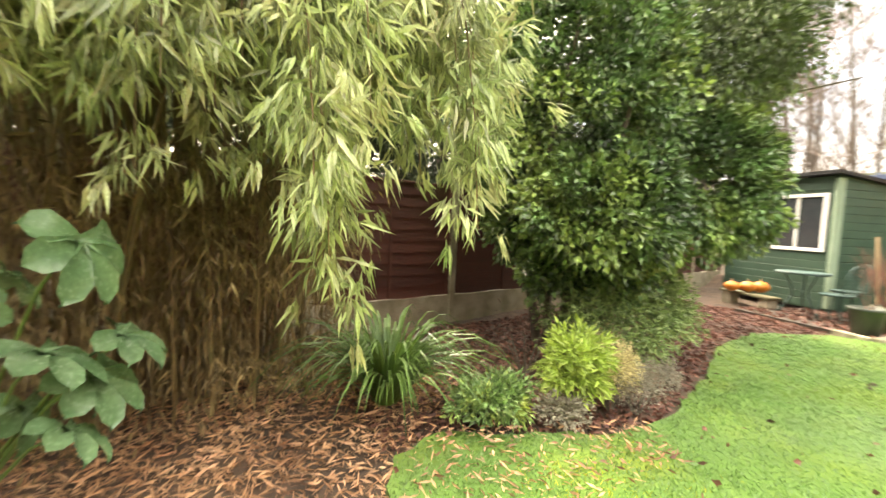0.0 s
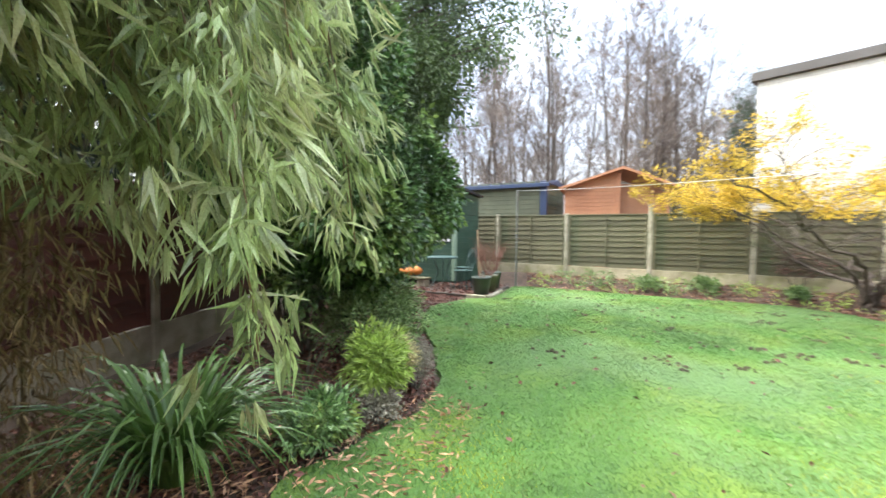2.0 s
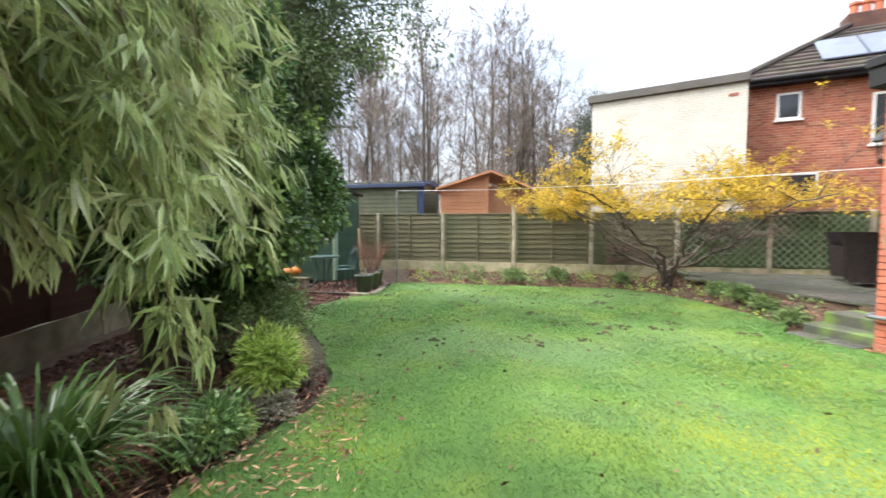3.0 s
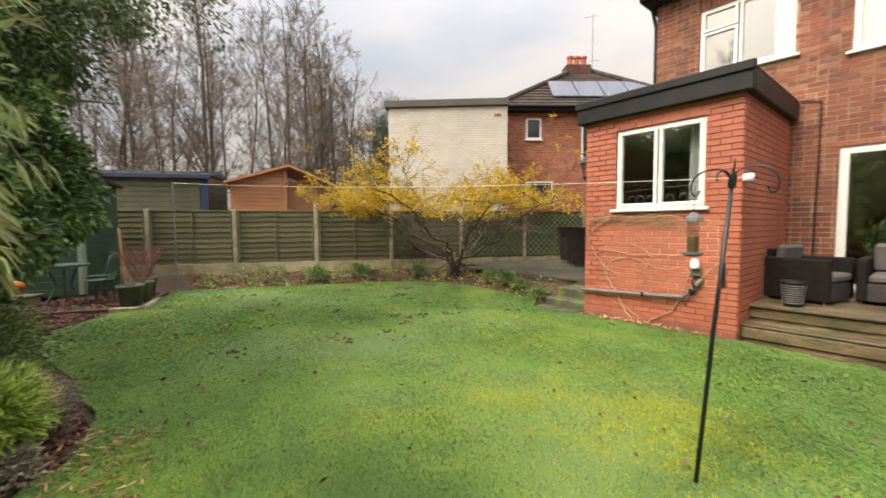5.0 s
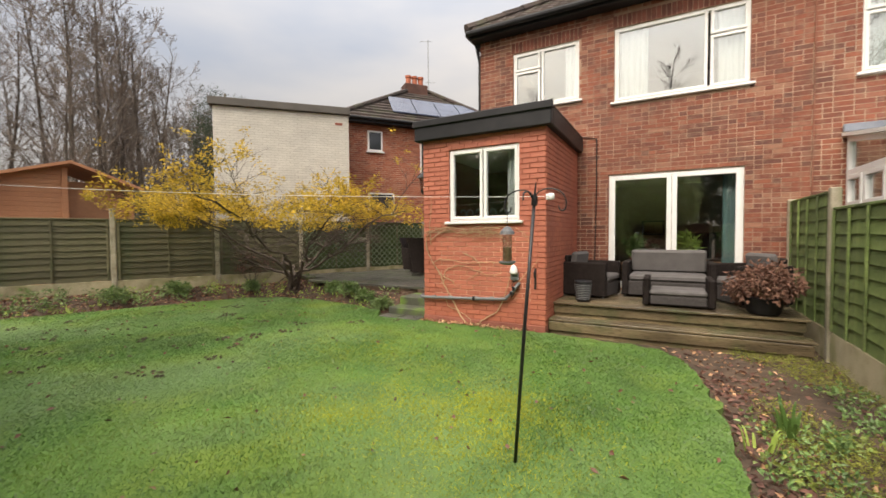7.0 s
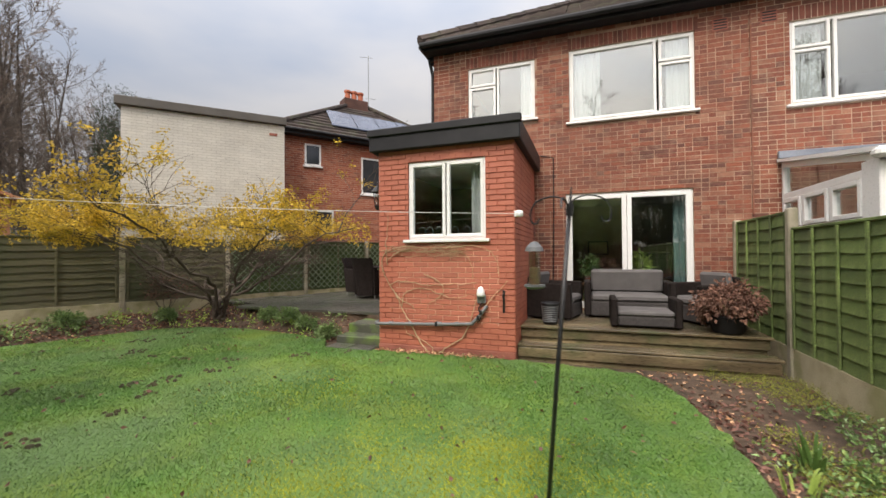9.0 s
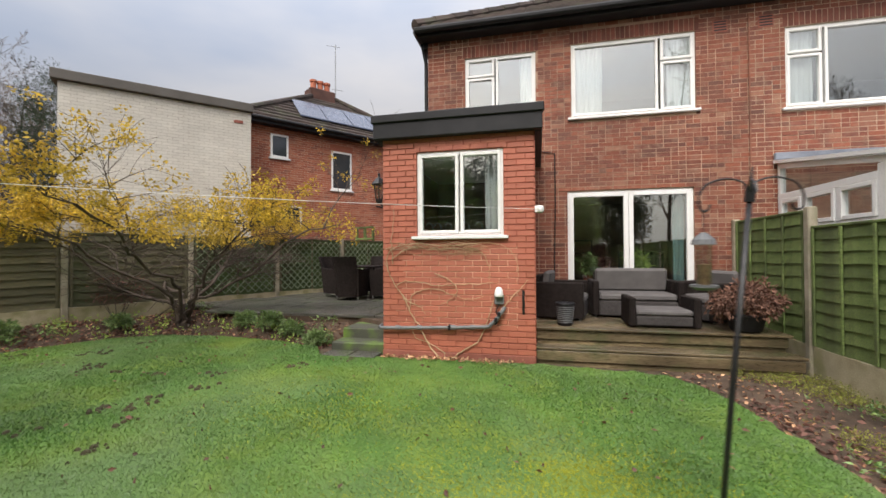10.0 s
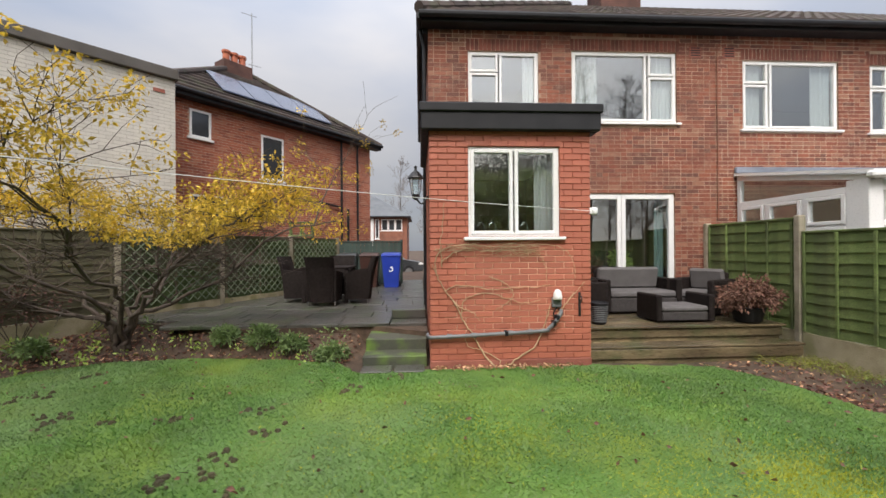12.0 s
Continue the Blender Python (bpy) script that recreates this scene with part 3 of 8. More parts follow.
def wall_core(shape, u0, u1, z0, z1, holes, put):
    """The solid wall round its openings, as blocks."""
    us = sorted({u0, u1, *[h[0] for h in holes], *[h[2] for h in holes]})
    for a, b in zip(us, us[1:]):
        gaps = sorted([(h[1], h[3]) for h in holes if h[0] <= a + 1e-6 and h[2] >= b - 1e-6])
        z = z0
        for p, q in gaps + [(z1, z1)]:
            if p - z > 0.005:
                put(shape, a, b, z, p)
            z = max(z, q)


def build_window(name, x0, z0, x1, z1, y, label, splits, sill=True, depth=0.07, face=0.055, parent_label="", stile=0.045):
    """A white window in a wall that faces +y. splits: rectangles of the sashes as fractions (u0, v0, u1, v1)."""
    w = thing(name, label, "window", kind="structure")
    f, back = y - 0.03, y - 0.03 - depth
    fr = Shape()
    fr.box(x0, back, z0, x0 + face, f, z1, 0.006).box(x1 - face, back, z0, x1, f, z1, 0.006)
    fr.box(x0 + face, back, z0, x1 - face, f, z0 + face, 0.006).box(x0 + face, back, z1 - face, x1 - face, f, z1, 0.006)
    part("window_frame", fr, M_WHITE, w)
    for a, b, c, d in splits:
        sx0, sx1 = x0 + 0.03 + (x1 - x0 - 0.06) * a, x0 + 0.03 + (x1 - x0 - 0.06) * c
        sz0, sz1 = z0 + 0.03 + (z1 - z0 - 0.06) * b, z0 + 0.03 + (z1 - z0 - 0.06) * d
        k = stile
        sa = Shape()
        g = f + 0.012
        sa.box(sx0, back + 0.01, sz0, sx0 + k, g, sz1, 0.006).box(sx1 - k, back + 0.01, sz0, sx1, g, sz1, 0.006)
        sa.box(sx0 + k, back + 0.01, sz0, sx1 - k, g, sz0 + k, 0.006).box(sx0 + k, back + 0.01, sz1 - k, sx1 - k, g, sz1, 0.006)
        s = part("sash", sa, M_WHITE, w)
        pane = part("pane", Shape().box(sx0 + k - 0.005, f - 0.030, sz0 + k - 0.005, sx1 - k + 0.005, f - 0.022, sz1 - k + 0.005), M_GLASS, s, "clear reflecting glass")
        pane.visible_shadow = False
    if sill:
        part("window_sill", Shape().box(x0 - 0.06, y - 0.04, z0 - 0.045, x1 + 0.06, y + 0.06, z0 - 0.003, 0.008), M_WHITE, w)
    return w


M_UPROOM = material("pale_room_wall", [(0.30, 0.30, 0.29), (0.36, 0.36, 0.35)], 2, 0.9, 0.05, 40, 0.1)


def build_house():
    h = thing("house", "two-storey semi-detached house of weathered red-brown brick", "house", kind="structure")
    for x0, x1, mat, text in ((HX0, PARTY, M_MORTAR, "sandy mortar bed of the adjoining brick wall"), (PARTY, HX1, M_OLDJOINT, "weathered reddish mortar bed of the brick wall")):
        core = Shape()
        holes = [q for q in HOLES if x0 <= q[0] and q[2] <= x1]
        wall_core(core, x0, x1, -0.1, EAVE, holes, lambda s, a, b, p, q: s.box(a, HY - 0.30, p, b, HY - 0.0035, q))
        part("wall", core, mat, h, text)
    side = Shape().box(HX1 - 0.30, HY - 7.6, -0.1, HX1 - 0.006, HY - 0.30, EAVE)
    side.box(HX0, HY - 7.6, -0.1, HX0 + 0.3, HY - 0.3, EAVE).box(HX0 + 0.3, HY - 7.6, -0.1, HX1 - 0.3, HY - 7.3, EAVE)
    part("side_wall", side, M_MORTAR, h)
    rows = courses(HX0, HX1, 0.0, EAVE, [(a - 0.0, b - 0.05, c, d + (0.22 if d > 4.5 else 0.07)) for a, b, c, d in HOLES], seed=4, joint=0.012, height=0.063, headers=0.5)
    r = np.array(rows)
    r = r[~((r[:, 0] > 0.42) & (r[:, 2] < 2.3) & (r[:, 3] < 3.0))]
    rng = np.random.default_rng(8)
    proud = rng.uniform(-0.001, 0.002, len(r))
    lo = np.stack([r[:, 0], np.full(len(r), HY - 0.02), r[:, 1]], 1)
    hi = np.stack([r[:, 2], HY + proud, r[:, 3]], 1)
    # the bricks beside the patio door are pieces of their own
    single = (r[:, 0] > -0.62) & (r[:, 2] < 0.43) & (r[:, 1] > 0.45) & (r[:, 3] < 3.6)
    part("brickwork", boxes_mesh("brickwork", M_BRICK, lo[~single], hi[~single]), M_BRICK, h, "courses of old red-brown bricks", kind="stuff")
    unit = boxes_mesh("brick", M_LOOSEBRICK, np.array([[0.0, 0, 0]]), np.array([[1.0, 1, 1]]))
    for p, q in list(zip(lo[single], hi[single]))[:300]:
        ob = new("brick", unit)
        ob.parent = h
        ob.location, ob.scale = p, q - p
    rest = list(zip(lo[single], hi[single]))[300:]
    if rest:
        part("brickwork", boxes_mesh("upper_brickwork", M_BRICK, np.array([p for p, _ in rest]), np.array([q for _, q in rest])), M_BRICK, h, kind="stuff")
    r = np.array(courses(HY - 7.6, HY - 0.02, 0.0, EAVE, seed=5, joint=0.012, height=0.063, headers=0.45))
    lo = np.stack([np.full(len(r), HX1 - 0.02), r[:, 0], r[:, 1]], 1)
    hi = np.stack([HX1 + rng.uniform(-0.001, 0.002, len(r)), r[:, 2], r[:, 3]], 1)
    part("side_brickwork", boxes_mesh("side_brickwork", M_BRICK, lo, hi), M_BRICK, h, "courses of old red-brown bricks", kind="stuff")
    # soldier courses over the upper windows and the door
    for x0, z0, x1, z1 in (SMALL, BIG, RIGHT, FAR):
        u = x0 - 0.05
        while u < x1 + 0.03:
            part("soldier_brick", Shape().box(u, HY - 0.02, z1 + 0.006, u + 0.065, HY + 0.004, z1 + 0.215, 0.004), M_SOLDIER, h)
            u += 0.076
    for x0, z0, x1, z1 in (DOOR,):
        u = x0 - 0.1
        while u < x1 + 0.1:
            part("lintel_brick", Shape().box(u, HY - 0.02, z1 + 0.006, u + 0.215, HY + 0.004, z1 + 0.066, 0.004), M_BRICK, h)
            u += 0.226
    # roof: hipped, overhanging eaves
    e0, y0, y1 = EAVE + 0.10, HY + 0.34, HY - 7.9
    rise_m, run = 2.62, (y0 - y1) / 2
    left, right = HX1 + 0.16, HX0 - 0.3
    ry = (y0 + y1) / 2
    rf = Shape()
    a, b, c, d = (left, y0, e0), (right, y0, e0), (right, y1, e0), (left, y1, e0)
    p, q = (left - run, ry, e0 + rise_m), (right, ry, e0 + rise_m)
    rf.convex([a, b, c, d, p, q], [[0, 1, 5, 4], [2, 3, 4, 5], [0, 4, 3], [1, 2, 5], [0, 3, 2, 1]])
    part("roof", rf, M_ROOF, h, "dark brown hipped tile roof")
    tiles = Shape()
    n = 17
    for i in range(n):
        t0, t1 = i / n, (i + 1.12) / n
        ya, yb = y0 + (ry - y0) * t0, y0 + (ry - y0) * t1
        za, zb = e0 + rise_m * t0 + 0.045, e0 + rise_m * t1 + 0.02
        xl = left - run * t0
        x = xl - 0.02
        while x > right + 0.2:
            w = 0.235
            tiles.convex([(x, ya, za), (x - w, ya, za), (x - w, yb, zb), (x, yb, zb), (x - w / 2, ya, za + 0.022), (x - w / 2, yb, zb + 0.022), (x, ya, za - 0.03), (x - w, ya, za - 0.03)],
                         [[0, 4, 5, 3], [4, 1, 2, 5], [0, 6, 7, 1, 4]])
            x -= w + 0.012
    part("roof_tiles", tiles, M_ROOF, h, "dark brown interlocking roof tiles", kind="stuff")
    hip = Shape()
    for i in range(14):
        t0, t1 = i / 14, (i + 1.1) / 14
        hip.tube([(left - run * t, y0 + (ry - y0) * t, e0 + 0.05 + rise_m * t) for t in (t0, t1)], [0.11, 0.095], 8)
    part("hip_tiles", hip, M_ROOF, h)
    part("fascia", Shape().box(right, HY - 0.0, EAVE - 0.035, left - 0.04, HY + 0.27, EAVE + 0.07, 0.01), M_BLACK, h)
    part("side_fascia", Shape().box(HX1 + 0.0, HY - 7.8, EAVE - 0.12, HX1 + 0.10, HY - 0.01, EAVE + 0.07, 0.01), M_BLACK, h)
    g = Shape().tube([(right, HY + 0.34, EAVE + 0.06), (left, HY + 0.34, EAVE + 0.06)], 0.06, 10)
    part("gutter", g, M_BLACK, h, "black plastic gutter")
    part("side_gutter", Shape().tube([(HX1 + 0.15, HY + 0.30, EAVE + 0.05), (HX1 + 0.15, HY - 7.8, EAVE + 0.05)], 0.06, 10), M_BLACK, h)
    part("downpipe", Shape().tube([(HX1 + 0.14, HY - 0.1, EAVE), (HX1 + 0.07, HY - 0.12, EAVE - 0.35), (HX1 + 0.07, HY - 0.12, 0.4)], 0.035, 10), M_BLACK, h)
    ch = part("chimney", Shape().box(-3.4, ry - 0.45, e0 + 1.9, -2.3, ry + 0.45, e0 + 3.6, 0.02), M_DARKBRICK, h, "sooty brick chimney stack")
    part("chimney_cap", Shape().box(-3.48, ry - 0.53, e0 + 3.3, -2.22, ry + 0.53, e0 + 3.42, 0.02), M_BRICK, ch)
    for x, z in ((-2.55, 4.98), (-3.2, 4.98)):
        v = part("air_brick", Shape().box(x - 0.11, HY - 0.02, z, x + 0.11, HY + 0.006, z + 0.2, 0.006), M_PLINTH, h, "dark terracotta air brick")
        # black strips on the face stand in for the shade inside the openings
        for i in range(4):
            part("slot", Shape().box(x - 0.09, HY + 0.004, z + 0.025 + 0.045 * i, x + 0.09, HY + 0.010, z + 0.045 + 0.045 * i), M_BLACK, v)
    part("party_pipe", Shape().tube([(PARTY, HY + 0.03, 2.0), (PARTY, HY + 0.03, 5.2)], 0.012, 6), M_BRICK, h)
    part("cable", Shape().tube([(0.10, HY + 0.02, 0.5), (0.07, HY + 0.02, 2.2), (0.07, HY + 0.02, 3.15), (0.3, HY + 0.02, 3.2)], 0.010, 6), M_BLACK, h)
    # rooms behind the openings
    rm = Shape()
    rm.box(HX0 + 0.35, HY - 3.6, 0.30, HX1 - 0.4, HY - 0.31, 0.42)
    rm.box(HX0 + 0.35, HY - 3.6, 2.62, HX1 - 0.4, HY - 0.31, 2.75)
    up = Shape().box(HX0 + 0.35, HY - 3.6, 5.25, HX1 - 0.4, HY - 0.31, 5.35).box(HX0 + 0.35, HY - 3.75, 2.76, HX1 - 0.4, HY - 3.6, 5.25)
    rm.box(HX0 + 0.35, HY - 3.75, 0.42, HX1 - 0.4, HY - 3.6, 2.62)
    for x in (-2.95, 0.1):
        rm.box(x - 0.05, HY - 3.59, 0.42, x + 0.05, HY - 0.31, 2.62)
        up.box(x - 0.05, HY - 3.59, 2.76, x + 0.05, HY - 0.31, 5.25)
    part("upper_rooms", up, M_UPROOM, h, "pale bedroom walls behind the upstairs windows")
    part("inner_rooms", rm, M_INNER, h, "dim brown rooms behind the windows")


build_house()
build_window("window_1", *SMALL, HY, "white upvc upstairs window with a top light", [(0, 0.0, 0.56, 1.0), (0.58, 0, 1, 0.66), (0.58, 0.68, 1, 1)])
build_window("window_2", *BIG, HY, "wide white upvc bedroom window", [(0, 0, 0.26, 0.66), (0, 0.68, 0.26, 1), (0.28, 0, 1, 1)])
build_window("window_3", *RIGHT, HY, "white upvc window of the adjoining house", [(0.28 * 0, 0, 0.72, 1), (0.74, 0, 1, 0.66), (0.74, 0.68, 1, 1)])
build_window("window_4", *FAR, HY, "white upvc window of the adjoining house", [(0, 0, 0.7, 1), (0.72, 0, 1, 0.66), (0.72, 0.68, 1, 1)])
build_window("window_5", *NDOOR, HY, "glazed door of the adjoining house behind the conservatory", [(0, 0, 0.5, 1), (0.5, 0, 1, 1)], sill=False)
build_window("patio_door", *DOOR, HY, "white sliding patio door with two glass leaves", [(0, 0, 0.4985, 1), (0.5015, 0, 1, 1)], sill=False, face=0.08, stile=0.075)


def build_curtain(name, x0, x1, z0, z1, y, mat, label, fold=0.02):
    """A hanging curtain in folds."""
    s = Shape()
    n = max(int((x1 - x0) / 0.02), 8)
    k = 0
    for i in range(n):
        xa, xb = x0 + (x1 - x0) * i / n, x0 + (x1 - x0) * (i + 1) / n
        ya, yb = y + fold * math.sin(70 * xa), y + fold * math.sin(70 * xb)
        s.quad((xa, ya, z0), (xb, yb, z0), (xb, yb, z1), (xa, ya, z1))
        s.quad((xa, ya - 0.003, z0), (xa, ya - 0.003, z1), (xb, yb - 0.003, z1), (xb, yb - 0.003, z0))
    solo(name, s, mat, label, "curtain")


M_TEAL = material("teal_curtain", [(0.16, 0.26, 0.25), (0.22, 0.33, 0.32)], 4, 0.9, 0.1, 60, 0.1, stretch=(8, 8, 0.3))
build_curtain("curtain", -2.05, -1.88, 0.48, 2.42, HY - 0.25, M_TEAL, "pale teal curtain drawn beside the patio door")
build_curtain("net_curtain", -0.75, -0.25, 3.75, 5.05, HY - 0.135, M_CURTAIN, "white net curtain behind the bedroom window")
build_curtain("net_curtain", -2.16, -1.78, 3.75, 5.05, HY - 0.135, M_CURTAIN, "white net curtain behind the bedroom window")
build_curtain("net_curtain", 0.42, 0.66, 3.9, 5.0, HY - 0.135, M_CURTAIN, "white net curtain behind the upstairs window")
build_curtain("net_curtain", -3.9, -3.5, 3.66, 4.95, HY - 0.135, M_CURTAIN, "white net curtain behind the adjoining window")
build_curtain("net_curtain", -5.32, -4.9, 3.66, 4.95, HY - 0.135, M_CURTAIN, "white net curtain behind the adjoining window")

# ---- kitchen extension ----
EX0, EX1, EY, ETOP = 0.42, 2.42, -4.43, 2.94
EWIN = (0.80, 1.62, 1.95, 2.74)


def build_extension():
    e = thing("extension", "small flat-roofed kitchen extension of red-painted brick", "extension", kind="structure")
    core = Shape()
    wall_core(core, EX0, EX1, -0.1, ETOP, (EWIN,), lambda s, a, b, p, q: s.box(a + (0.010 if a == EX0 else 0), EY - 0.25, p, b - (0.010 if b == EX1 else 0), EY - 0.010, q))
    core.box(EX0 + 0.010, HY + 0.02, -0.1, EX0 + 0.22, EY - 0.25, ETOP).box(EX1 - 0.22, HY + 0.02, -0.1, EX1 - 0.010, EY - 0.25, ETOP)
    part("wall_core", core, M_REDJ, e, "red-painted mortar joints")
    rng = random.Random(9)
    for i in range(46):
        # ragged patch where the paint has gone from the joints
        z = 0.44 + 0.0225 * i
        ragged = 0.16 * math.sin(i * 0.9) + rng.uniform(-0.06, 0.06)
        part("bare_joint", Shape().box(0.62 + 0.4 * ragged * ragged, EY - 0.0098, z, 2.12 + ragged, EY - 0.0068, z + 0.0225), M_PINKJ, e)
    part("plinth", Shape().box(EX0 - 0.012, EY - 0.2, -0.1, EX1 + 0.012, EY + 0.014, 0.10, 0.008), M_PLINTH, e, "dull red rendered plinth")
    for x in (EX0, EX1):
        rows = courses(HY + 0.02, EY - 0.012, 0.105, ETOP, seed=6)
        r = np.array(rows)
        a, b = (x - 0.012, x + 0.015) if x == EX0 else (x - 0.015, x + 0.012)
        lo = np.stack([np.full(len(r), a), r[:, 0], r[:, 1]], 1)
        hi = np.stack([np.full(len(r), b), r[:, 2], r[:, 3]], 1)
        part("side_brickwork", boxes_mesh("side_brickwork", M_RED, lo, hi), M_RED, e, "courses of red-painted brick", kind="stuff")
    part("roof", Shape().box(EX0 - 0.10, HY + 0.01, ETOP + 0.24, EX1 + 0.10, EY + 0.10, ETOP + 0.28, 0.01), M_BLACK, e, "flat black felt roof")
    part("front_fascia", Shape().box(EX0 - 0.11, EY + 0.005, ETOP - 0.02, EX1 + 0.11, EY + 0.11, ETOP + 0.235, 0.012), M_BLACK, e, "black fascia board")
    part("edge_trim", Shape().box(EX0 - 0.13, EY + 0.06, ETOP + 0.19, EX1 + 0.13, EY + 0.14, ETOP + 0.30, 0.012), M_BLACK, e)
    for x0, x1 in ((EX0 - 0.11, EX0 - 0.006), (EX1 + 0.006, EX1 + 0.11)):
        part("side_fascia", Shape().box(x0, HY + 0.01, ETOP - 0.02, x1, EY + 0.002, ETOP + 0.235, 0.012), M_BLACK, e)
    part("ceiling", Shape().box(EX0 + 0.24, HY + 0.02, ETOP - 0.25, EX1 - 0.24, EY - 0.26, ETOP - 0.2), M_WHITE, e)
    part("inner_floor", Shape().box(EX0 + 0.24, HY + 0.02, 0.4, EX1 - 0.24, EY - 0.26, 0.5), M_INNER, e)
    # bricks of the front, each by itself; the top courses joined
    rows = courses(EX0 - 0.002, EX1 + 0.002, 0.105, ETOP, [(EWIN[0], EWIN[1] - 0.04, EWIN[2], EWIN[3] + 0.075)], seed=7)
    rng = random.Random(2)
    shared = {}
    for i, (a, p, b, q) in enumerate(rows):
        key = (round(b - a, 3), round(q - p, 3), rng.randrange(3))
        if key not in shared:
            t = (0.0, 0.0015, 0.003)[key[2]]
            shared[key] = Shape().box(-key[0] / 2, -0.014, -key[1] / 2, key[0] / 2, t, key[1] / 2, 0.004).mesh("brick", M_RED)
        ob = part("brick", shared[key], M_RED, e)
        ob.location = ((a + b) / 2, EY, (p + q) / 2)
    u = EWIN[0] - 0.02
    while u < EWIN[2]:
        part("lintel_brick", Shape().box(u, EY - 0.014, EWIN[3] + 0.005, min(u + 0.215, EWIN[2] + 0.03), EY + 0.002, EWIN[3] + 0.068, 0.004), M_RED, e)
        u += 0.225


build_extension()
build_window("window_6", *EWIN, EY, "white upvc kitchen window with two lights", [(0, 0, 0.49, 1), (0.51, 0, 1, 1)])
build_curtain("blind", 0.84, 1.06, 1.66, 2.68, EY - 0.22, M_CURTAIN, "pale curtain at the side of the kitchen window")


# ---- fences ----
def build_slat(length, height, thick, mat):
    """One waney-edged overlapping board, along x from the middle."""
    s = Shape()
    n = 8
    rng = random.Random(int(length * 1000))
    for i in range(n):
        x0, x1 = -length / 2 + length * i / n, -length / 2 + length * (i + 1) / n
        w0, w1 = 0.008 * math.sin(i * 1.7), 0.008 * math.sin((i + 1) * 1.7)
        k = len(s.v)
        s.v += [(x0, thick, w0), (x0, 0, height), (x1, 0, height), (x1, thick, w1), (x0, thick - 0.012, w0), (x1, thick - 0.012, w1), (x0, -0.012, height), (x1, -0.012, height)]
        s.f += [[k, k + 3, k + 2, k + 1], [k, k + 4, k + 5, k + 3], [k + 4, k + 6, k + 7, k + 5], [k + 1, k + 2, k + 7, k + 6]]
    return s.mesh("slat", mat)


def build_fence(name, label, origin, turn, posts, z0, zb, zt, mat, tall=(), post_top=0.05, lattice=(), battens=3, skip=(), tops=None, painted=(), base=None):
    """A fence along its own x axis: concrete posts at the given places, gravel boards and lapped panels. It shows its +y face."""
    fe = thing(name, label, "fence", (origin[0], origin[1], 0), kind="structure", turn=turn)
    shared = {}
    for i, x in enumerate(posts):
        top = zt + post_top + (0.2 if i in tall else 0) + (tops[i] if tops else 0)
        p = Shape().box(x - 0.05, -0.05, z0 - 0.15, x + 0.05, 0.05, top, 0.012)
        part("post", p, M_CONC, fe, "weathered concrete post")
    for i, (a, b) in enumerate(zip(posts, posts[1:])):
        w = b - a - 0.104
        mid = (a + b) / 2
        if i in skip:
            continue
        lift = min(tops[i], tops[i + 1]) if tops else 0
        part("gravel_board", Shape().box(a + 0.052, -0.02, z0 - 0.1, b - 0.052, 0.025, zb, 0.006), base or M_MOSSCONC, fe, "concrete gravel board")
        n = 10
        step = (zt + lift - zb) / n
        wood = M_DARKGREEN if i in painted else mat
        key = (round(w, 3), round(step, 3), wood.name)
        if key not in shared:
            shared[key] = build_slat(w, step * 1.15, 0.022, wood)
        for j in range(n):
            s = part("slat", shared[key], wood, fe)
            s.location = (mid, 0, zb + step * j + 0.004)
        cap = part("capping", Shape().box(mid - w / 2, -0.025, zt + lift - 0.005, mid + w / 2, 0.03, zt + lift + 0.022, 0.004), mat, fe)
        for j in range(battens):
            x = mid - w / 2 + 0.04 + (w - 0.08) * j / (battens - 1)
            part("batten", Shape().box(x - 0.02, 0.024, zb + 0.01, x + 0.02, 0.042, zt + lift - 0.01, 0.004), mat, fe)
        if i in lattice:
            la = Shape()
            hgt = zt - zb - 0.1
            k = -hgt
            while k < w:
                for sg in (1, -1):
                    pts = []
                    for zz in (0, hgt):
                        xx = k + zz if sg == 1 else k + hgt - zz
                        pts.append((xx, zz))
                    (xa, za), (xb, zb2) = pts
                    # cut to the panel
                    def at(xc):
                        return za + (zb2 - za) * (xc - xa) / (xb - xa)
                    xs0, xs1 = max(min(xa, xb), 0.02), min(max(xa, xb), w - 0.02)
                    if xs1 - xs0 > 0.05:
                        y = 0.05 if sg == 1 else 0.058
                        la.tube([(mid - w / 2 + xs0, y, zb + 0.05 + at(xs0)), (mid - w / 2 + xs1, y, zb + 0.05 + at(xs1))], 0.011, 4)
                k += 0.17
            part("trellis", la, M_TRELLIS, fe, "diamond trellis of thin weathered laths")
    return fe


# turn so that local x runs along the fence and local +y faces the lawn
FT = math.degrees(math.atan2(FD.y, FD.x))
POSTS_E = [-13.5, -11.65, -9.72, -7.8, -5.83, -3.88, -1.93, 0.0, 1.95, 3.9]
build_fence("fence_east", "weathered lap-panel fence with concrete posts and gravel boards", (F0.x, F0.y), FT + 180, POSTS_E, 0.1, 0.48, 1.78, M_FENCE, tall=(5,), lattice=(0, 1, 2), painted=(0, 1, 2))
build_fence("fence_west", "green-stained lap-panel fence with concrete posts and gravel boards", (-2.72, 2.9), -90, [-1.5, 0.3, 2.1, 3.9, 5.75, 7.70, 9.52], 0.0, 0.30, 1.66, M_GFENCE, battens=5, tops=[0, 0, 0, 0, 0, 0.2, 0.2])
M_BACKF = material("red_brown_fence_board", [(0.07, 0.022, 0.016), (0.11, 0.035, 0.025)], 3, 0.8, 0.5, 70, 0.3, rand=0.2, stretch=(0.15, 1, 1))
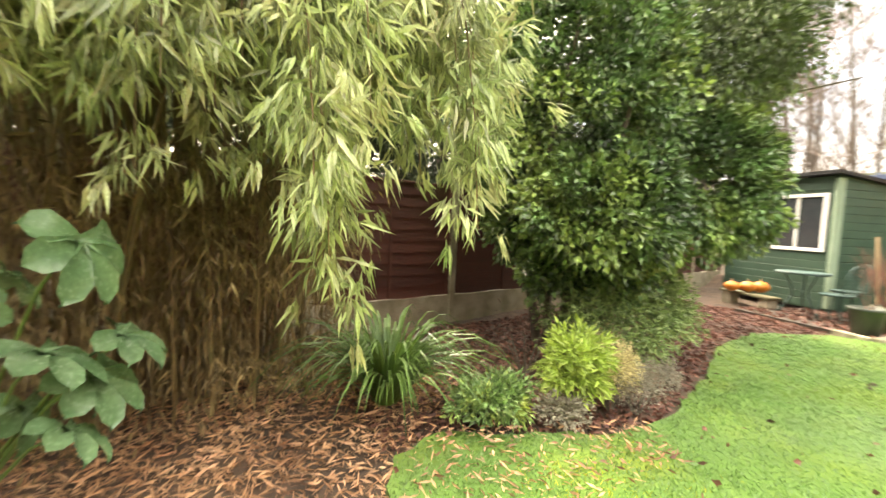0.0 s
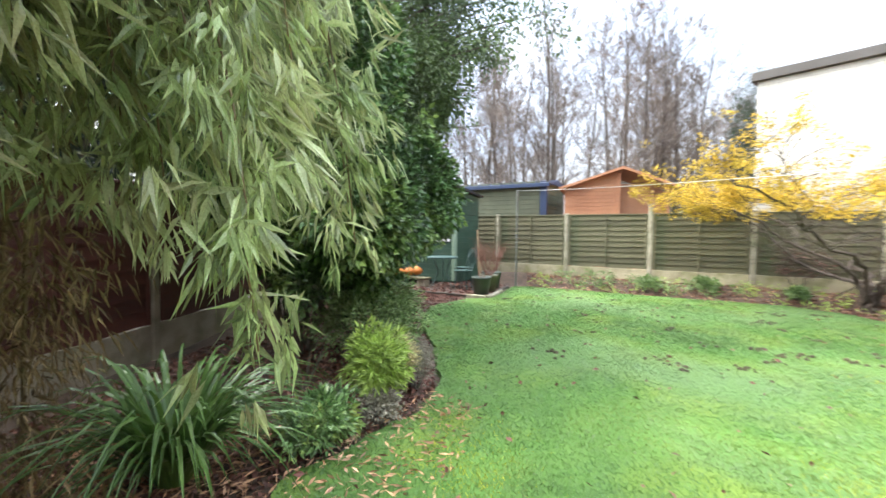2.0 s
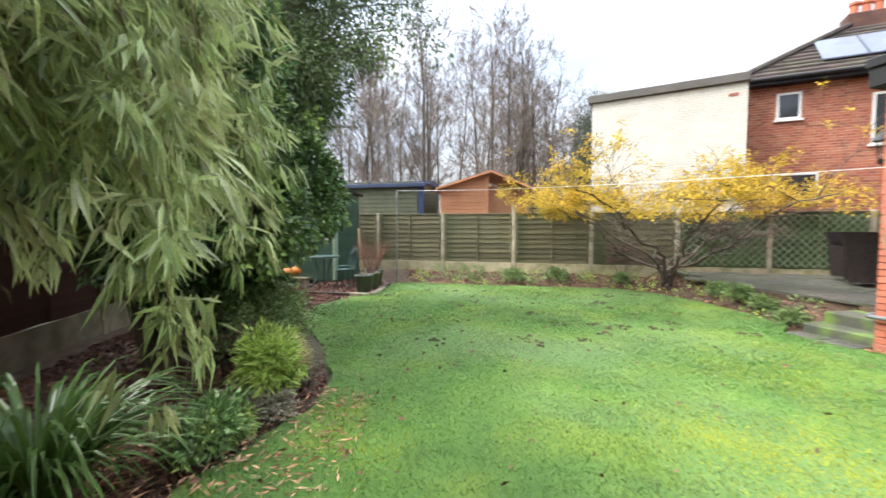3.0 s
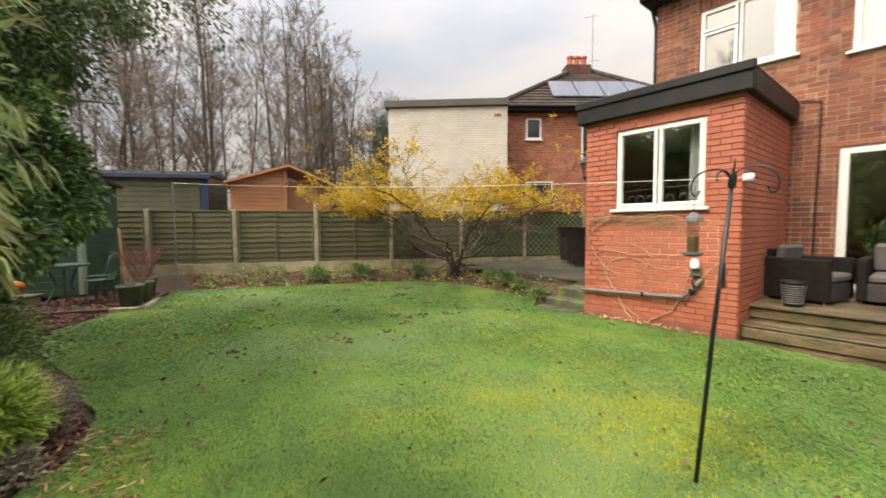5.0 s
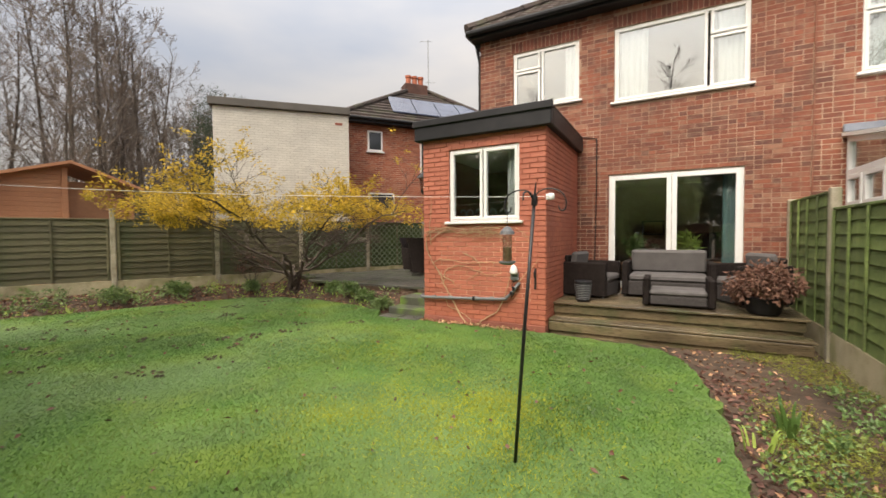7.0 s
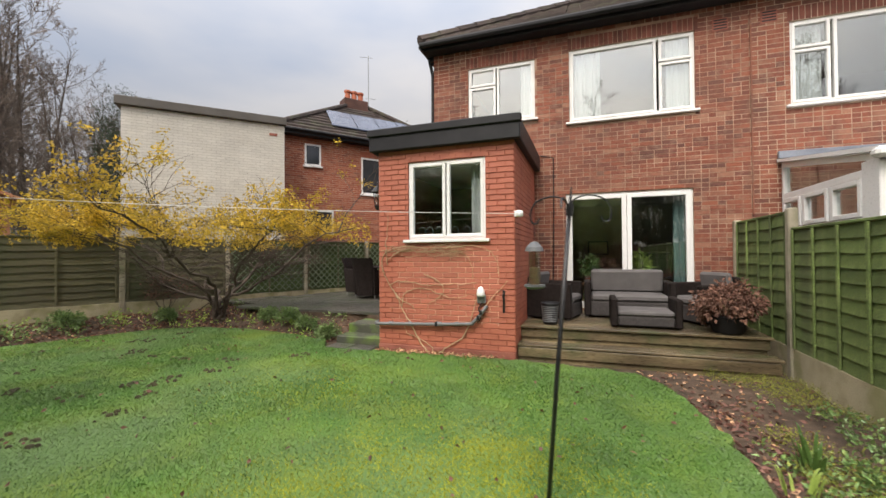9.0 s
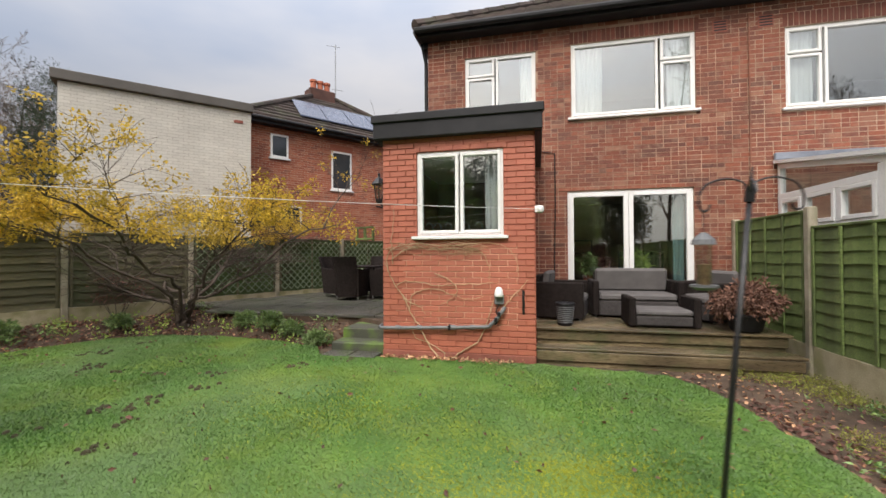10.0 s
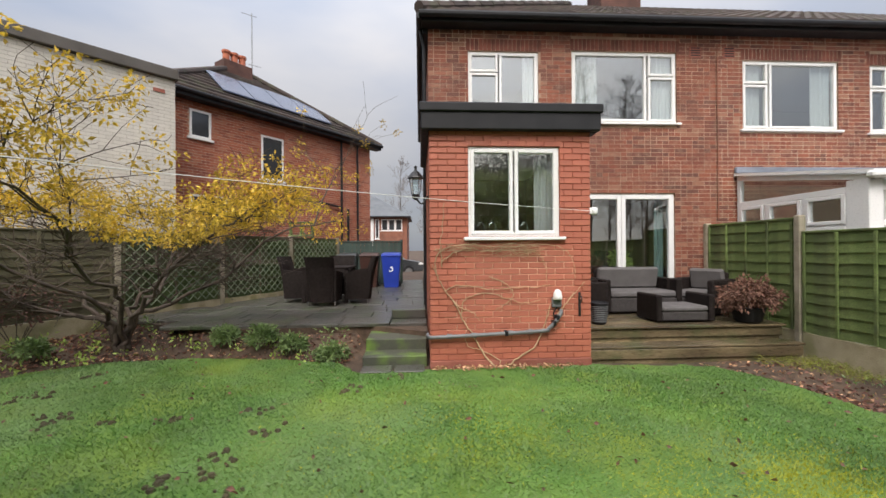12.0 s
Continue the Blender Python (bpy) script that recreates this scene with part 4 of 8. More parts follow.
build_fence("fence_north", "dark red-brown fence on a concrete base behind the shrubs", (13.2, 4.5), 180, [0.3 + 1.93 * i for i in range(9)], 0.0, 0.33, 1.75, M_BACKF, battens=3, base=M_CONC)


# ---- decking and steps ----
def build_deck():
    d = thing("deck", "wet brown timber decking with two deep steps", "decking", kind="structure")
    part("frame", Shape().box(-2.5, HY + 0.02, -0.08, 0.40, -4.90, 0.36), M_DECK, d)
    part("step_frame", Shape().box(-2.5, -4.90, -0.08, 0.40, -4.58, 0.16), M_DECK, d)
    y = HY + 0.02
    while y < -4.9:
        part("board", Shape().box(-2.55, y, 0.365, 0.405, min(y + 0.138, -4.83), 0.395, 0.005), M_DECK, d)
        y += 0.145
    for ya in (-4.83, -4.685):
        part("tread", Shape().box(-2.55, ya, 0.165, 0.405, ya + 0.138, 0.195, 0.006), M_DECK, d)
    part("fascia", Shape().box(-2.52, -4.90, 0.235, 0.405, -4.868, 0.355, 0.006), M_DECK, d)
    part("fascia", Shape().box(-2.52, -4.58, 0.03, 0.405, -4.548, 0.155, 0.006), M_DECK, d)


build_deck()

PATIO_Z = 0.38


M_MOSSY = material("mossy_stone", [(0.06, 0.065, 0.045), (0.10, 0.10, 0.07)], 3, 0.7, 0.5, 60, 0.3, rand=0.1, stain_or_sheen=((0.13, 0.22, 0.03), 2.2, 0.95))


def build_patio():
    p = thing("patio", "raised patio of dark wet paving slabs", "patio", kind="structure")
    # edge runs from the steps to the slanting fence
    part("base", Shape().prism([(2.45, -22), (2.45, -5.05), (3.3, -5.55), (5.1, -5.45), (6.4, -5.85), (7.55, -6.5), (6.1, -9.4), (4.6, -12.6), (4.3, -22)][::-1], -0.1, PATIO_Z - 0.045), M_SOIL, p)
    rng = random.Random(5)
    poly = [(2.45, -22), (2.45, -5.05), (3.3, -5.5), (5.1, -5.4), (6.4, -5.8), (7.55, -6.4), (6.0, -9.6), (4.6, -12.6), (4.3, -22)]
    y = -5.5
    j = 0
    while y > -14:
        w = rng.choice((0.45, 0.6))
        x = 2.46 + (0.0 if j % 2 else -0.2)
        while x < 7.5:
            l = rng.choice((0.45, 0.6, 0.75))
            a, b, c, d2 = max(x, 2.46), x + l - 0.012, y - w + 0.012, y
            cx, cy = (a + b) / 2, (c + d2) / 2
            if b > a + 0.1 and inside(poly, np.array([cx]), np.array([cy]))[0]:
                part("slab", Shape().box(a, c, PATIO_Z - 0.05, b, d2, PATIO_Z + rng.uniform(-0.006, 0.004), 0.006), M_SLAB, p)
            x += l
        y -= w
        j += 1
    s = thing("garden_steps", "mossy stone garden steps beside the kitchen wall", "steps", kind="structure")
    part("step", Shape().box(2.47, -4.93, -0.05, 3.28, -4.58, 0.13, 0.012), M_MOSSY, s)
    part("step", Shape().box(2.47, -5.5, -0.05, 3.28, -4.94, 0.27, 0.012), M_MOSSY, s)
    for x in (2.50, 2.90):
        part("foot_slab", Shape().box(x, -4.56, -0.05, x + 0.37, -4.27, 0.026, 0.008), M_SLAB, s, "dark stone slab set in the turf")
    part("step", Shape().box(2.47, -6.5, PATIO_Z, 3.0, -5.9, 0.52, 0.012), M_SLAB, s)


build_patio()


# ---- neighbouring buildings ----
def frame_box(name, label, category, origin, along, kind="structure"):
    """An empty whose local x runs along the given direction."""
    return thing(name, label, category, origin, kind=kind, turn=math.degrees(math.atan2(along[1], along[0])))


def small_window(parent, x0, z0, x1, z1, y, sy):
    """A window as part of a far house, on the local face y, looking to sy."""
    k = 0.06
    f = Shape()
    ya, yb = sorted((y - 0.02 * sy, y + 0.03 * sy))
    f.box(x0, ya, z0, x0 + k, yb, z1, 0.004).box(x1 - k, ya, z0, x1, yb, z1, 0.004).box(x0 + k, ya, z0, x1 - k, yb, z0 + k, 0.004).box(x0 + k, ya, z1 - k, x1 - k, yb, z1, 0.004)
    w = part("window", f, M_WHITE, parent, "white window frame")
    ya, yb = sorted((y + 0.004 * sy, y + 0.010 * sy))
    part("pane", Shape().box(x0 + k, ya, z0 + k, x1 - k, yb, z1 - k), M_DARKGLASS, w, "dark reflecting glass")
    ya, yb = sorted((y, y + 0.07 * sy))
    part("sill", Shape().box(x0 - 0.06, ya, z0 - 0.06, x1 + 0.06, yb, z0 - 0.002, 0.006), M_WHITE, w)


M_DARKGLASS = material("dark_glass", [(0.03, 0.035, 0.04), (0.05, 0.055, 0.06)], 2, 0.06, 0, 40, 0.1, spec=1.0)


def brick_face(parent, name, u0, u1, z0, z1, y, sy, mat, holes=(), seed=3, swap=False, joint=0.010):
    r = np.array(courses(u0, u1, z0, z1, holes, seed=seed, joint=joint, height=0.075 - joint, length=0.225 - joint))
    ya, yb = sorted((y - 0.01 * sy, y + 0.002 * sy))
    a, b = np.full(len(r), ya), np.full(len(r), yb)
    if swap:
        lo, hi = np.stack([a, r[:, 0], r[:, 1]], 1), np.stack([b, r[:, 2], r[:, 3]], 1)
    else:
        lo, hi = np.stack([r[:, 0], a, r[:, 1]], 1), np.stack([r[:, 2], b, r[:, 3]], 1)
    part(name, boxes_mesh(name, mat, lo, hi), mat, parent, "courses of brick", kind="stuff")


def build_white_block():
    """The white-painted side extension: its long face runs from far to near along local x, and looks to local -y... towards the garden."""
    h = frame_box("white_extension", "tall flat-roofed white-painted brick extension of the next house", "building", (10.69, -6.04, 0), (-0.686, -0.727))
    L = 3.92
    part("wall", Shape().box(0.0, 0.0150, -0.1, L, 3.2, 5.28), M_WHITEJ, h, "white-painted brick wall")
    brick_face(h, "brickwork", 0.0, L, 1.5, 5.28, 0.012, -1, M_CREAM, seed=12, joint=0.009)
    part("roof_edge", Shape().box(-0.12, -0.09, 5.29, L + 0.05, 3.3, 5.52, 0.015), M_EDGE, h, "brown-grey metal roof edge")
    part("vent", Shape().box(L - 0.42, -0.01, 4.95, L - 0.2, 0.004, 5.03, 0.004), M_PLINTH, h)


M_EDGE = material("brown_grey_edge", [(0.075, 0.065, 0.055), (0.10, 0.09, 0.08)], 2, 0.6, 0.1, 40, 0.15)
build_white_block()


def build_brick_neighbour():
    h = frame_box("neighbour_house", "red brick house with a hipped tile roof and solar panels", "house", (8.95, -10.23, 0), (-0.611, -0.792))
    # local x along the side wall towards the street; the wall looks to local -y
    L, D, top = 7.25, 6.5, 5.62
    w1, w2 = (0.50, 4.53, 1.06, 5.28), (2.55, 3.68, 3.32, 5.04)
    part("wall", Shape().box(-2.0, 0.0135, -0.1, L, D, top), M_MORTAR, h)
    brick_face(h, "brickwork", -2.0, L, 0.8, top, 0.012, -1, M_NEXTBRICK, (w1, w2), seed=15)
    brick_face(h, "end_brickwork", 0.02, D, 0.8, top, L, 1, M_NEXTBRICK, seed=16, swap=True)
    for w in (w1, w2):
        small_window(h, *w, 0.012, -1)
    u = w2[0] - 0.05
    while u < w2[2]:
        part("soldier_brick", Shape().box(u, -0.004, w2[3] + 0.02, u + 0.07, 0.02, w2[3] + 0.22), M_NEXTBRICK, h)
        u += 0.08
    small_window(h, 0.5, 2.2, 1.5, 3.0, 0.012, -1)
    o, UP, X0 = 0.32, 2.5, -0.7
    a, b, c, d = (X0, -o, top), (L + o, -o, top), (L + o, D + o, top), (X0, D + o, top)
    e, f = (3.3, D / 2, top + UP), (L + o - 3.4, D / 2, top + UP)
    part("roof", Shape().convex([a, b, c, d, e, f], [[0, 1, 5, 4], [2, 3, 4, 5], [1, 2, 5], [0, 4, 3], [0, 3, 2, 1]]), M_ROOF, h, "dark brown hipped tile roof")
    rows = Shape()
    n = 13
    for i in range(n):
        t = i / n
        y, z = -o + (D / 2 + o) * t, top + UP * t + 0.02
        xa, xb = X0 + (3.3 - X0) * t, L + o - 3.4 * t
        rows.box(xa, y - 0.02, z - 0.03, xb, y + 0.09, z + 0.035, 0.008)
    part("tile_courses", rows, M_ROOF, h, kind="stuff")
    hips = Shape().tube([(L + o, -o, top + 0.05), (L + o - 3.4, D / 2, top + UP + 0.08)], 0.09, 7).tube([(3.3, D / 2, top + UP + 0.08), (L + o - 3.4, D / 2, top + UP + 0.08)], 0.09, 7)
    hips.tube([(X0, -o, top + 0.05), (3.3, D / 2, top + UP + 0.08)], 0.09, 7)
    part("ridge_tiles", hips, M_ROOF, h)
    part("gutter", Shape().tube([(X0, -o - 0.05, top), (L + o, -o - 0.05, top)], 0.06, 8), M_BLACK, h)
    part("fascia", Shape().box(X0, -o, top - 0.14, L + o, 0.0, top - 0.02, 0.01), M_BLACK, h)
    for x in (5.7, 6.5):
        part("downpipe", Shape().tube([(x, -0.06, top - 0.1), (x, -0.06, 0.5)], 0.04, 8), M_BLACK, h)
    part("waste_pipe", Shape().tube([(4.3, -0.07, 3.2), (5.7, -0.07, 3.05)], 0.035, 8), M_BLACK, h)
    part("waste_pipe", Shape().tube([(6.0, -0.07, 3.0), (6.0, -0.07, 0.4)], 0.045, 8), M_BLACK, h)
    # solar panels on the slope
    for i in range(4):
        t0, t1 = 0.20, 0.62
        xa = 1.5 + 1.02 * i
        sp = Shape()
        vs = []
        for x, t, s in ((xa, t0, 0), (xa + 0.98, t0, 0), (xa + 0.98, t1, 0), (xa, t1, 0)):
            for k in (0.07, 0.11):
                vs.append((x + 0.5 * t, -o + (D / 2 + o) * t, top + UP * t + k))
        sp.convex(vs, [[0, 2, 4, 6], [1, 3, 5, 7], [0, 2, 3, 1], [2, 4, 5, 3], [4, 6, 7, 5], [6, 0, 1, 7]])
        part("solar_panel", sp, M_SOLAR, h, "blue-grey solar panel")
    ch = part("chimney", Shape().box(2.95, D / 2 - 0.3, top + 1.6, 4.05, D / 2 + 0.35, top + 2.75, 0.02), M_DARKBRICK, h, "sooty brick chimney stack")
    for i in range(3):
        part("chimney_pot", Shape().lathe([(0.13, 0), (0.12, 0.3), (0.15, 0.34), (0.15, 0.42), (0.10, 0.44)], (3.2 + 0.3 * i, D / 2, top + 2.75), 10), M_TERRA, ch, "terracotta chimney pot")
    part("aerial_mast", Shape().tube([(4.2, D / 2, top + 1.6), (4.2, D / 2, top + 5.0)], 0.02, 6).tube([(3.8, D / 2, top + 4.85), (4.4, D / 2, top + 4.95)], 0.012, 5).tube([(4.05, D / 2, top + 3.0), (4.55, D / 2, top + 3.05)], 0.012, 5), M_STEEL, h, "thin television aerial")


build_brick_neighbour()


def build_far_house():
    h = thing("far_house", "distant brick house with a white bay window and grey hipped roof", "house", (3.4, -30, 0), kind="structure")
    part("wall", Shape().box(0.1, -6, -0.1, 8, 0, 3.95), M_BRICK, h)
    part("roof", Shape().convex([(-0.2, 0.4, 3.95), (8.3, 0.4, 3.95), (8.3, -6.3, 3.95), (-0.2, -6.3, 3.95), (2.9, -3, 5.9), (6, -3, 5.9)], [[0, 1, 5, 4], [2, 3, 4, 5], [1, 2, 5], [0, 4, 3], [0, 3, 2, 1]]), M_FARROOF, h, "pale grey wet slate roof")
    part("gutter", Shape().box(-0.2, 0.36, 3.86, 8.3, 0.46, 3.96, 0.01), M_BLACK, h)
    part("bay", Shape().box(0.45, 0.0, -0.1, 2.0, 0.12, 2.85), M_BRICK, h)
    for i in range(3):
        small_window(h, 0.45 + 0.52 * i, 2.9, 0.95 + 0.52 * i, 3.75, 0.05, 1)
    small_window(h, 2.15, 2.3, 2.45, 3.75, 0.03, 1)
    part("porch_post", Shape().box(2.55, 0.02, -0.1, 2.75, 0.2, 3.8, 0.01), M_WHITE, h)


M_FARROOF = material("grey_slate", [(0.10, 0.11, 0.12), (0.15, 0.16, 0.17)], 2, 0.6, 0.2, 30, 0.15)
build_far_house()


M_POLY = material("white_roof_sheet", [(0.62, 0.64, 0.66), (0.70, 0.71, 0.72)], 3, 0.4, 0, 40, 0.08, transl=0.5)


def build_conservatory():
    c = thing("conservatory", "white-framed lean-to conservatory of the adjoining house", "conservatory", kind="structure")
    x0, x1, y0, y1 = -6.6, -3.32, HY + 0.02, -4.42
    zw, zf, zt, k = 2.70, 2.40, 2.20, 0.075
    part("inner_wall", Shape().box(x0, HY + 0.006, 0.5, x1 - 0.1, HY + 0.018, 2.6), M_CONSWALL, c, "tan painted inner wall")
    part("dwarf_wall", Shape().box(x0, y0, -0.1, x1, y1, 0.95, 0.01), M_CREAM, c, "cream painted low wall")

    def sloped(name, ya, yb, za, zb, xa, xb, thick, mat, label=""):
        part(name, Shape().convex([(x, y, z + dz) for x in (xa, xb) for y, z in ((ya, za), (yb, zb)) for dz in (0, thick)],
                                  [[0, 1, 3, 2], [4, 5, 7, 6], [0, 1, 5, 4], [2, 3, 7, 6], [0, 2, 6, 4], [1, 3, 7, 5]]), mat, c, label)

    sloped("side_head", y0, y1, zw, zf - 0.06, x1 - k, x1, 0.08, M_WHITE)
    sloped("roof_edge", y0, y1 + 0.1, zw + 0.085, zf + 0.015, x1 - 0.1, x1 + 0.06, 0.05, M_WHITE)
    part("transom", Shape().box(x1 - k, y0, zt, x1 + 0.004, y1 - 0.30, zt + 0.09, 0.008), M_WHITE, c)
    part("side_sill", Shape().box(x1 - k, y0, 0.955, x1 + 0.02, y1, 1.03, 0.008), M_WHITE, c)
    part("corner_post", Shape().box(x1 - 0.2, y1 - 0.30, 0.955, x1 + 0.006, y1, zf - 0.03, 0.01), M_WHITE, c, "broad white corner post")
    part("wall_post", Shape().box(x1 - k, y0, 1.035, x1 + 0.002, y0 + 0.07, zw, 0.008), M_WHITE, c)
    bays = [y0 + 0.07, y0 + 0.62, y0 + 1.30, y1 - 0.30]
    for i, (a, b) in enumerate(zip(bays, bays[1:])):
        if i:
            part("mullion", Shape().box(x1 - k, a - 0.035, 1.035, x1 + 0.002, a + 0.035, zt, 0.008), M_WHITE, c)
        for za, zb in ((1.04, 1.74), (1.78, zt - 0.005)):
            ya, yb = a + (0.04 if i else 0.005), b - (0.04 if i < 2 else 0.005)
            fr = Shape().box(x1 - 0.06, ya, za, x1 + 0.018, ya + 0.055, zb, 0.006).box(x1 - 0.06, yb - 0.055, za, x1 + 0.018, yb, zb, 0.006)
            fr.box(x1 - 0.06, ya + 0.055, za, x1 + 0.018, yb - 0.055, za + 0.055, 0.006).box(x1 - 0.06, ya + 0.055, zb - 0.055, x1 + 0.018, yb - 0.055, zb, 0.006)
            w = part("sash", fr, M_WHITE, c)
            g = part("pane", Shape().box(x1 - 0.03, ya + 0.05, za + 0.05, x1 - 0.022, yb - 0.05, zb - 0.05), M_GLASS, w, "clear reflecting glass")
            g.visible_shadow = False
        part("rail", Shape().box(x1 - k, a, 1.742, x1 + 0.002, b, 1.778, 0.004), M_WHITE, c)
    part("top_pane", Shape().convex([(x, y, z) for x in (x1 - 0.045, x1 - 0.04) for y, z in ((y0 + 0.05, zt + 0.08), (y1 - 0.28, zt + 0.08), (y1 - 0.28, zf - 0.02), (y0 + 0.05, zw + 0.02))],
                                    [[0, 1, 2, 3], [4, 5, 6, 7], [0, 1, 5, 4], [1, 2, 6, 5], [2, 3, 7, 6], [3, 0, 4, 7]]), M_GLASS, c, "clear glass").visible_shadow = False
    for i in range(5):
        xa = x0 + (x1 - 0.3 - x0) * i / 4
        sloped("rafter", y0, y1 + 0.08, zw + 0.02, zf - 0.05, xa, xa + 0.06, 0.06, M_WHITE)
        part("mullion", Shape().box(xa, y1 - k, 0.96, xa + k, y1 + 0.004, zf - 0.06, 0.008), M_WHITE, c)
    for z in (0.96, 1.74, zt):
        part("front_rail", Shape().box(x0, y1 - k + 0.003, z, x1 - 0.2, y1 + 0.001, z + 0.07, 0.008), M_WHITE, c)
    part("front_glass", Shape().box(x0, y1 - 0.045, 1.0, x1 - 0.2, y1 - 0.04, zf - 0.06), M_GLASS, c, "clear glass").visible_shadow = False
    sloped("roof_sheet", y0, y1 + 0.1, zw + 0.085, zf + 0.015, x0, x1 - 0.1, 0.012, M_POLY, "white translucent roof sheet")
    part("flashing", Shape().box(x0, y0 - 0.005, zw + 0.14, x1 + 0.05, y0 + 0.05, zw + 0.25, 0.01), M_LEAD, c, "grey lead flashing")
    part("gutter", Shape().box(x0, y1 + 0.02, zf - 0.05, x1 + 0.10, y1 + 0.15, zf + 0.05, 0.03), M_WHITE, c, "white plastic gutter")


M_CONSWALL = material("tan_inner_wall", [(0.40, 0.33, 0.24), (0.48, 0.40, 0.30)], 2, 0.85, 0.05, 40, 0.1)
M_LEAD = material("lead_flashing", [(0.16, 0.18, 0.22), (0.22, 0.24, 0.28)], 4, 0.5, 0.2, 40, 0.2)
build_conservatory()


# ---- sheds ----
def boards(parent, name, x0, x1, z0, z1, y, sy, mat, pitch=0.14, cut=None):
    """Horizontal shiplap boards on a local face; cut gives the top of the wall at x."""
    z = z0
    while z < z1 - 0.02:
        t = min(z + pitch - 0.006, z1)
        a, b = x0, x1
        if cut:
            a, b = cut(t, x0, x1)
        if b - a > 0.05:
            ya, yb = sorted((y, y + 0.016 * sy))
            part(name, Shape().box(a, ya, z, b, yb, t, 0.005), mat, parent)
        z += pitch


def build_green_shed():
    s = frame_box("green_shed", "dark green painted wooden garden shed with a white-framed window", "shed", (9.45, 1.72, 0), (0.4485, 0.894), kind="")
    W, D, zf, zb = 2.1, 1.3, 2.42, 2.26
    # front looks to local +y (towards the lawn), the visible end is at x = 0; the roof falls to the back
    part("wall", Shape().convex([(0, -D, 0.05), (W, -D, 0.05), (W, 0, 0.05), (0, 0, 0.05), (0, -D, zb), (W, -D, zb), (W, 0, zf), (0, 0, zf)],
                                [[0, 1, 2, 3], [4, 5, 6, 7], [0, 1, 5, 4], [1, 2, 6, 5], [2, 3, 7, 6], [3, 0, 4, 7]]), M_GREENPAINT, s)
    z = 0.08
    while z < 2.25:
        for p, q in ([(0, W)] if not 1.0 < z + 0.06 < 2.15 else [(0, 0.12), (1.12, W)]):
            part("board", Shape().box(p, 0.0, z, q, 0.016, z + 0.134, 0.005), M_GREENPAINT, s)
        part("end_board", Shape().box(-0.016, -D, z, 0, 0, z + 0.134, 0.005), M_GREENPAINT, s)
        z += 0.14
    part("corner_trim", Shape().box(-0.03, 0.0, 0.1, 0.05, 0.035, zf - 0.05, 0.006), M_PALEGREEN, s, "pale green trim board")
    part("corner_trim", Shape().box(-0.03, -0.10, 0.1, -0.017, -0.002, zf - 0.05, 0.004), M_PALEGREEN, s, "pale green trim board")
    w = part("window_frame", Shape().box(0.12, 0.0, 1.08, 1.12, 0.04, 1.14, 0.006).box(0.12, 0, 2.06, 1.12, 0.04, 2.12, 0.006).box(0.12, 0, 1.14, 0.2, 0.04, 2.06, 0.006).box(1.04, 0, 1.14, 1.12, 0.04, 2.06, 0.006).box(0.60, 0, 1.14, 0.65, 0.035, 2.06, 0.006), M_WHITE, s)
    part("pane", Shape().box(0.2, 0.006, 1.14, 1.04, 0.012, 2.06), M_DARKGLASS, w, "dark glass")
    part("roof", Shape().convex([(-0.1, -D - 0.1, zb), (W + 0.1, -D - 0.1, zb), (W + 0.1, 0.14, zf + 0.02), (-0.1, 0.14, zf + 0.02), (-0.1, -D - 0.1, zb + 0.06), (W + 0.1, -D - 0.1, zb + 0.06), (W + 0.1, 0.14, zf + 0.08), (-0.1, 0.14, zf + 0.08)],
                                [[0, 1, 2, 3], [4, 5, 6, 7], [0, 1, 5, 4], [1, 2, 6, 5], [2, 3, 7, 6], [3, 0, 4, 7]]), M_BLACK, s, "black felt roof")


M_PALEGREEN = material("pale_green_paint", [(0.20, 0.28, 0.20), (0.26, 0.34, 0.25)], 3, 0.6, 0.1, 50, 0.12)
build_green_shed()


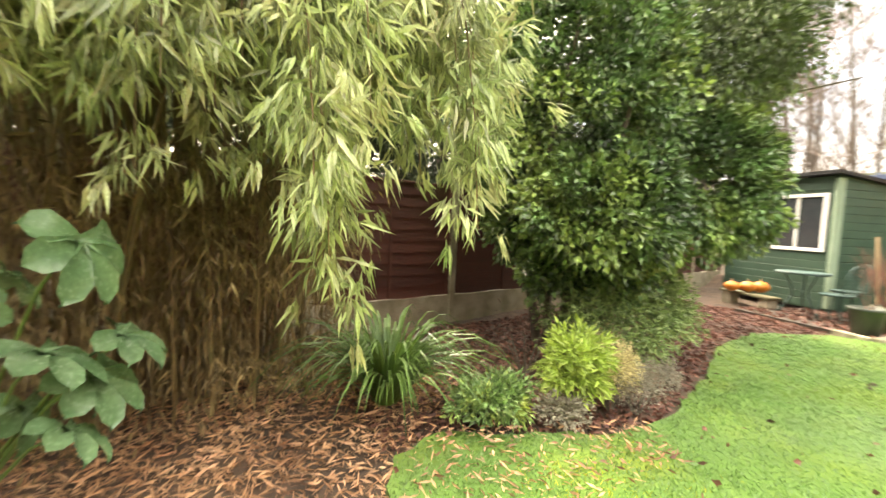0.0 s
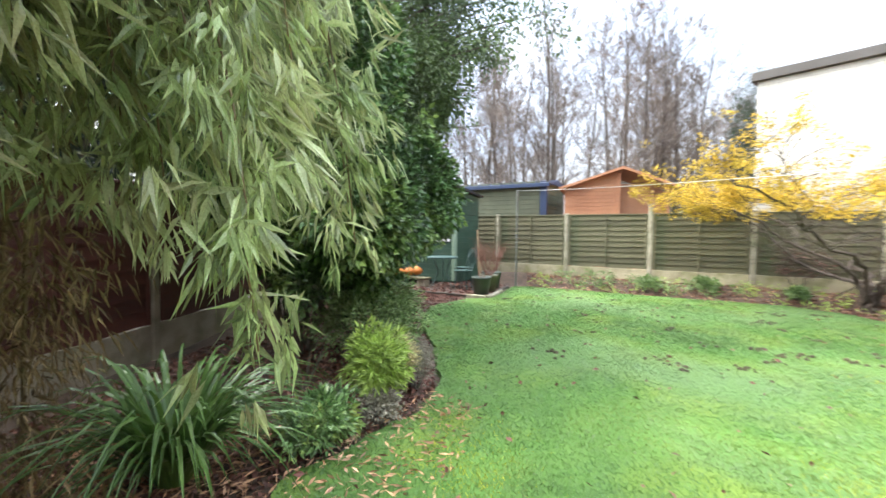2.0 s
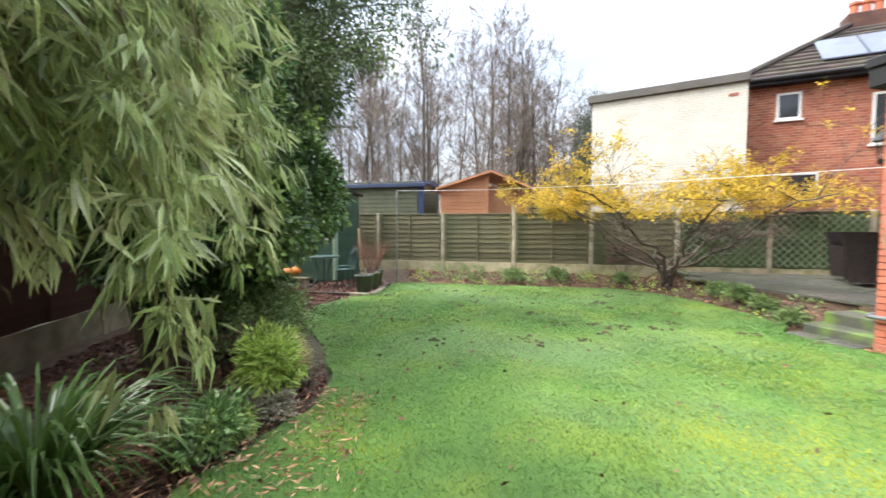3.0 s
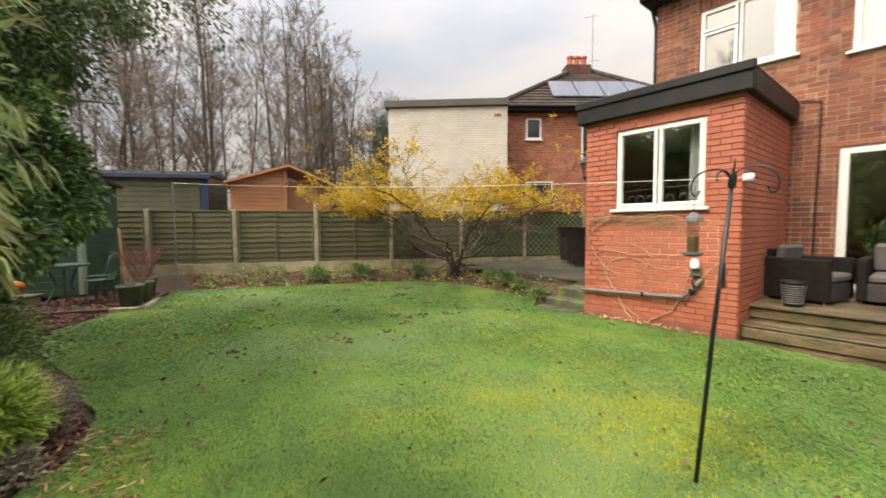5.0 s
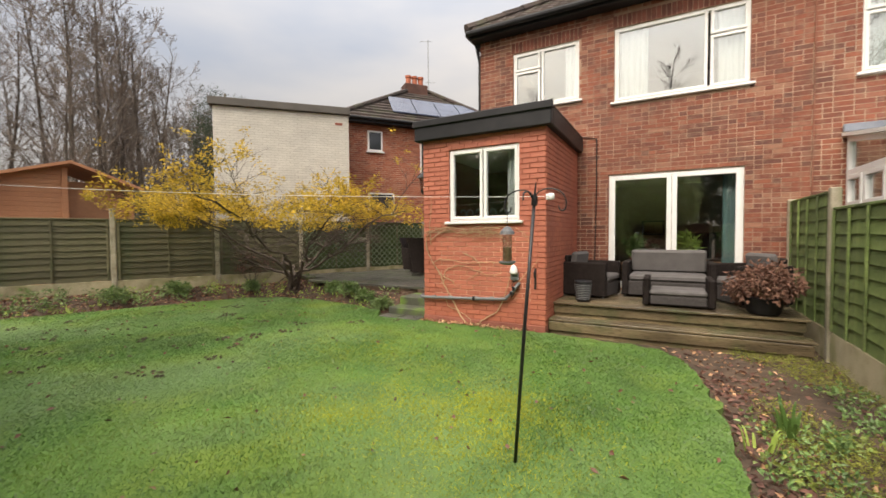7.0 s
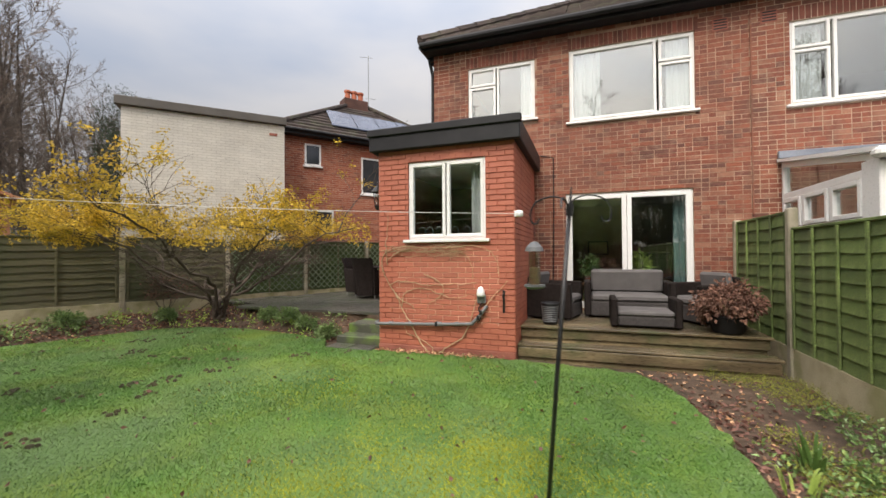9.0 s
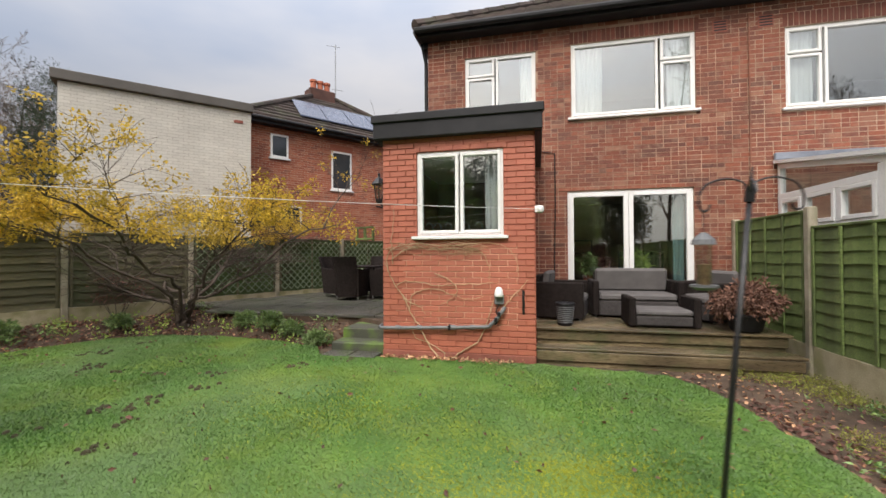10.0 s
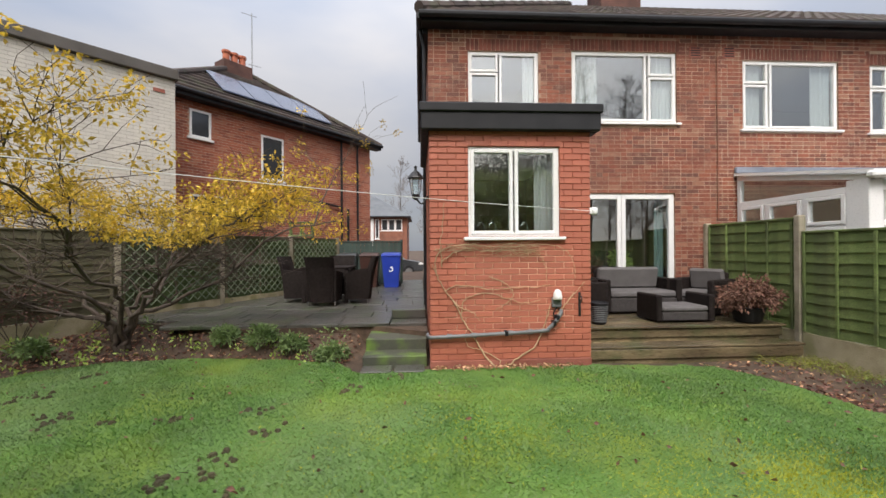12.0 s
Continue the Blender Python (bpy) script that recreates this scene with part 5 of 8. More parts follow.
def build_metal_shed():
    s = thing("metal_shed", "olive garden shed with a dark blue metal roof behind the fence", "shed", (13.75, -1.2, 0), turn=-26.6)
    W, D, e = 4.2, 2.0, 3.05
    # long front along local +y at x = 0, looks to -x; gable end at y = 0
    part("wall", Shape().box(0, 0, -0.06, D, W, e), M_OLIVE, s)
    z = 0.9
    while z < e - 0.05:
        part("board", Shape().box(-0.02, 0.22, z, 0, W, z + 0.15, 0.006), M_OLIVE, s)
        part("end_board", Shape().box(0.02, -0.02, z, D, 0.0, z + 0.15, 0.006), M_OLIVE, s)
        z += 0.16
    part("corner_trim", Shape().box(-0.04, -0.04, 0.5, 0.1, 0.2, e, 0.01), M_NAVY, s, "blue metal corner trim")
    part("gable", Shape().convex([(0, 0, e), (D, 0, e), (D / 2, 0, e + 0.14), (0, -0.02, e), (D, -0.02, e), (D / 2, -0.02, e + 0.14)], [[0, 1, 2], [3, 4, 5], [0, 1, 4, 3], [1, 2, 5, 4], [2, 0, 3, 5]]), M_OLIVE, s)
    r = Shape()
    for i in range(11):
        y = -0.12 + (W + 0.2) * i / 10
        r.tube([(-0.14, y, e + 0.03), (D / 2, y, e + 0.20)], 0.025, 5)
    part("roof_rib", r, M_NAVY, s, kind="stuff")
    part("roof", Shape().convex([(-0.15, -0.15, e - 0.02), (-0.15, W + 0.1, e - 0.02), (D / 2, W + 0.1, e + 0.17), (D / 2, -0.15, e + 0.17), (D + 0.15, -0.15, e - 0.02), (D + 0.15, W + 0.1, e - 0.02)],
                                [[0, 1, 2, 3], [3, 2, 5, 4], [0, 3, 4], [1, 5, 2], [0, 4, 5, 1]]), M_NAVY, s, "dark blue metal roof")
    part("fascia", Shape().box(-0.17, -0.15, e - 0.14, -0.1, W + 0.1, e + 0.0, 0.01), M_NAVY, s)


build_metal_shed()


def build_cedar_shed():
    s = frame_box("cedar_shed", "new orange-brown wooden shed with a shallow gable behind the fence", "shed", (12.6, -1.6, 0), (-0.27, -0.96), kind="")
    # gable front along local x, looks to local -y
    W, e, ap, xa = 2.95, 2.75, 3.27, 1.68
    def cut(t, a, b):
        if t <= e:
            return a, 1.5
        k = (t - e) / (ap - e)
        return a + k * xa, min(1.5, W - k * (W - xa))
    part("wall", Shape().convex([(0, 0.02, -0.05), (1.5, 0.02, -0.05), (1.5, 0.02, ap - 0.06), (0, 0.02, e), (0, 2.4, -0.05), (1.5, 2.4, -0.05), (1.5, 2.4, ap - 0.06), (0, 2.4, e)],
                                [[0, 1, 2, 3], [4, 5, 6, 7], [0, 1, 5, 4], [1, 2, 6, 5], [2, 3, 7, 6], [3, 0, 4, 7]]), M_ORANGE, s)
    boards(s, "board", 0.0, 1.5, 0.9, ap - 0.06, 0.02, -1, M_ORANGE, 0.115, cut)
    part("corner_post", Shape().box(1.5, -0.03, -0.05, 1.62, 0.1, ap - 0.1, 0.01), M_ORANGE, s)
    part("porch_wall", Shape().box(1.62, 0.25, -0.05, W, 0.33, e + 0.1, 0.01), M_BROWNWOOD, s, "brown boarded porch wall")
    part("porch_post", Shape().box(W - 0.1, 0.0, -0.05, W, 0.1, e + 0.05, 0.01), M_ORANGE, s)
    for a, b in (((-0.15, e - 0.06), (xa, ap)), ((xa, ap), (W + 0.2, e - 0.08))):
        vs = []
        for (x, z) in (a, b):
            for y in (-0.18, 2.5):
                vs += [(x, y, z), (x, y, z + 0.07)]
        part("roof_slope", Shape().convex(vs, [[0, 1, 3, 2], [4, 5, 7, 6], [0, 1, 5, 4], [2, 3, 7, 6], [0, 2, 6, 4], [1, 3, 7, 5]]), M_ORANGE, s)
    part("bargeboard", Shape().tube([(-0.15, -0.19, e - 0.03), (xa, -0.19, ap + 0.03), (W + 0.2, -0.19, e - 0.05)], 0.05, 4), M_ORANGE, s)


M_BROWNWOOD = material("brown_boards", [(0.38, 0.18, 0.095), (0.47, 0.235, 0.125)], 3, 0.7, 0.2, 50, 0.15)
build_cedar_shed()


# ---- trees ----
def bare_tree(seed, height, spread=0.33, levels=3, lean=0.0):
    """Trunk and crown meshes of a leafless tree."""
    rng = random.Random(seed)
    trunk, crown = Shape(), Shape()

    def limb(p, d, length, r, level):
        n = (7, 5, 4, 3)[level]
        pts, q, v = [Vector(p)], Vector(p), Vector(d).normalized()
        for i in range(n):
            wob = 0.035 if level == 0 else 0.12
            v = (v + Vector((rng.gauss(0, wob), rng.gauss(0, wob), rng.gauss(0.03, 0.06)))).normalized()
            q = q + v * (length / n)
            pts.append(q.copy())
        rad = [max(r * (1 - 0.85 * i / n), 0.009) for i in range(n + 1)]
        (trunk if level == 0 else crown).tube(pts, rad, (8, 5, 3, 3)[level], cap=False)
        if level >= levels:
            return
        count = (24, 7, 5)[level]
        for i in range(count):
            t = (0.22 + 0.78 * rng.random()) if level == 0 else (0.2 + 0.8 * rng.random())
            k = min(int(t * n), n - 1)
            base = pts[k].lerp(pts[k + 1], t * n - k)
            ax = (pts[k + 1] - pts[k]).normalized()
            a = rng.uniform(0, 2 * math.pi)
            o = ax.orthogonal().normalized()
            o.rotate(Matrix.Rotation(a, 3, ax))
            dirn = ax * rng.uniform(0.5, 0.9) + o * rng.uniform(0.5, 0.9) + Vector((0, 0, 0.25))
            ln = length * (spread if level == 0 else 0.5) * (1.15 - 0.7 * t) * rng.uniform(0.7, 1.2)
            limb(base, dirn, ln, max(rad[k] * 0.40, 0.009), level + 1)

    limb((0, 0, -0.1), (lean, 0, 1), height, height * 0.0092, 0)
    return trunk, crown


TREES, HEIGHTS = [], (14.5, 13, 16, 12, 15)
for i, (hgt, sp) in enumerate(zip(HEIGHTS, (0.24, 0.33, 0.22, 0.38, 0.28))):
    a, b = bare_tree(20 + i, hgt, sp)
    TREES.append((a.mesh("trunk", M_WOODBARK, True), b.mesh("crown", M_TWIG)))


def plant_trees():
    rng = random.Random(11)
    spots = []
    # the wood is lower towards the houses
    for i in range(78):
        deg = rng.uniform(-35, 22)
        d = rng.uniform(20, 40)
        tall = d * math.tan(radians(np.interp(deg, (-35, -29, -23, -12, 0), (9, 17, 25, 36, 42))))
        spots.append((-1 + d * math.cos(radians(deg)), 1 + d * math.sin(radians(deg)), tall))
    for i in range(26):
        spots.append((rng.uniform(-22, 22), rng.uniform(17, 34), 40))
    spots += [(-11.5, 13.5, 40), (-14, 15, 40), (-16.5, 14, 40), (-8.5, 17, 40), (-19, 18, 40)]
    spots += [(17.5, -9.5, 5.5), (20, -11, 7), (19, -13.5, 6), (24, -16, 7), (16, -4.5, 7.5), (5.0, -48, 40), (1.5, -52, 40)]
    for x, y, tall in spots:
        pick = rng.randrange(len(TREES))
        tm, cm = TREES[pick]
        t = thing("bare_tree", "tall leafless woodland tree with grey bark", "tree", (x, y, -0.06), group="woodland trees", turn=rng.uniform(0, 360))
        t.scale = [min(rng.uniform(0.75, 1.1), rng.uniform(0.8, 1.1) * tall / HEIGHTS[pick])] * 3
        part("trunk", tm, M_WOODBARK, t)
        part("crown", cm, M_TWIG, t)


plant_trees()


def clump_leaves(name, mat, spots, radius, per, length, width, rng, droop=0.5, out=None, flat=1.0):
    """Leaves in clumps round the given places, pointing outward and down."""
    c = np.repeat(spots, per, 0)
    off = rng.normal(size=(len(c), 3))
    off /= np.linalg.norm(off, axis=1, keepdims=True)
    rad = radius * rng.random((len(c), 1)) ** 0.5
    at = c + off * rad * np.array([1, 1, flat])
    d = off + rng.normal(0, 0.5, off.shape) + np.array([0, 0, -droop])
    if out is not None:
        d += np.repeat(out, per, 0)
    return leaf_mesh(name, mat, at, d, length * rng.uniform(0.6, 1.25, len(c)), width * rng.uniform(0.7, 1.2, len(c)), rng)


def shell(rng, n, centre, radii, inner=0.62, low=-0.9):
    """Places near the skin of an uneven ellipsoid, with gaps."""
    p = rng.normal(size=(n * 3, 3))
    p /= np.linalg.norm(p, axis=1, keepdims=True)
    p = p[p[:, 2] > low][:n]
    bump = 0.86 + 0.16 * np.sin(4.1 * p[:, 0] + 2.2 * p[:, 2]) * np.cos(3.7 * p[:, 1] - 2.9 * p[:, 2])
    r = rng.uniform(inner, 1.05, (len(p), 1)) * bump[:, None]
    return np.array(centre) + p * r * np.array(radii), p


def build_camellia():
    rng = np.random.default_rng(21)
    t = thing("camellia", "large glossy dark-leaved camellia shrub in the back bed", "shrub", (3.6, 3.1, 0))
    for i in range(7):
        a = i * 0.9
        tr = Shape().tube([(0.15 * math.cos(a), 0.15 * math.sin(a), -0.05), (0.3 * math.cos(a), 0.3 * math.sin(a), 0.7), (0.75 * math.cos(a), 0.7 * math.sin(a), 1.8), (0.9 * math.cos(a + 0.3), 0.9 * math.sin(a + 0.3), 3.2)], [0.05, 0.04, 0.03, 0.012], 7)
        part("stem", tr, M_BARK, t)
    p1, o1 = shell(rng, 1250, (0, 0, 2.6), (1.5, 1.4, 2.3), 0.5)
    p2, o2 = shell(rng, 480, (1.3, -0.9, 1.85), (1.05, 0.85, 1.0))
    p3, o3 = shell(rng, 320, (-0.35, -0.75, 1.45), (0.95, 0.75, 0.65))
    p4, o4 = shell(rng, 300, (0.25, -0.45, 0.95), (1.3, 0.7, 0.6), 0.4)
    p, o = np.concatenate([p1, p2, p3, p4]), np.concatenate([o1, o2, o3, o4])
    part("crown", clump_leaves("crown", M_CAMELLIA, p, 0.135, 32, 0.078, 0.056, rng, 0.25, o * 1.3), M_CAMELLIA, t)


def build_ivy_tree():
    rng = np.random.default_rng(22)
    t = thing("evergreen_tree", "tall evergreen tree with small leaves overhanging the lawn corner", "tree", (6.2, 3.2, 0))
    tr = Shape().tube([(0, 0, -0.1), (0.05, 0, 1.5), (-0.05, -0.1, 3.5), (0.1, -0.2, 6.0), (0.1, -0.2, 8.2)], [0.2, 0.17, 0.13, 0.08, 0.02], 10)
    br = random.Random(5)
    ends = []
    for i in range(34):
        z = br.uniform(2.0, 7.6)
        a = br.uniform(0, 6.28)
        l = br.uniform(0.9, 2.4) * (1.1 - 0.07 * z)
        e = (l * math.cos(a), l * math.sin(a) - 0.15, z + 0.25 * l)
        tr.tube([(0.05, -0.1, z), (e[0] * 0.5, e[1] * 0.5, z + 0.22 * l), e], [0.04, 0.025, 0.008], 5)
        ends.append(e)
    p1, o1 = shell(rng, 480, (0, -0.1, 4.9), (1.7, 1.7, 3.4))
    p2, o2 = shell(rng, 200, (-0.9, -0.9, 3.2), (1.0, 0.9, 1.2))
    # loose outer boughs that reach out over the lawn
    p3, o3 = [], []
    for i in range(16):
        e = Vector((br.uniform(-1.7, 0.7), br.uniform(-3.0, -1.5), br.uniform(3.6, 6.2)))
        b = Vector((0, -0.15, e.z - br.uniform(0.2, 0.8)))
        m = b.lerp(e, 0.55) + Vector((0, 0, 0.3))
        bough = [(1 - u) ** 2 * b + 2 * u * (1 - u) * m + u * u * e for u in (0, 0.2, 0.4, 0.6, 0.8, 1.0)]
        tr.tube(bough, [0.035, 0.028, 0.02, 0.014, 0.009, 0.004], 5)
        for k in range(11):
            u = 0.45 + 0.055 * k
            q = (1 - u) ** 2 * b + 2 * u * (1 - u) * m + u * u * e
            p3.append((q.x + br.gauss(0, 0.16), q.y + br.gauss(0, 0.16), q.z + br.gauss(-0.05, 0.12)))
            o3.append(((e - b).normalized().x, (e - b).normalized().y, -0.5))
    p, o = np.concatenate([p1, p2, np.array(p3)]), np.concatenate([o1, o2, np.array(o3)])
    part("trunk", tr, M_BARK, t)
    part("crown", clump_leaves("crown", M_EVERGREEN, p, 0.30, 60, 0.085, 0.034, rng, 0.9, o * 0.6), M_EVERGREEN, t)


M_EVERGREEN = material("evergreen_leaf", [(0.05, 0.085, 0.025), (0.09, 0.14, 0.04), (0.13, 0.18, 0.055)], 1.5, 0.45, 0, 200, 0.3, island=0.45, transl=0.2)
build_camellia()
build_ivy_tree()


def build_under_shrub():
    rng = np.random.default_rng(23)
    t = thing("low_evergreen", "low grey-green evergreen under the camellia", "shrub", (3.75, 2.3, 0))
    p, o = shell(rng, 210, (0, 0, 0.42), (1.35, 0.6, 0.45), 0.5, -0.6)
    part("leaves", clump_leaves("leaves", M_LOWLEAF, p, 0.14, 40, 0.05, 0.022, rng, 0.2, o * 0.7), M_LOWLEAF, t)
    st = Shape()
    for i in range(9):
        a = i * 0.7
        st.tube([(0.1 * math.cos(a), 0.06 * math.sin(a), -0.03), (0.7 * math.cos(a), 0.4 * math.sin(a), 0.45)], [0.012, 0.005], 5)
    part("stems", st, M_BARK, t)


build_under_shrub()


# ---- bamboo ----
M_DEADBAMBOO = material("dead_bamboo_leaf", [(0.15, 0.10, 0.05), (0.24, 0.19, 0.085)], 3, 0.8, 0, 80, 0.3, island=0.5)


def build_bamboo():
    rng = np.random.default_rng(31)
    r = random.Random(31)
    t = thing("bamboo", "tall arching bamboo clump with drooping yellow-green leaves", "bamboo", (0.2, 3.55, 0))
    # each cane arches over from the clump; its hanging end carries the leaves (ends in local metres)
    ends = [(0.24, -1.77, 0.96, 1.0), (0.93, -1.85, 1.26, 1.1), (0.16, -1.80, 1.25, 0.9), (0.98, -1.80, 1.45, 1.0), (1.15, -1.5, 1.55, 1.0), (0.35, -1.85, 1.65, 1.0)]
    for i in range(62):
        x = r.uniform(-1.75, 1.35)
        y = r.uniform(-1.75, -0.6)
        low = 1.6 + 0.35 * r.random() + 0.25 * max(0, -x - 0.3) + (y + 1.75) * 0.5
        ends.append((x, y, low, r.uniform(0.8, 1.1)))
    for i in range(46):
        x = r.uniform(-2.1, -0.25)
        y = r.uniform(-1.5, -0.8)
        ends.append((x, y, 1.62 + 0.4 * r.random() + (y + 1.5) * 0.3, r.uniform(0.9, 1.15)))
    for i in range(13):
        ends.append((r.uniform(-0.5, 1.0), r.uniform(-1.5, -0.85), r.uniform(1.35, 1.9), r.uniform(0.9, 1.1)))
    at, along = [], []
    for x, y, z, k in ends:
        bx, by = x * 0.45 + r.gauss(0, 0.25), r.gauss(0.1, 0.22)
        top = 2.5 + r.uniform(0.1, 1.0) + 0.3 * (z - 1.2)
        pts = []
        c0, c1, c2, c3 = Vector((bx, by, 0)), Vector((bx * 1.1, by, top * 1.15)), Vector((x * 0.95, y * 0.9, top * 1.2)), Vector((x, y, z))
        for s in range(17):
            u = s / 16
            pts.append((1 - u) ** 3 * c0 + 3 * u * (1 - u) ** 2 * c1 + 3 * u * u * (1 - u) * c2 + u ** 3 * c3)
        part("cane", Shape().tube(pts, [0.011 * (1 - 0.85 * s / 16) + 0.0015 for s in range(17)], 6), M_CULM, t)
        n = 900 if z > 1.5 else 1100
        u = 0.50 + 0.5 * rng.random(n) ** 0.85
        if z < 1.3:
            u = 0.58 + 0.42 * rng.random(n) ** 0.8
        P = np.array([tuple(p) for p in pts])
        idx = np.clip((u * 16).astype(int), 0, 15)
        f = (u * 16 - idx)[:, None]
        c = P[idx] * (1 - f) + P[idx + 1] * f
        tan = P[idx + 1] - P[idx]
        tan /= np.linalg.norm(tan, axis=1, keepdims=True)
        spread = (0.17 * k * (1.25 - 0.75 * (u - 0.5) / 0.5))[:, None]
        # leaves grow in splayed tufts
        tuft = np.arange(n) // 9 * 9
        c, tan, spread = c[tuft], tan[tuft], spread[tuft]
        off = rng.normal(0, 1, (n, 3))[tuft] * spread * np.array([1, 0.8, 0.8])
        at.append(c + off + rng.normal(0, 0.018, (n, 3)))
        along.append(tan * 0.35 + off / spread * 0.25 + np.array([0.08, -0.15, -0.62]) + rng.normal(0, 0.30, (n, 3))[tuft] + rng.normal(0, 0.40, (n, 3)))
    # upright canes without visible ends
    for i in range(52):
        x, y = r.uniform(-1.9, 0.85), r.gauss(0.1, 0.3)
        l = r.uniform(2.2, 3.6)
        lean = r.gauss(0, 0.2), r.gauss(-0.05, 0.12)
        part("cane", Shape().tube([(x, y, -0.05), (x + lean[0] * l * 0.4, y + lean[1] * l * 0.4, l * 0.5), (x + lean[0] * l, y + lean[1] * l * 1.4, l)], [0.012, 0.010, 0.004], 6), M_CULM, t)
    at, along = np.concatenate(at), np.concatenate(along)
    n = len(at)
    part("leaves", leaf_mesh("leaves", M_BAMBOO, at, along, rng.uniform(0.08, 0.165, n), rng.uniform(0.014, 0.024, n), rng, 0.15, 0.25, 0.35), M_BAMBOO, t, "narrow drooping bamboo leaves", kind="stuff")
    # dead leaves caught between the canes
    q = np.stack([rng.uniform(-1.9, 0.95, 380), rng.normal(-0.2, 0.30, 380), rng.uniform(0.05, 1.75, 380)], 1)
    part("dead_leaves", clump_leaves("dead_leaves", M_DEADBAMBOO, q, 0.24, 42, 0.11, 0.013, rng, 1.5), M_DEADBAMBOO, t, "dry brown leaves among the canes", kind="stuff")
    # upper mass behind
    p, o = shell(rng, 230, (-0.3, 0.6, 3.0), (2.1, 1.2, 1.4), 0.3, -0.85)
    part("upper_leaves", clump_leaves("upper_leaves", M_BAMBOO, p, 0.34, 56, 0.16, 0.022, rng, 1.6, o * 0.3), M_BAMBOO, t, "narrow drooping bamboo leaves", kind="stuff")


build_bamboo()


# ---- near plants ----
def build_fatsia():
    t = thing("fatsia", "fatsia with large glossy lobed leaves", "plant", (-0.68, 2.42, 0))
    r = random.Random(8)
    st = Shape()
    lv = []
    spots = [(0.36, -0.40, 1.17, 0.21), (0.26, -0.30, 0.78, 0.20), (0.46, -0.24, 0.80, 0.18), (0.38, -0.25, 0.66, 0.20), (0.18, -0.12, 0.55, 0.16), (0.48, -0.05, 0.74, 0.14),
             (0.05, -0.2, 0.95, 0.16), (-0.1, -0.1, 0.8, 0.16), (0.1, 0.1, 1.0, 0.16), (-0.2, 0.2, 0.9, 0.16), (0.3, 0.15, 0.5, 0.15), (0.32, -0.35, 0.52, 0.16)]
    for x, y, z, size in spots:
        part("leaf_stalk", Shape().tube([(x * 0.25, y * 0.25, z * 0.45), (x * 0.7, y * 0.7, z * 0.85), (x, y, z)], [0.008, 0.006, 0.004], 6), M_STRAP, t)
        s = Shape()
        lobes = 6
        yaw = math.atan2(y, x) + r.uniform(-0.4, 0.4)
        tilt = Matrix.Rotation(yaw, 3, "Z") @ Matrix.Rotation(radians(r.uniform(20, 70)), 3, "Y") @ Matrix.Rotation(radians(r.uniform(-30, 30)), 3, "X")
        c = Vector((x, y, z))
        for i in range(lobes):
            a = radians(-105 + 210 * i / (lobes - 1))
            ln = size * (1.15 - 0.35 * abs(i - 2.5) / 2.5)
            d, n2 = Vector((math.cos(a), math.sin(a), 0)), Vector((-math.sin(a), math.cos(a), 0))
            w = size * 0.27
            prof = [(0.0, 0.25, 0), (0.35, 0.55, 0.016), (0.65, 1.0, 0.008), (0.88, 0.75, -0.012), (1.0, 0.0, -0.03)]
            k = len(s.v)
            for u, wf, zz in prof:
                for sg in (-1, 0, 1):
                    q = d * ln * u + n2 * (w * wf * sg) + Vector((0, 0, zz + (0.018 if sg else 0.0)))
                    s.v.append(tuple(c + tilt @ q))
            for j in range(4):
                for g in (0, 1):
                    s.f.append([k + 3 * j + g, k + 3 * j + g + 1, k + 3 * j + g + 4, k + 3 * j + g + 3])
        part("leaf", s, M_FATSIA, t, smooth=True)
    st.tube([(0, 0, -0.05), (0.02, 0, 0.3), (0.05, -0.05, 0.55)], [0.02, 0.018, 0.012], 8)
    part("stem", st, M_STRAP, t)


build_fatsia()


def strap_clump(name, label, at, n, length, width, seed, mat, spread=1.0, category="plant"):
    """A fountain of long arching strap leaves."""
    r = random.Random(seed)
    t = thing(name, label, category, at)
    for i in range(n):
        s = Shape()
        a = r.uniform(0, 6.283)
        d, sd = Vector((math.cos(a), math.sin(a), 0)), Vector((-math.sin(a), math.cos(a), 0))
        l = length * r.uniform(0.55, 1.1)
        out = l * r.uniform(0.35, 0.85) * spread
        up = l * r.uniform(0.55, 0.85)
        k = len(s.v)
        w = width * r.uniform(0.7, 1.2)
        m = 6
        b = d * r.uniform(0, 0.09)
        for j in range(m + 1):
            u = j / m
            p = b + d * out * u + Vector((0, 0, up * (1.9 * u - 1.35 * u * u * (0.7 + 0.6 * spread * out / l))))
            p.z = max(p.z, 0.01)
            ww = w * (1 - u ** 2.2) * 0.5
            s.v += [tuple(p - sd * ww + Vector((0, 0, 0.004))), tuple(p), tuple(p + sd * ww + Vector((0, 0, 0.004)))]
        for j in range(m):
            for g in (0, 1):
                s.f.append([k + 3 * j + g, k + 3 * j + g + 1, k + 3 * j + g + 4, k + 3 * j + g + 3])
        part("leaf", s, mat, t)
    return t


strap_clump("strap_leaf_plant", "clump of long arching green strap leaves in the bed", (1.26, 2.70, 0), 290, 1.06, 0.030, 41, M_STRAP, 0.98)
strap_clump("strap_leaf_plant", "small clump of iris-like blades in the side bed", (-1.85, -2.3, 0), 14, 0.36, 0.03, 42, M_STRAP, 0.4)
strap_clump("strap_leaf_plant", "small clump of pale blades in the side bed", (-1.62, -1.9, 0), 9, 0.28, 0.025, 43, M_LIME, 0.4)


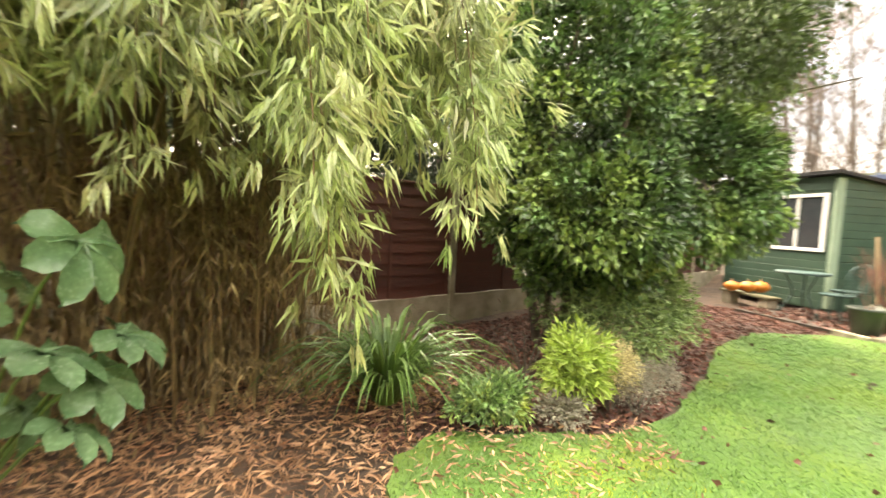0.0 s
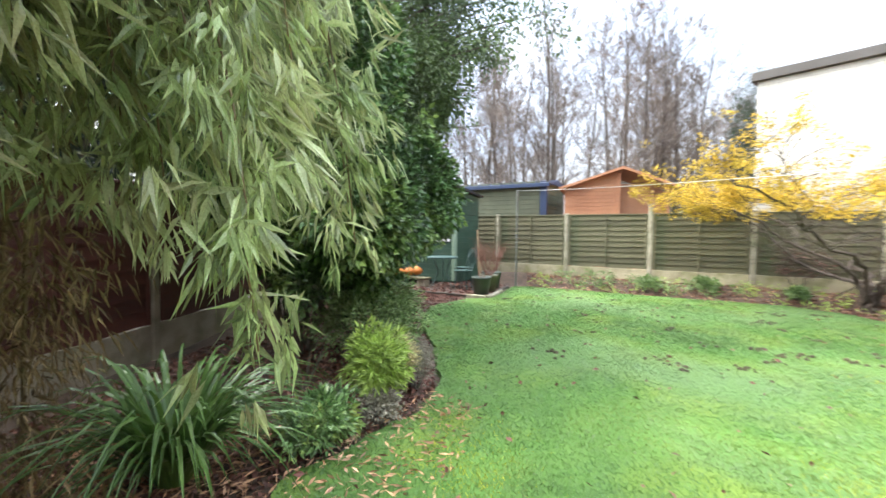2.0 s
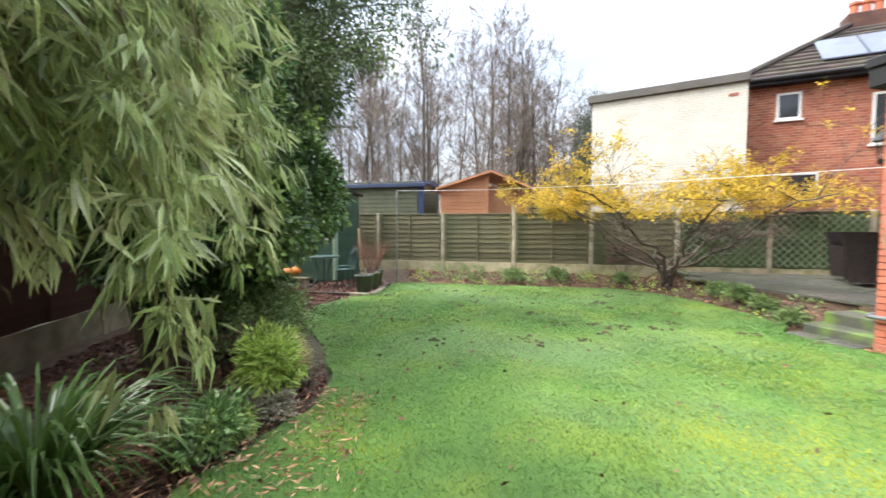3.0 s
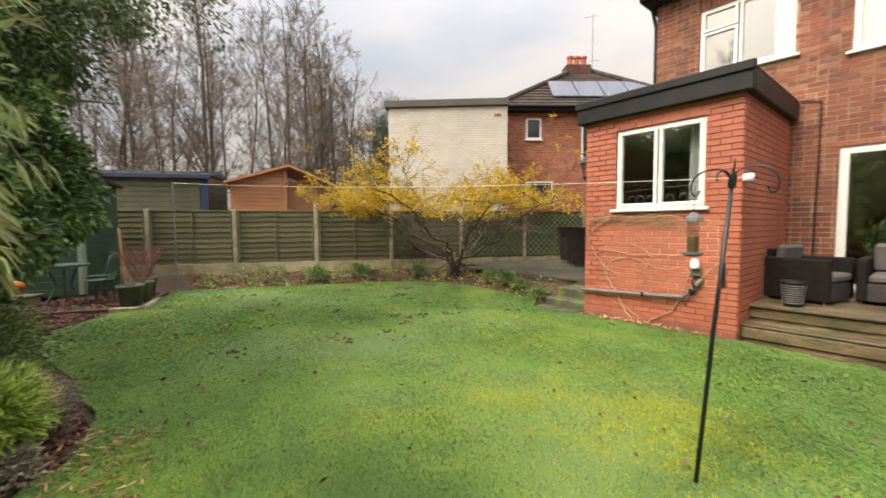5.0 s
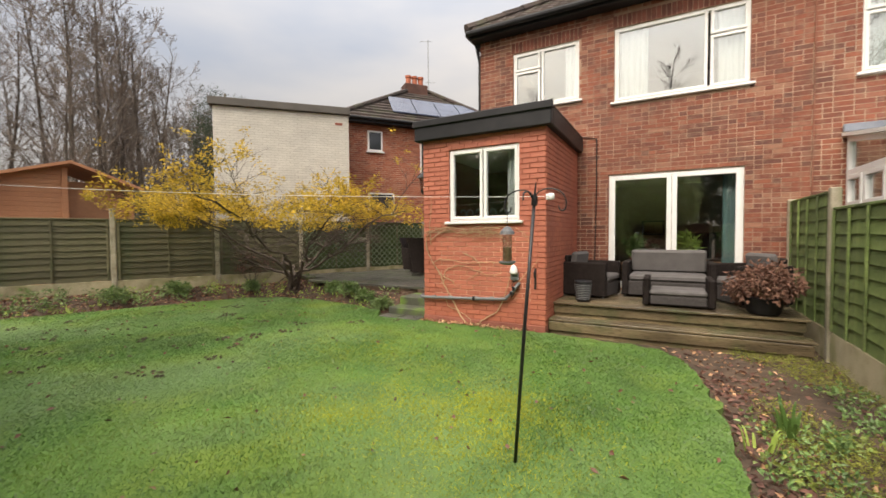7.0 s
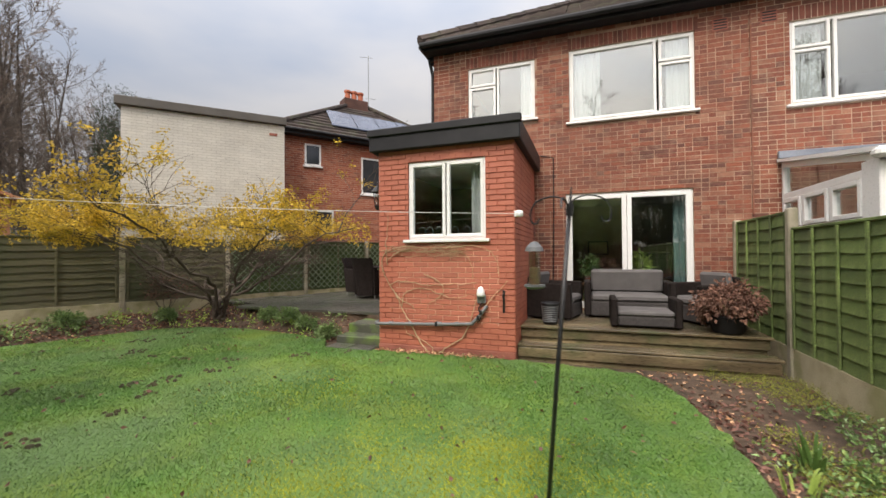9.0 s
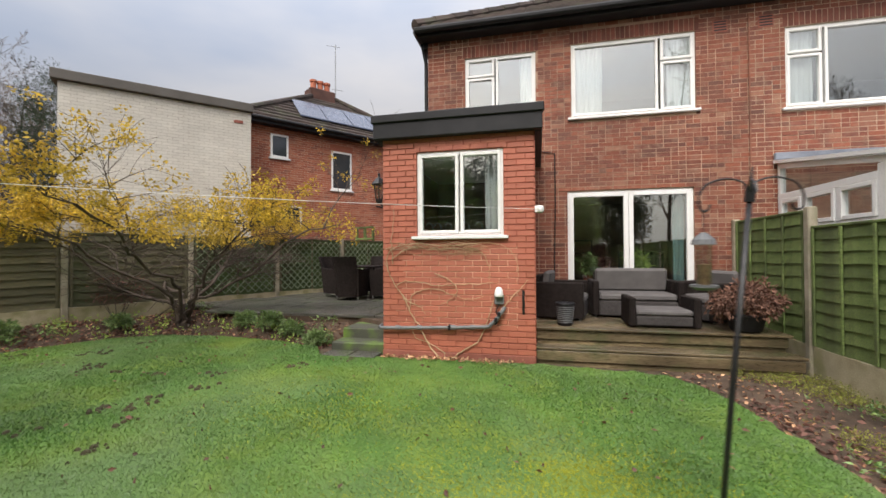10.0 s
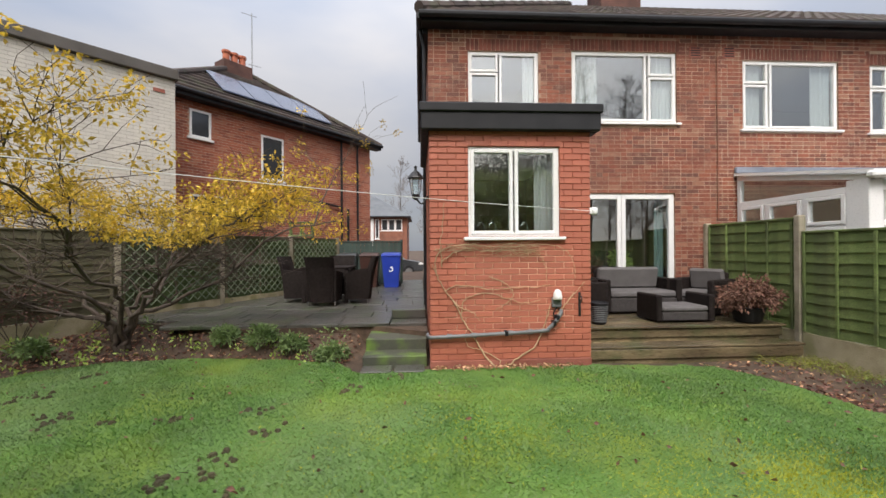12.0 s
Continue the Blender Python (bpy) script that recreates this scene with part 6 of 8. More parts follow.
def bush(name, label, at, radii, clumps, per, length, width, mat, seed, clump=0.09, droop=0.0, stem=M_BARK, zc=None, category="shrub", low=-0.6):
    rng = np.random.default_rng(seed)
    t = thing(name, label, category, at)
    zc = radii[2] if zc is None else zc
    p, o = shell(rng, clumps, (0, 0, zc), radii, 0.45, low)
    p[:, 2] = np.maximum(p[:, 2], 0.02)
    part("leaves", clump_leaves("leaves", mat, p, clump, per, length, width, rng, droop, o * 0.9), mat, t)
    st = Shape()
    for i in range(8):
        a = i * 0.785
        st.tube([(0.02 * math.cos(a), 0.02 * math.sin(a), -0.04), (radii[0] * 0.6 * math.cos(a), radii[1] * 0.6 * math.sin(a), zc)], [0.008, 0.004], 5)
    part("stems", st, stem, t)
    return t


bush("lime_shrub", "rounded bright lime-green shrub at the bed edge", (2.28, 1.88, 0.02), (0.26, 0.25, 0.29), 130, 15, 0.085, 0.026, M_LIME, 51, 0.05, zc=0.31)
bush("cream_heather", "cream and straw-coloured small shrub", (2.64, 1.80, 0), (0.19, 0.2, 0.26), 90, 40, 0.022, 0.008, M_CREAMLEAF, 52, 0.06, zc=0.27)
bush("grey_shrub", "dry grey-brown small shrub at the lawn edge", (2.75, 1.66, 0), (0.23, 0.18, 0.19), 80, 40, 0.022, 0.006, M_GREYLEAF, 53, 0.06, zc=0.15)
bush("grey_shrub", "dry grey-brown small shrub at the lawn edge", (3.2, 1.75, 0), (0.25, 0.2, 0.17), 80, 40, 0.022, 0.006, M_GREYLEAF, 54, 0.06, zc=0.14)
bush("low_shrub", "low mounded shrub of mixed green and yellow-green leaves", (1.72, 2.10, 0), (0.36, 0.25, 0.14), 130, 16, 0.055, 0.026, M_MIXLEAF, 55, 0.06, zc=0.14)
bush("low_shrub", "low mounded green-leaved shrub in the bed", (2.05, 1.80, 0), (0.2, 0.16, 0.1), 50, 22, 0.035, 0.016, M_GREYLEAF, 56, 0.06, zc=0.1)
bush("brown_shrub", "sparse shrub holding red-brown leaves by the fence", (8.0, -5.25, 0.2), (0.5, 0.5, 0.38), 60, 9, 0.06, 0.03, M_BROWNLEAF, 58, 0.14, zc=0.5)
bush("dead_shrub", "bare reddish twiggy shrub in the dark bed", (2.6, 2.6, 0), (0.3, 0.3, 0.3), 30, 6, 0.05, 0.006, M_BROWNLEAF, 57, 0.1, zc=0.3)


def scatter(name, label, poly, n, mat, seed, length, width, z=0.0, flat=0.25, kind="stuff", soil=True, keep=None):
    """Fallen leaves lying on the ground inside a polygon."""
    rng = np.random.default_rng(seed)
    xs, ys = [p[0] for p in poly], [p[1] for p in poly]
    x, y = rng.uniform(min(xs), max(xs), n * 3), rng.uniform(min(ys), max(ys), n * 3)
    ok = inside(poly, x, y)
    if keep is not None:
        ok &= keep(x, y, rng)
    x, y = x[ok][:n], y[ok][:n]
    m = len(x)
    zz = (rise(x, y) - 0.028 if soil else np.zeros(m)) + z + rng.uniform(0, 0.018, m)
    at = np.stack([x, y, zz], 1)
    a = rng.uniform(0, 2 * np.pi, m)
    d = np.stack([np.cos(a), np.sin(a), rng.normal(0.12, flat, m)], 1)
    me = leaf_mesh(name, mat, at, d, length * rng.uniform(0.5, 1.3, m), width * rng.uniform(0.6, 1.3, m), rng, 0.12, 0.1, 0.45)
    return tagged(new(name, me), label, "leaves", kind=kind)


BACKBED = [(-2.4, 4.2), (-2.4, 0.6), (-1.4, 0.6), (0.2, 1.1), (0.8, 1.8), (0.98, 2.12), (1.35, 2.2), (1.9, 1.8), (2.3, 1.58), (2.95, 1.5), (4.2, 1.75), (5.2, 2.0), (6.4, 2.0), (7.3, 1.4), (8.5, 1.6), (8.5, 4.2)]
scatter("leaf_litter", "pale tan dead bamboo leaves on the ground", [(-2.4, 3.6), (-2.4, 0.6), (-1.4, 0.6), (0.2, 1.1), (0.8, 1.75), (1.35, 2.3), (1.9, 2.4), (2.0, 3.6)], 13000, M_LITTER, 61, 0.09, 0.014)
scatter("leaf_litter", "dark red-brown fallen leaves in the bed", BACKBED[5:] + [(1.1, 4.2)], 21000, M_DARKLITTER, 62, 0.055, 0.03)
scatter("leaf_litter", "tan dead leaves along the lawn edge", [(0.2, 0.9), (0.8, 1.75), (1.3, 2.2), (1.9, 1.8), (2.6, 1.5), (2.2, 1.1), (1.2, 1.3), (0.5, 0.6)], 700, M_LITTER, 63, 0.07, 0.014, 0.045)
WESTBED = [(-2.65, 1.0), (-2.65, -4.5), (-1.0, -4.5), (-1.0, -4.3), (-1.3, -3.75), (-1.45, -3.0), (-1.52, -2.1), (-1.55, -0.5), (-1.6, 0.4)]
scatter("leaf_litter", "brown fallen leaves in the side bed", WESTBED, 1500, M_BROWNLEAF, 64, 0.06, 0.034, keep=lambda x, y, g: g.random(len(x)) < np.where(y > -3.6, np.clip(1.3 + 3.5 * (x + 1.68), 0.10, 1), 0.15))
scatter("leaf_litter", "few tan fallen leaves in the side bed", WESTBED, 350, M_LITTER, 68, 0.05, 0.028, keep=lambda x, y, g: g.random(len(x)) < np.clip(1.2 + 2.4 * (x + 1.75), 0.08, 1))
EASTBED = [(9.4, -0.1), (8.0, -3.0), (7.3, -4.6), (6.7, -5.0), (5.6, -5.15), (4.5, -5.0), (3.6, -4.75), (3.35, -5.4), (5.1, -5.4), (6.4, -5.8), (7.4, -6.4), (8.0, -5.4), (10.6, -0.2)]
scatter("leaf_litter", "brown fallen leaves in the fence bed", EASTBED, 6500, M_DARKLITTER, 65, 0.06, 0.032)
scatter("leaf_litter", "tan fallen leaves in the fence bed", EASTBED, 2400, M_LITTER, 69, 0.055, 0.028)
scatter("leaf_litter", "scattered dark leaves lying on the lawn", LAWN, 420, M_DARKLITTER, 66, 0.05, 0.03, 0.03, soil=False)
M_MOUND = material("worm_cast", [(0.05, 0.042, 0.02), (0.085, 0.07, 0.033)], 9, 0.95, 0.8, 90, 0.3)


def ground_cover(name, label, poly, n, mat, seed, size, keep=None, per=16, leaf=(0.05, 0.03), tall=0.07):
    rng = np.random.default_rng(seed)
    xs, ys = [p[0] for p in poly], [p[1] for p in poly]
    x, y = rng.uniform(min(xs), max(xs), n * 6), rng.uniform(min(ys), max(ys), n * 6)
    ok = inside(poly, x, y)
    if keep is not None:
        ok &= keep(x, y, rng)
    x, y = x[ok][:n], y[ok][:n]
    p = np.stack([x, y, rise(x, y) + tall * rng.uniform(0.2, 1, len(x))], 1)
    me = clump_leaves(name, mat, p, size, per, leaf[0], leaf[1], rng, -0.5, flat=0.6)
    tagged(new(name, me), label, "plants", kind="stuff")


M_BEDMOSS = material("bed_moss", [(0.16, 0.18, 0.03), (0.25, 0.26, 0.045)], 5, 0.8, 0, 100, 0.25, island=0.4)
patchy = lambda x, y, g: (np.sin(2.3 * x + 1.1 * y) + np.sin(1.7 * y - 0.8 * x)) > 0.1
ground_cover("ground_cover", "low green and yellow-green plants along the fence", EASTBED, 150, M_LOWLEAF, 71, 0.12, patchy, 18, (0.07, 0.035), 0.12)
ground_cover("ground_cover", "low yellow-green ivy along the fence", EASTBED, 130, M_LIME, 72, 0.10, lambda x, y, g: ~patchy(x, y, g), 10, (0.06, 0.035), 0.07)
ground_cover("ground_cover", "low green weeds in the side bed", WESTBED, 230, M_MIXLEAF, 73, 0.08, lambda x, y, g: (np.sin(4.3 * x + 2.1 * y) + np.sin(3.7 * y - 1.8 * x) > -0.2) & (x < -1.62) & (y > -3.5), 10, (0.045, 0.026), 0.05)

ground_cover("ground_cover", "yellow-green moss in the side bed", WESTBED, 620, M_BEDMOSS, 75, 0.10, lambda x, y, g: (x < -1.75) & (np.sin(3.1 * x + 2.3 * y) > -0.2), 20, (0.02, 0.010), 0.02)
for x, y, r_, sd in ((4.3, -5.15, 0.2, 81), (4.75, -5.2, 0.25, 82), (5.3, -5.3, 0.18, 83), (3.75, -5.0, 0.18, 84), (8.6, -2.6, 0.3, 85), (7.5, -4.9, 0.2, 86), (8.2, -3.6, 0.25, 87)):
    bush("bed_plant", "leafy green perennial in the bed", (x, y, float(rise(np.array(x), np.array(y)))), (r_, r_, r_ * 0.6), 40, 18, 0.06, 0.03, M_LOWLEAF, sd, 0.07, zc=r_ * 0.55, category="plant")


# ---- yellow-flowering tree ----
M_DARKBARK = material("dark_bark", [(0.055, 0.04, 0.03), (0.10, 0.075, 0.055)], 5, 0.9, 0.5, 50, 0.3)


def build_yellow_tree():
    t = thing("yellow_tree", "low spreading shrub-tree with bare limbs and yellow blossom", "tree", (6.9, -5.63, 0.12))
    r = random.Random(91)
    wood, tips = Shape(), []

    def twig(p, d, l, rad, lev):
        n = 4
        pts, q, v = [Vector(p)], Vector(p), Vector(d).normalized()
        for i in range(n):
            v = v + Vector((r.gauss(0, 0.2), r.gauss(0, 0.2), r.gauss(0.02, 0.12)))
            v.z += (0.10 - v.z) * (0.35 if lev < 3 else 0.1)
            v.normalize()
            q = q + v * l / n
            pts.append(q.copy())
        wood.tube(pts, [max(rad * (1 - 0.75 * i / n), 0.0025) for i in range(n + 1)], 5 if lev == 1 else 3, cap=False)
        if lev >= 2:
            tips.extend(pts[2:])
        if lev < 3:
            for i in range((0, 6, 4)[lev]):
                k = r.randrange(1, n)
                ax = (pts[k + 1] - pts[k]).normalized()
                o = ax.orthogonal().normalized()
                o.rotate(Matrix.Rotation(r.uniform(0, 6.28), 3, ax))
                twig(pts[k].lerp(pts[k + 1], r.random()), ax * 0.7 + o * 0.7 + Vector((0, 0, 0.1)), l * r.uniform(0.45, 0.75), rad * 0.5, lev + 1)

    # crooked stems lean out low, then run level
    for i in range(9):
        a = i * 0.698 + r.uniform(-0.2, 0.2)
        b, far, lift = a + r.uniform(-0.5, 0.5), r.uniform(2.1, 3.2), r.uniform(0.75, 1.2)
        ctrl = [(0.07 * math.cos(a), 0.07 * math.sin(a), -0.1), (0.14 * math.cos(a), 0.14 * math.sin(a), 0.3), (0.5 * math.cos(a), 0.5 * math.sin(a), 0.62 * lift),
                (far * 0.42 * math.cos(b), far * 0.42 * math.sin(b), 1.05 * lift), (far * 0.7 * math.cos(b + 0.1), far * 0.7 * math.sin(b + 0.1), 1.65), (far * math.cos(b), far * math.sin(b), 1.75 + r.uniform(0, 0.4))]
        pts = [p + Vector((r.gauss(0, 0.025), r.gauss(0, 0.025), r.gauss(0, 0.025))) for p in arc(ctrl, 4)]
        m = len(pts)
        wood.tube(pts, [0.042 * (1 - 0.82 * j / m) for j in range(m)], 7, cap=False)
        for j in range(11):
            k = r.randrange(m // 2 - 2, m - 1)
            d = (pts[k + 1] - pts[k]).normalized() * 0.6 + Vector((r.gauss(0, 0.6), r.gauss(0, 0.6), r.uniform(0.1, 0.6)))
            twig(pts[k], d, r.uniform(0.6, 1.15), 0.012, 1)
        if i % 3 != 1:
            # upright shoots
            k = r.randrange(m // 2, m - 2)
            twig(pts[k], (r.gauss(0, 0.25), r.gauss(0, 0.25), 1.3), r.uniform(1.1, 1.8), 0.016, 1)
    # dead tangle round the stems
    for i in range(26):
        a, z = r.uniform(0, 6.28), r.uniform(0.35, 1.35)
        p = Vector((0.7 * math.cos(a) * z, 0.7 * math.sin(a) * z, z))
        wood.tube([p, p + Vector((r.gauss(0, 0.25), r.gauss(0, 0.25), r.gauss(0, 0.12))), p + Vector((r.gauss(0, 0.5), r.gauss(0, 0.5), r.gauss(0, 0.25)))], [0.008, 0.006, 0.003], 4, cap=False)
    part("trunk", wood, M_DARKBARK, t, "dark brown spreading limbs")
    rng = np.random.default_rng(92)
    p = np.array([tuple(q) for q in tips])
    p = p[p[:, 2] > 1.62 + 0.18 * np.sin(2.2 * p[:, 0] + p[:, 1])]
    p = p[rng.random(len(p)) < np.clip(1.3 - 0.42 * p[:, 2], 0.24, 0.46) * (p[:, 2] < 3.9)]
    part("blossom", clump_leaves("blossom", M_YELLOW, p, 0.09, 15, 0.056, 0.030, rng, 0.1), M_YELLOW, t, "sprays of yellow blossom")


build_yellow_tree()


def build_dark_conifer():
    rng = np.random.default_rng(95)
    t = thing("dark_conifer", "rounded dark conifer behind the white building", "tree", (16.4, -10.2, 0))
    part("trunk", Shape().tube([(0, 0, -0.1), (0, 0, 3), (0, 0, 7.8)], [0.25, 0.2, 0.05], 8), M_BARK, t)
    p, o = shell(rng, 500, (0, 0, 5.3), (1.6, 1.6, 3.0), 0.6)
    part("crown", clump_leaves("crown", M_CONIFER, p, 0.3, 40, 0.11, 0.02, rng, -0.4, o), M_CONIFER, t)
    h = thing("clipped_shrub", "rounded green shrub behind the fence", "shrub", (12.3, -5.0, 0))
    p, o = shell(rng, 120, (0, 0, 1.2), (0.8, 0.8, 1.1), 0.6)
    part("leaves", clump_leaves("leaves", M_LOWLEAF, p, 0.2, 40, 0.05, 0.025, rng, -0.2, o), M_LOWLEAF, h)


M_CONIFER = material("conifer_leaf", [(0.025, 0.045, 0.022), (0.05, 0.075, 0.035)], 2, 0.7, 0, 100, 0.3, island=0.4)
build_dark_conifer()


def brush():
    """Brown undergrowth at the foot of the wood."""
    rng = np.random.default_rng(97)
    n = 900
    a = np.radians(rng.uniform(-36, 24, n))
    d = rng.uniform(20, 34, n)
    p = np.stack([-1 + d * np.cos(a), 1 + d * np.sin(a), rng.uniform(0.0, 3.4, n) * rng.random(n)], 1)
    me = clump_leaves("undergrowth", M_BRUSH, p, 0.9, 44, 0.55, 0.02, rng, -0.7)
    tagged(new("undergrowth", me), "tangled brown undergrowth at the foot of the wood", "undergrowth", kind="stuff")


M_BRUSH = material("undergrowth_twig", [(0.16, 0.12, 0.09), (0.24, 0.19, 0.14)], 2, 0.9, 0, 60, 0.25, island=0.4)
brush()


def build_hedge():
    rng = np.random.default_rng(99)
    for i, x in enumerate((-3.2, -0.6, 2.0, 4.8, 7.6)):
        t = thing("hedge_tree", "dense dark evergreen behind the back fence", "tree", (x, 6.6 + 0.3 * (i % 2), 0), group="evergreens behind the back fence")
        part("trunk", Shape().tube([(0, 0, -0.1), (0, 0, 2), (0.1, 0, 4.6)], [0.16, 0.12, 0.03], 8), M_BARK, t)
        p, o = shell(rng, 330, (0, 0, 2.9), (1.75, 1.3, 2.9), 0.4)
        part("crown", clump_leaves("crown", M_HEDGE, p, 0.36, 34, 0.15, 0.07, rng, 0.2, o), M_HEDGE, t)


M_HEDGE = material("hedge_leaf", [(0.025, 0.045, 0.018), (0.05, 0.08, 0.03)], 2, 0.5, 0, 100, 0.3, island=0.45)
build_hedge()


def build_worm_casts():
    """Small dark heaps of soil on the lawn."""
    rng = np.random.default_rng(55)
    s = Shape()
    n = 0
    while n < 46:
        x, y = rng.uniform(2.2, 8.5), rng.uniform(-4.6, 1.2)
        if n < 12:
            # worn spots with several heaps
            a, b = ((3.95, -2.42), (3.7, -2.87), (4.16, -2.07), (3.26, -3.73), (5.69, -3.13), (6.49, -3.81))[n // 2]
            x, y = a + rng.normal(0, 0.05), b + rng.normal(0, 0.05)
        elif not inside(LAWN, np.array([x]), np.array([y]))[0] or rng.random() > 0.25 + 0.1 * x:
            continue
        n += 1
        for i in range(rng.integers(3, 8)):
            r = rng.uniform(0.012, 0.036)
            cx, cy = x + rng.normal(0, 0.06), y + rng.normal(0, 0.06)
            k, m = len(s.v), 7
            for rr, z in ((1.0, 0.012), (0.6, 0.022 + 0.3 * r), (0.15, 0.024 + 0.4 * r)):
                for j in range(m):
                    a = 6.283 * j / m
                    q = r * rr * rng.uniform(0.75, 1.2)
                    s.v.append((cx + q * math.cos(a), cy + q * math.sin(a), z))
            for i2 in range(2):
                for j in range(m):
                    s.f.append([k + i2 * m + j, k + i2 * m + (j + 1) % m, k + (i2 + 1) * m + (j + 1) % m, k + (i2 + 1) * m + j])
            s.f.append([k + 2 * m + j for j in range(m)])
    solo("worm_casts", s, M_MOUND, "small dark worm casts dotted over the lawn", "soil", kind="stuff")


build_worm_casts()


# ---- things on the kitchen wall ----
def build_waste_pipe():
    p = thing("waste_pipe", "grey plastic waste pipe fixed along the red wall", "pipe")
    y = EY + 0.06
    part("pipe", Shape().tube(arc([(2.46, y - 0.1, 0.42), (2.45, y, 0.41), (2.38, y, 0.40), (1.7, y, 0.425), (1.05, y, 0.455), (0.98, y, 0.475)], 4), 0.024, 10), M_GREY, p, smooth=True)
    part("pipe", Shape().tube(arc([(0.98, y, 0.475), (0.90, y, 0.55), (0.82, y, 0.66), (0.80, y - 0.05, 0.70)], 4), 0.024, 10), M_GREY, p, smooth=True)
    for x, z in ((2.2, 0.408), (1.9, 0.418), (1.45, 0.437), (1.2, 0.448)):
        part("collar", Shape().tube([(x - 0.03, y, z), (x + 0.03, y, z + 0.002)], 0.031, 10), M_GREY, p)
    for x, z in ((1.5, 0.435), (0.9, 0.55), (0.86, 0.62)):
        part("clip", Shape().box(x - 0.02, EY + 0.003, z - 0.03, x + 0.02, y + 0.03, z + 0.03, 0.006), M_BLACK, p)
    s = thing("outdoor_socket", "white and grey outdoor light fitting on the red wall", "light fitting")
    part("backplate", Shape().box(0.80, EY + 0.004, 0.74, 0.92, EY + 0.05, 0.86, 0.01), M_GREY, s)
    part("cover", Shape().lathe([(0.055, 0), (0.058, 0.02), (0.05, 0.08), (0.03, 0.12), (0.0, 0.13)], (0.86, EY + 0.07, 0.84), 14), M_WHITE, s, smooth=True)
    part("cable", Shape().tube(arc([(0.86, EY + 0.03, 0.74), (0.90, EY + 0.03, 0.66), (0.87, EY + 0.03, 0.55), (0.92, EY + 0.03, 0.48)], 4), 0.008, 6), M_BLACK, s)
    h = thing("wall_hook", "small black iron hook on the red wall", "hook")
    part("plate", Shape().box(0.545, EY + 0.004, 0.62, 0.575, EY + 0.014, 0.92, 0.003), M_METAL, h)
    part("arm", Shape().tube(arc([(0.56, EY + 0.012, 0.86), (0.56, EY + 0.06, 0.88), (0.56, EY + 0.08, 0.84), (0.56, EY + 0.06, 0.80)], 3), 0.007, 6), M_METAL, h)


build_waste_pipe()


def build_vine():
    v = thing("climber", "dry leafless climbing stems on the red wall", "climber")
    y = EY + 0.02
    runs = [[(1.62, -0.02), (1.75, 0.15), (1.93, 0.45), (2.05, 0.65), (2.18, 0.88), (2.32, 1.1), (2.40, 1.28)],
            [(1.5, -0.02), (1.62, 0.12), (1.80, 0.22), (1.97, 0.28), (2.0, 0.4)],
            [(1.55, -0.02), (1.35, 0.12), (1.15, 0.25), (1.05, 0.42), (0.98, 0.62), (0.93, 0.8)],
            [(2.25, 0.95), (2.1, 1.02), (1.85, 1.0), (1.6, 0.97), (1.35, 0.99), (1.1, 1.0), (0.95, 1.02)],
            [(2.05, 0.65), (2.02, 0.82), (1.9, 0.9), (1.7, 0.92), (1.45, 0.85), (1.25, 0.8), (1.05, 0.84)],
            [(2.15, 0.85), (2.05, 0.75), (1.9, 0.68), (1.83, 0.6)],
            [(2.35, 1.15), (2.36, 1.35), (2.25, 1.47), (2.0, 1.53), (1.7, 1.5), (1.4, 1.5), (1.1, 1.52), (0.85, 1.5), (0.72, 1.42), (0.64, 1.3), (0.62, 1.1)],
            [(2.3, 1.3), (2.15, 1.42), (1.95, 1.48), (1.75, 1.44), (1.5, 1.46), (1.25, 1.45), (1.08, 1.4), (1.0, 1.25), (0.98, 1.05)],
            [(0.85, 0.65), (0.75, 0.78), (0.62, 0.92), (0.5, 1.05)],
            [(1.7, 1.12), (1.5, 1.04), (1.4, 0.9), (1.5, 0.78), (1.62, 0.72)],
            [(2.28, 1.25), (2.3, 1.5), (2.27, 1.8), (2.26, 2.05)]]
    r = random.Random(3)
    for k, run in enumerate(runs):
        pts = arc([(x, y + r.uniform(-0.006, 0.015), z) for x, z in run], 5)
        n = len(pts)
        b = 0.011 if k in (0, 2) else 0.0072
        part("stem", Shape().tube([p + Vector((r.gauss(0, 0.006), 0, r.gauss(0, 0.006))) for p in pts], [b * (1 - 0.6 * i / n) for i in range(n)], 6), M_VINE, v)
    tw = Shape()
    for i in range(90):
        x = r.uniform(1.1, 2.3)
        z = 1.47 + r.gauss(0, 0.035)
        tw.tube([(x, y, z), (x + r.uniform(-0.15, 0.15), y + r.uniform(0, 0.05), z + r.uniform(-0.05, 0.06)), (x + r.uniform(-0.25, 0.25), y + r.uniform(0, 0.04), z + r.uniform(-0.09, 0.08))], [0.003, 0.0025, 0.0015], 4)
    part("twigs", tw, M_VINE, v, "tangle of thin dry twigs", kind="stuff")


build_vine()
scatter("leaf_litter", "brown leaves at the foot of the red wall", [(0.5, -4.41), (2.4, -4.41), (2.4, -4.25), (0.8, -4.25)], 260, M_LITTER, 67, 0.05, 0.028, 0.03, soil=False)


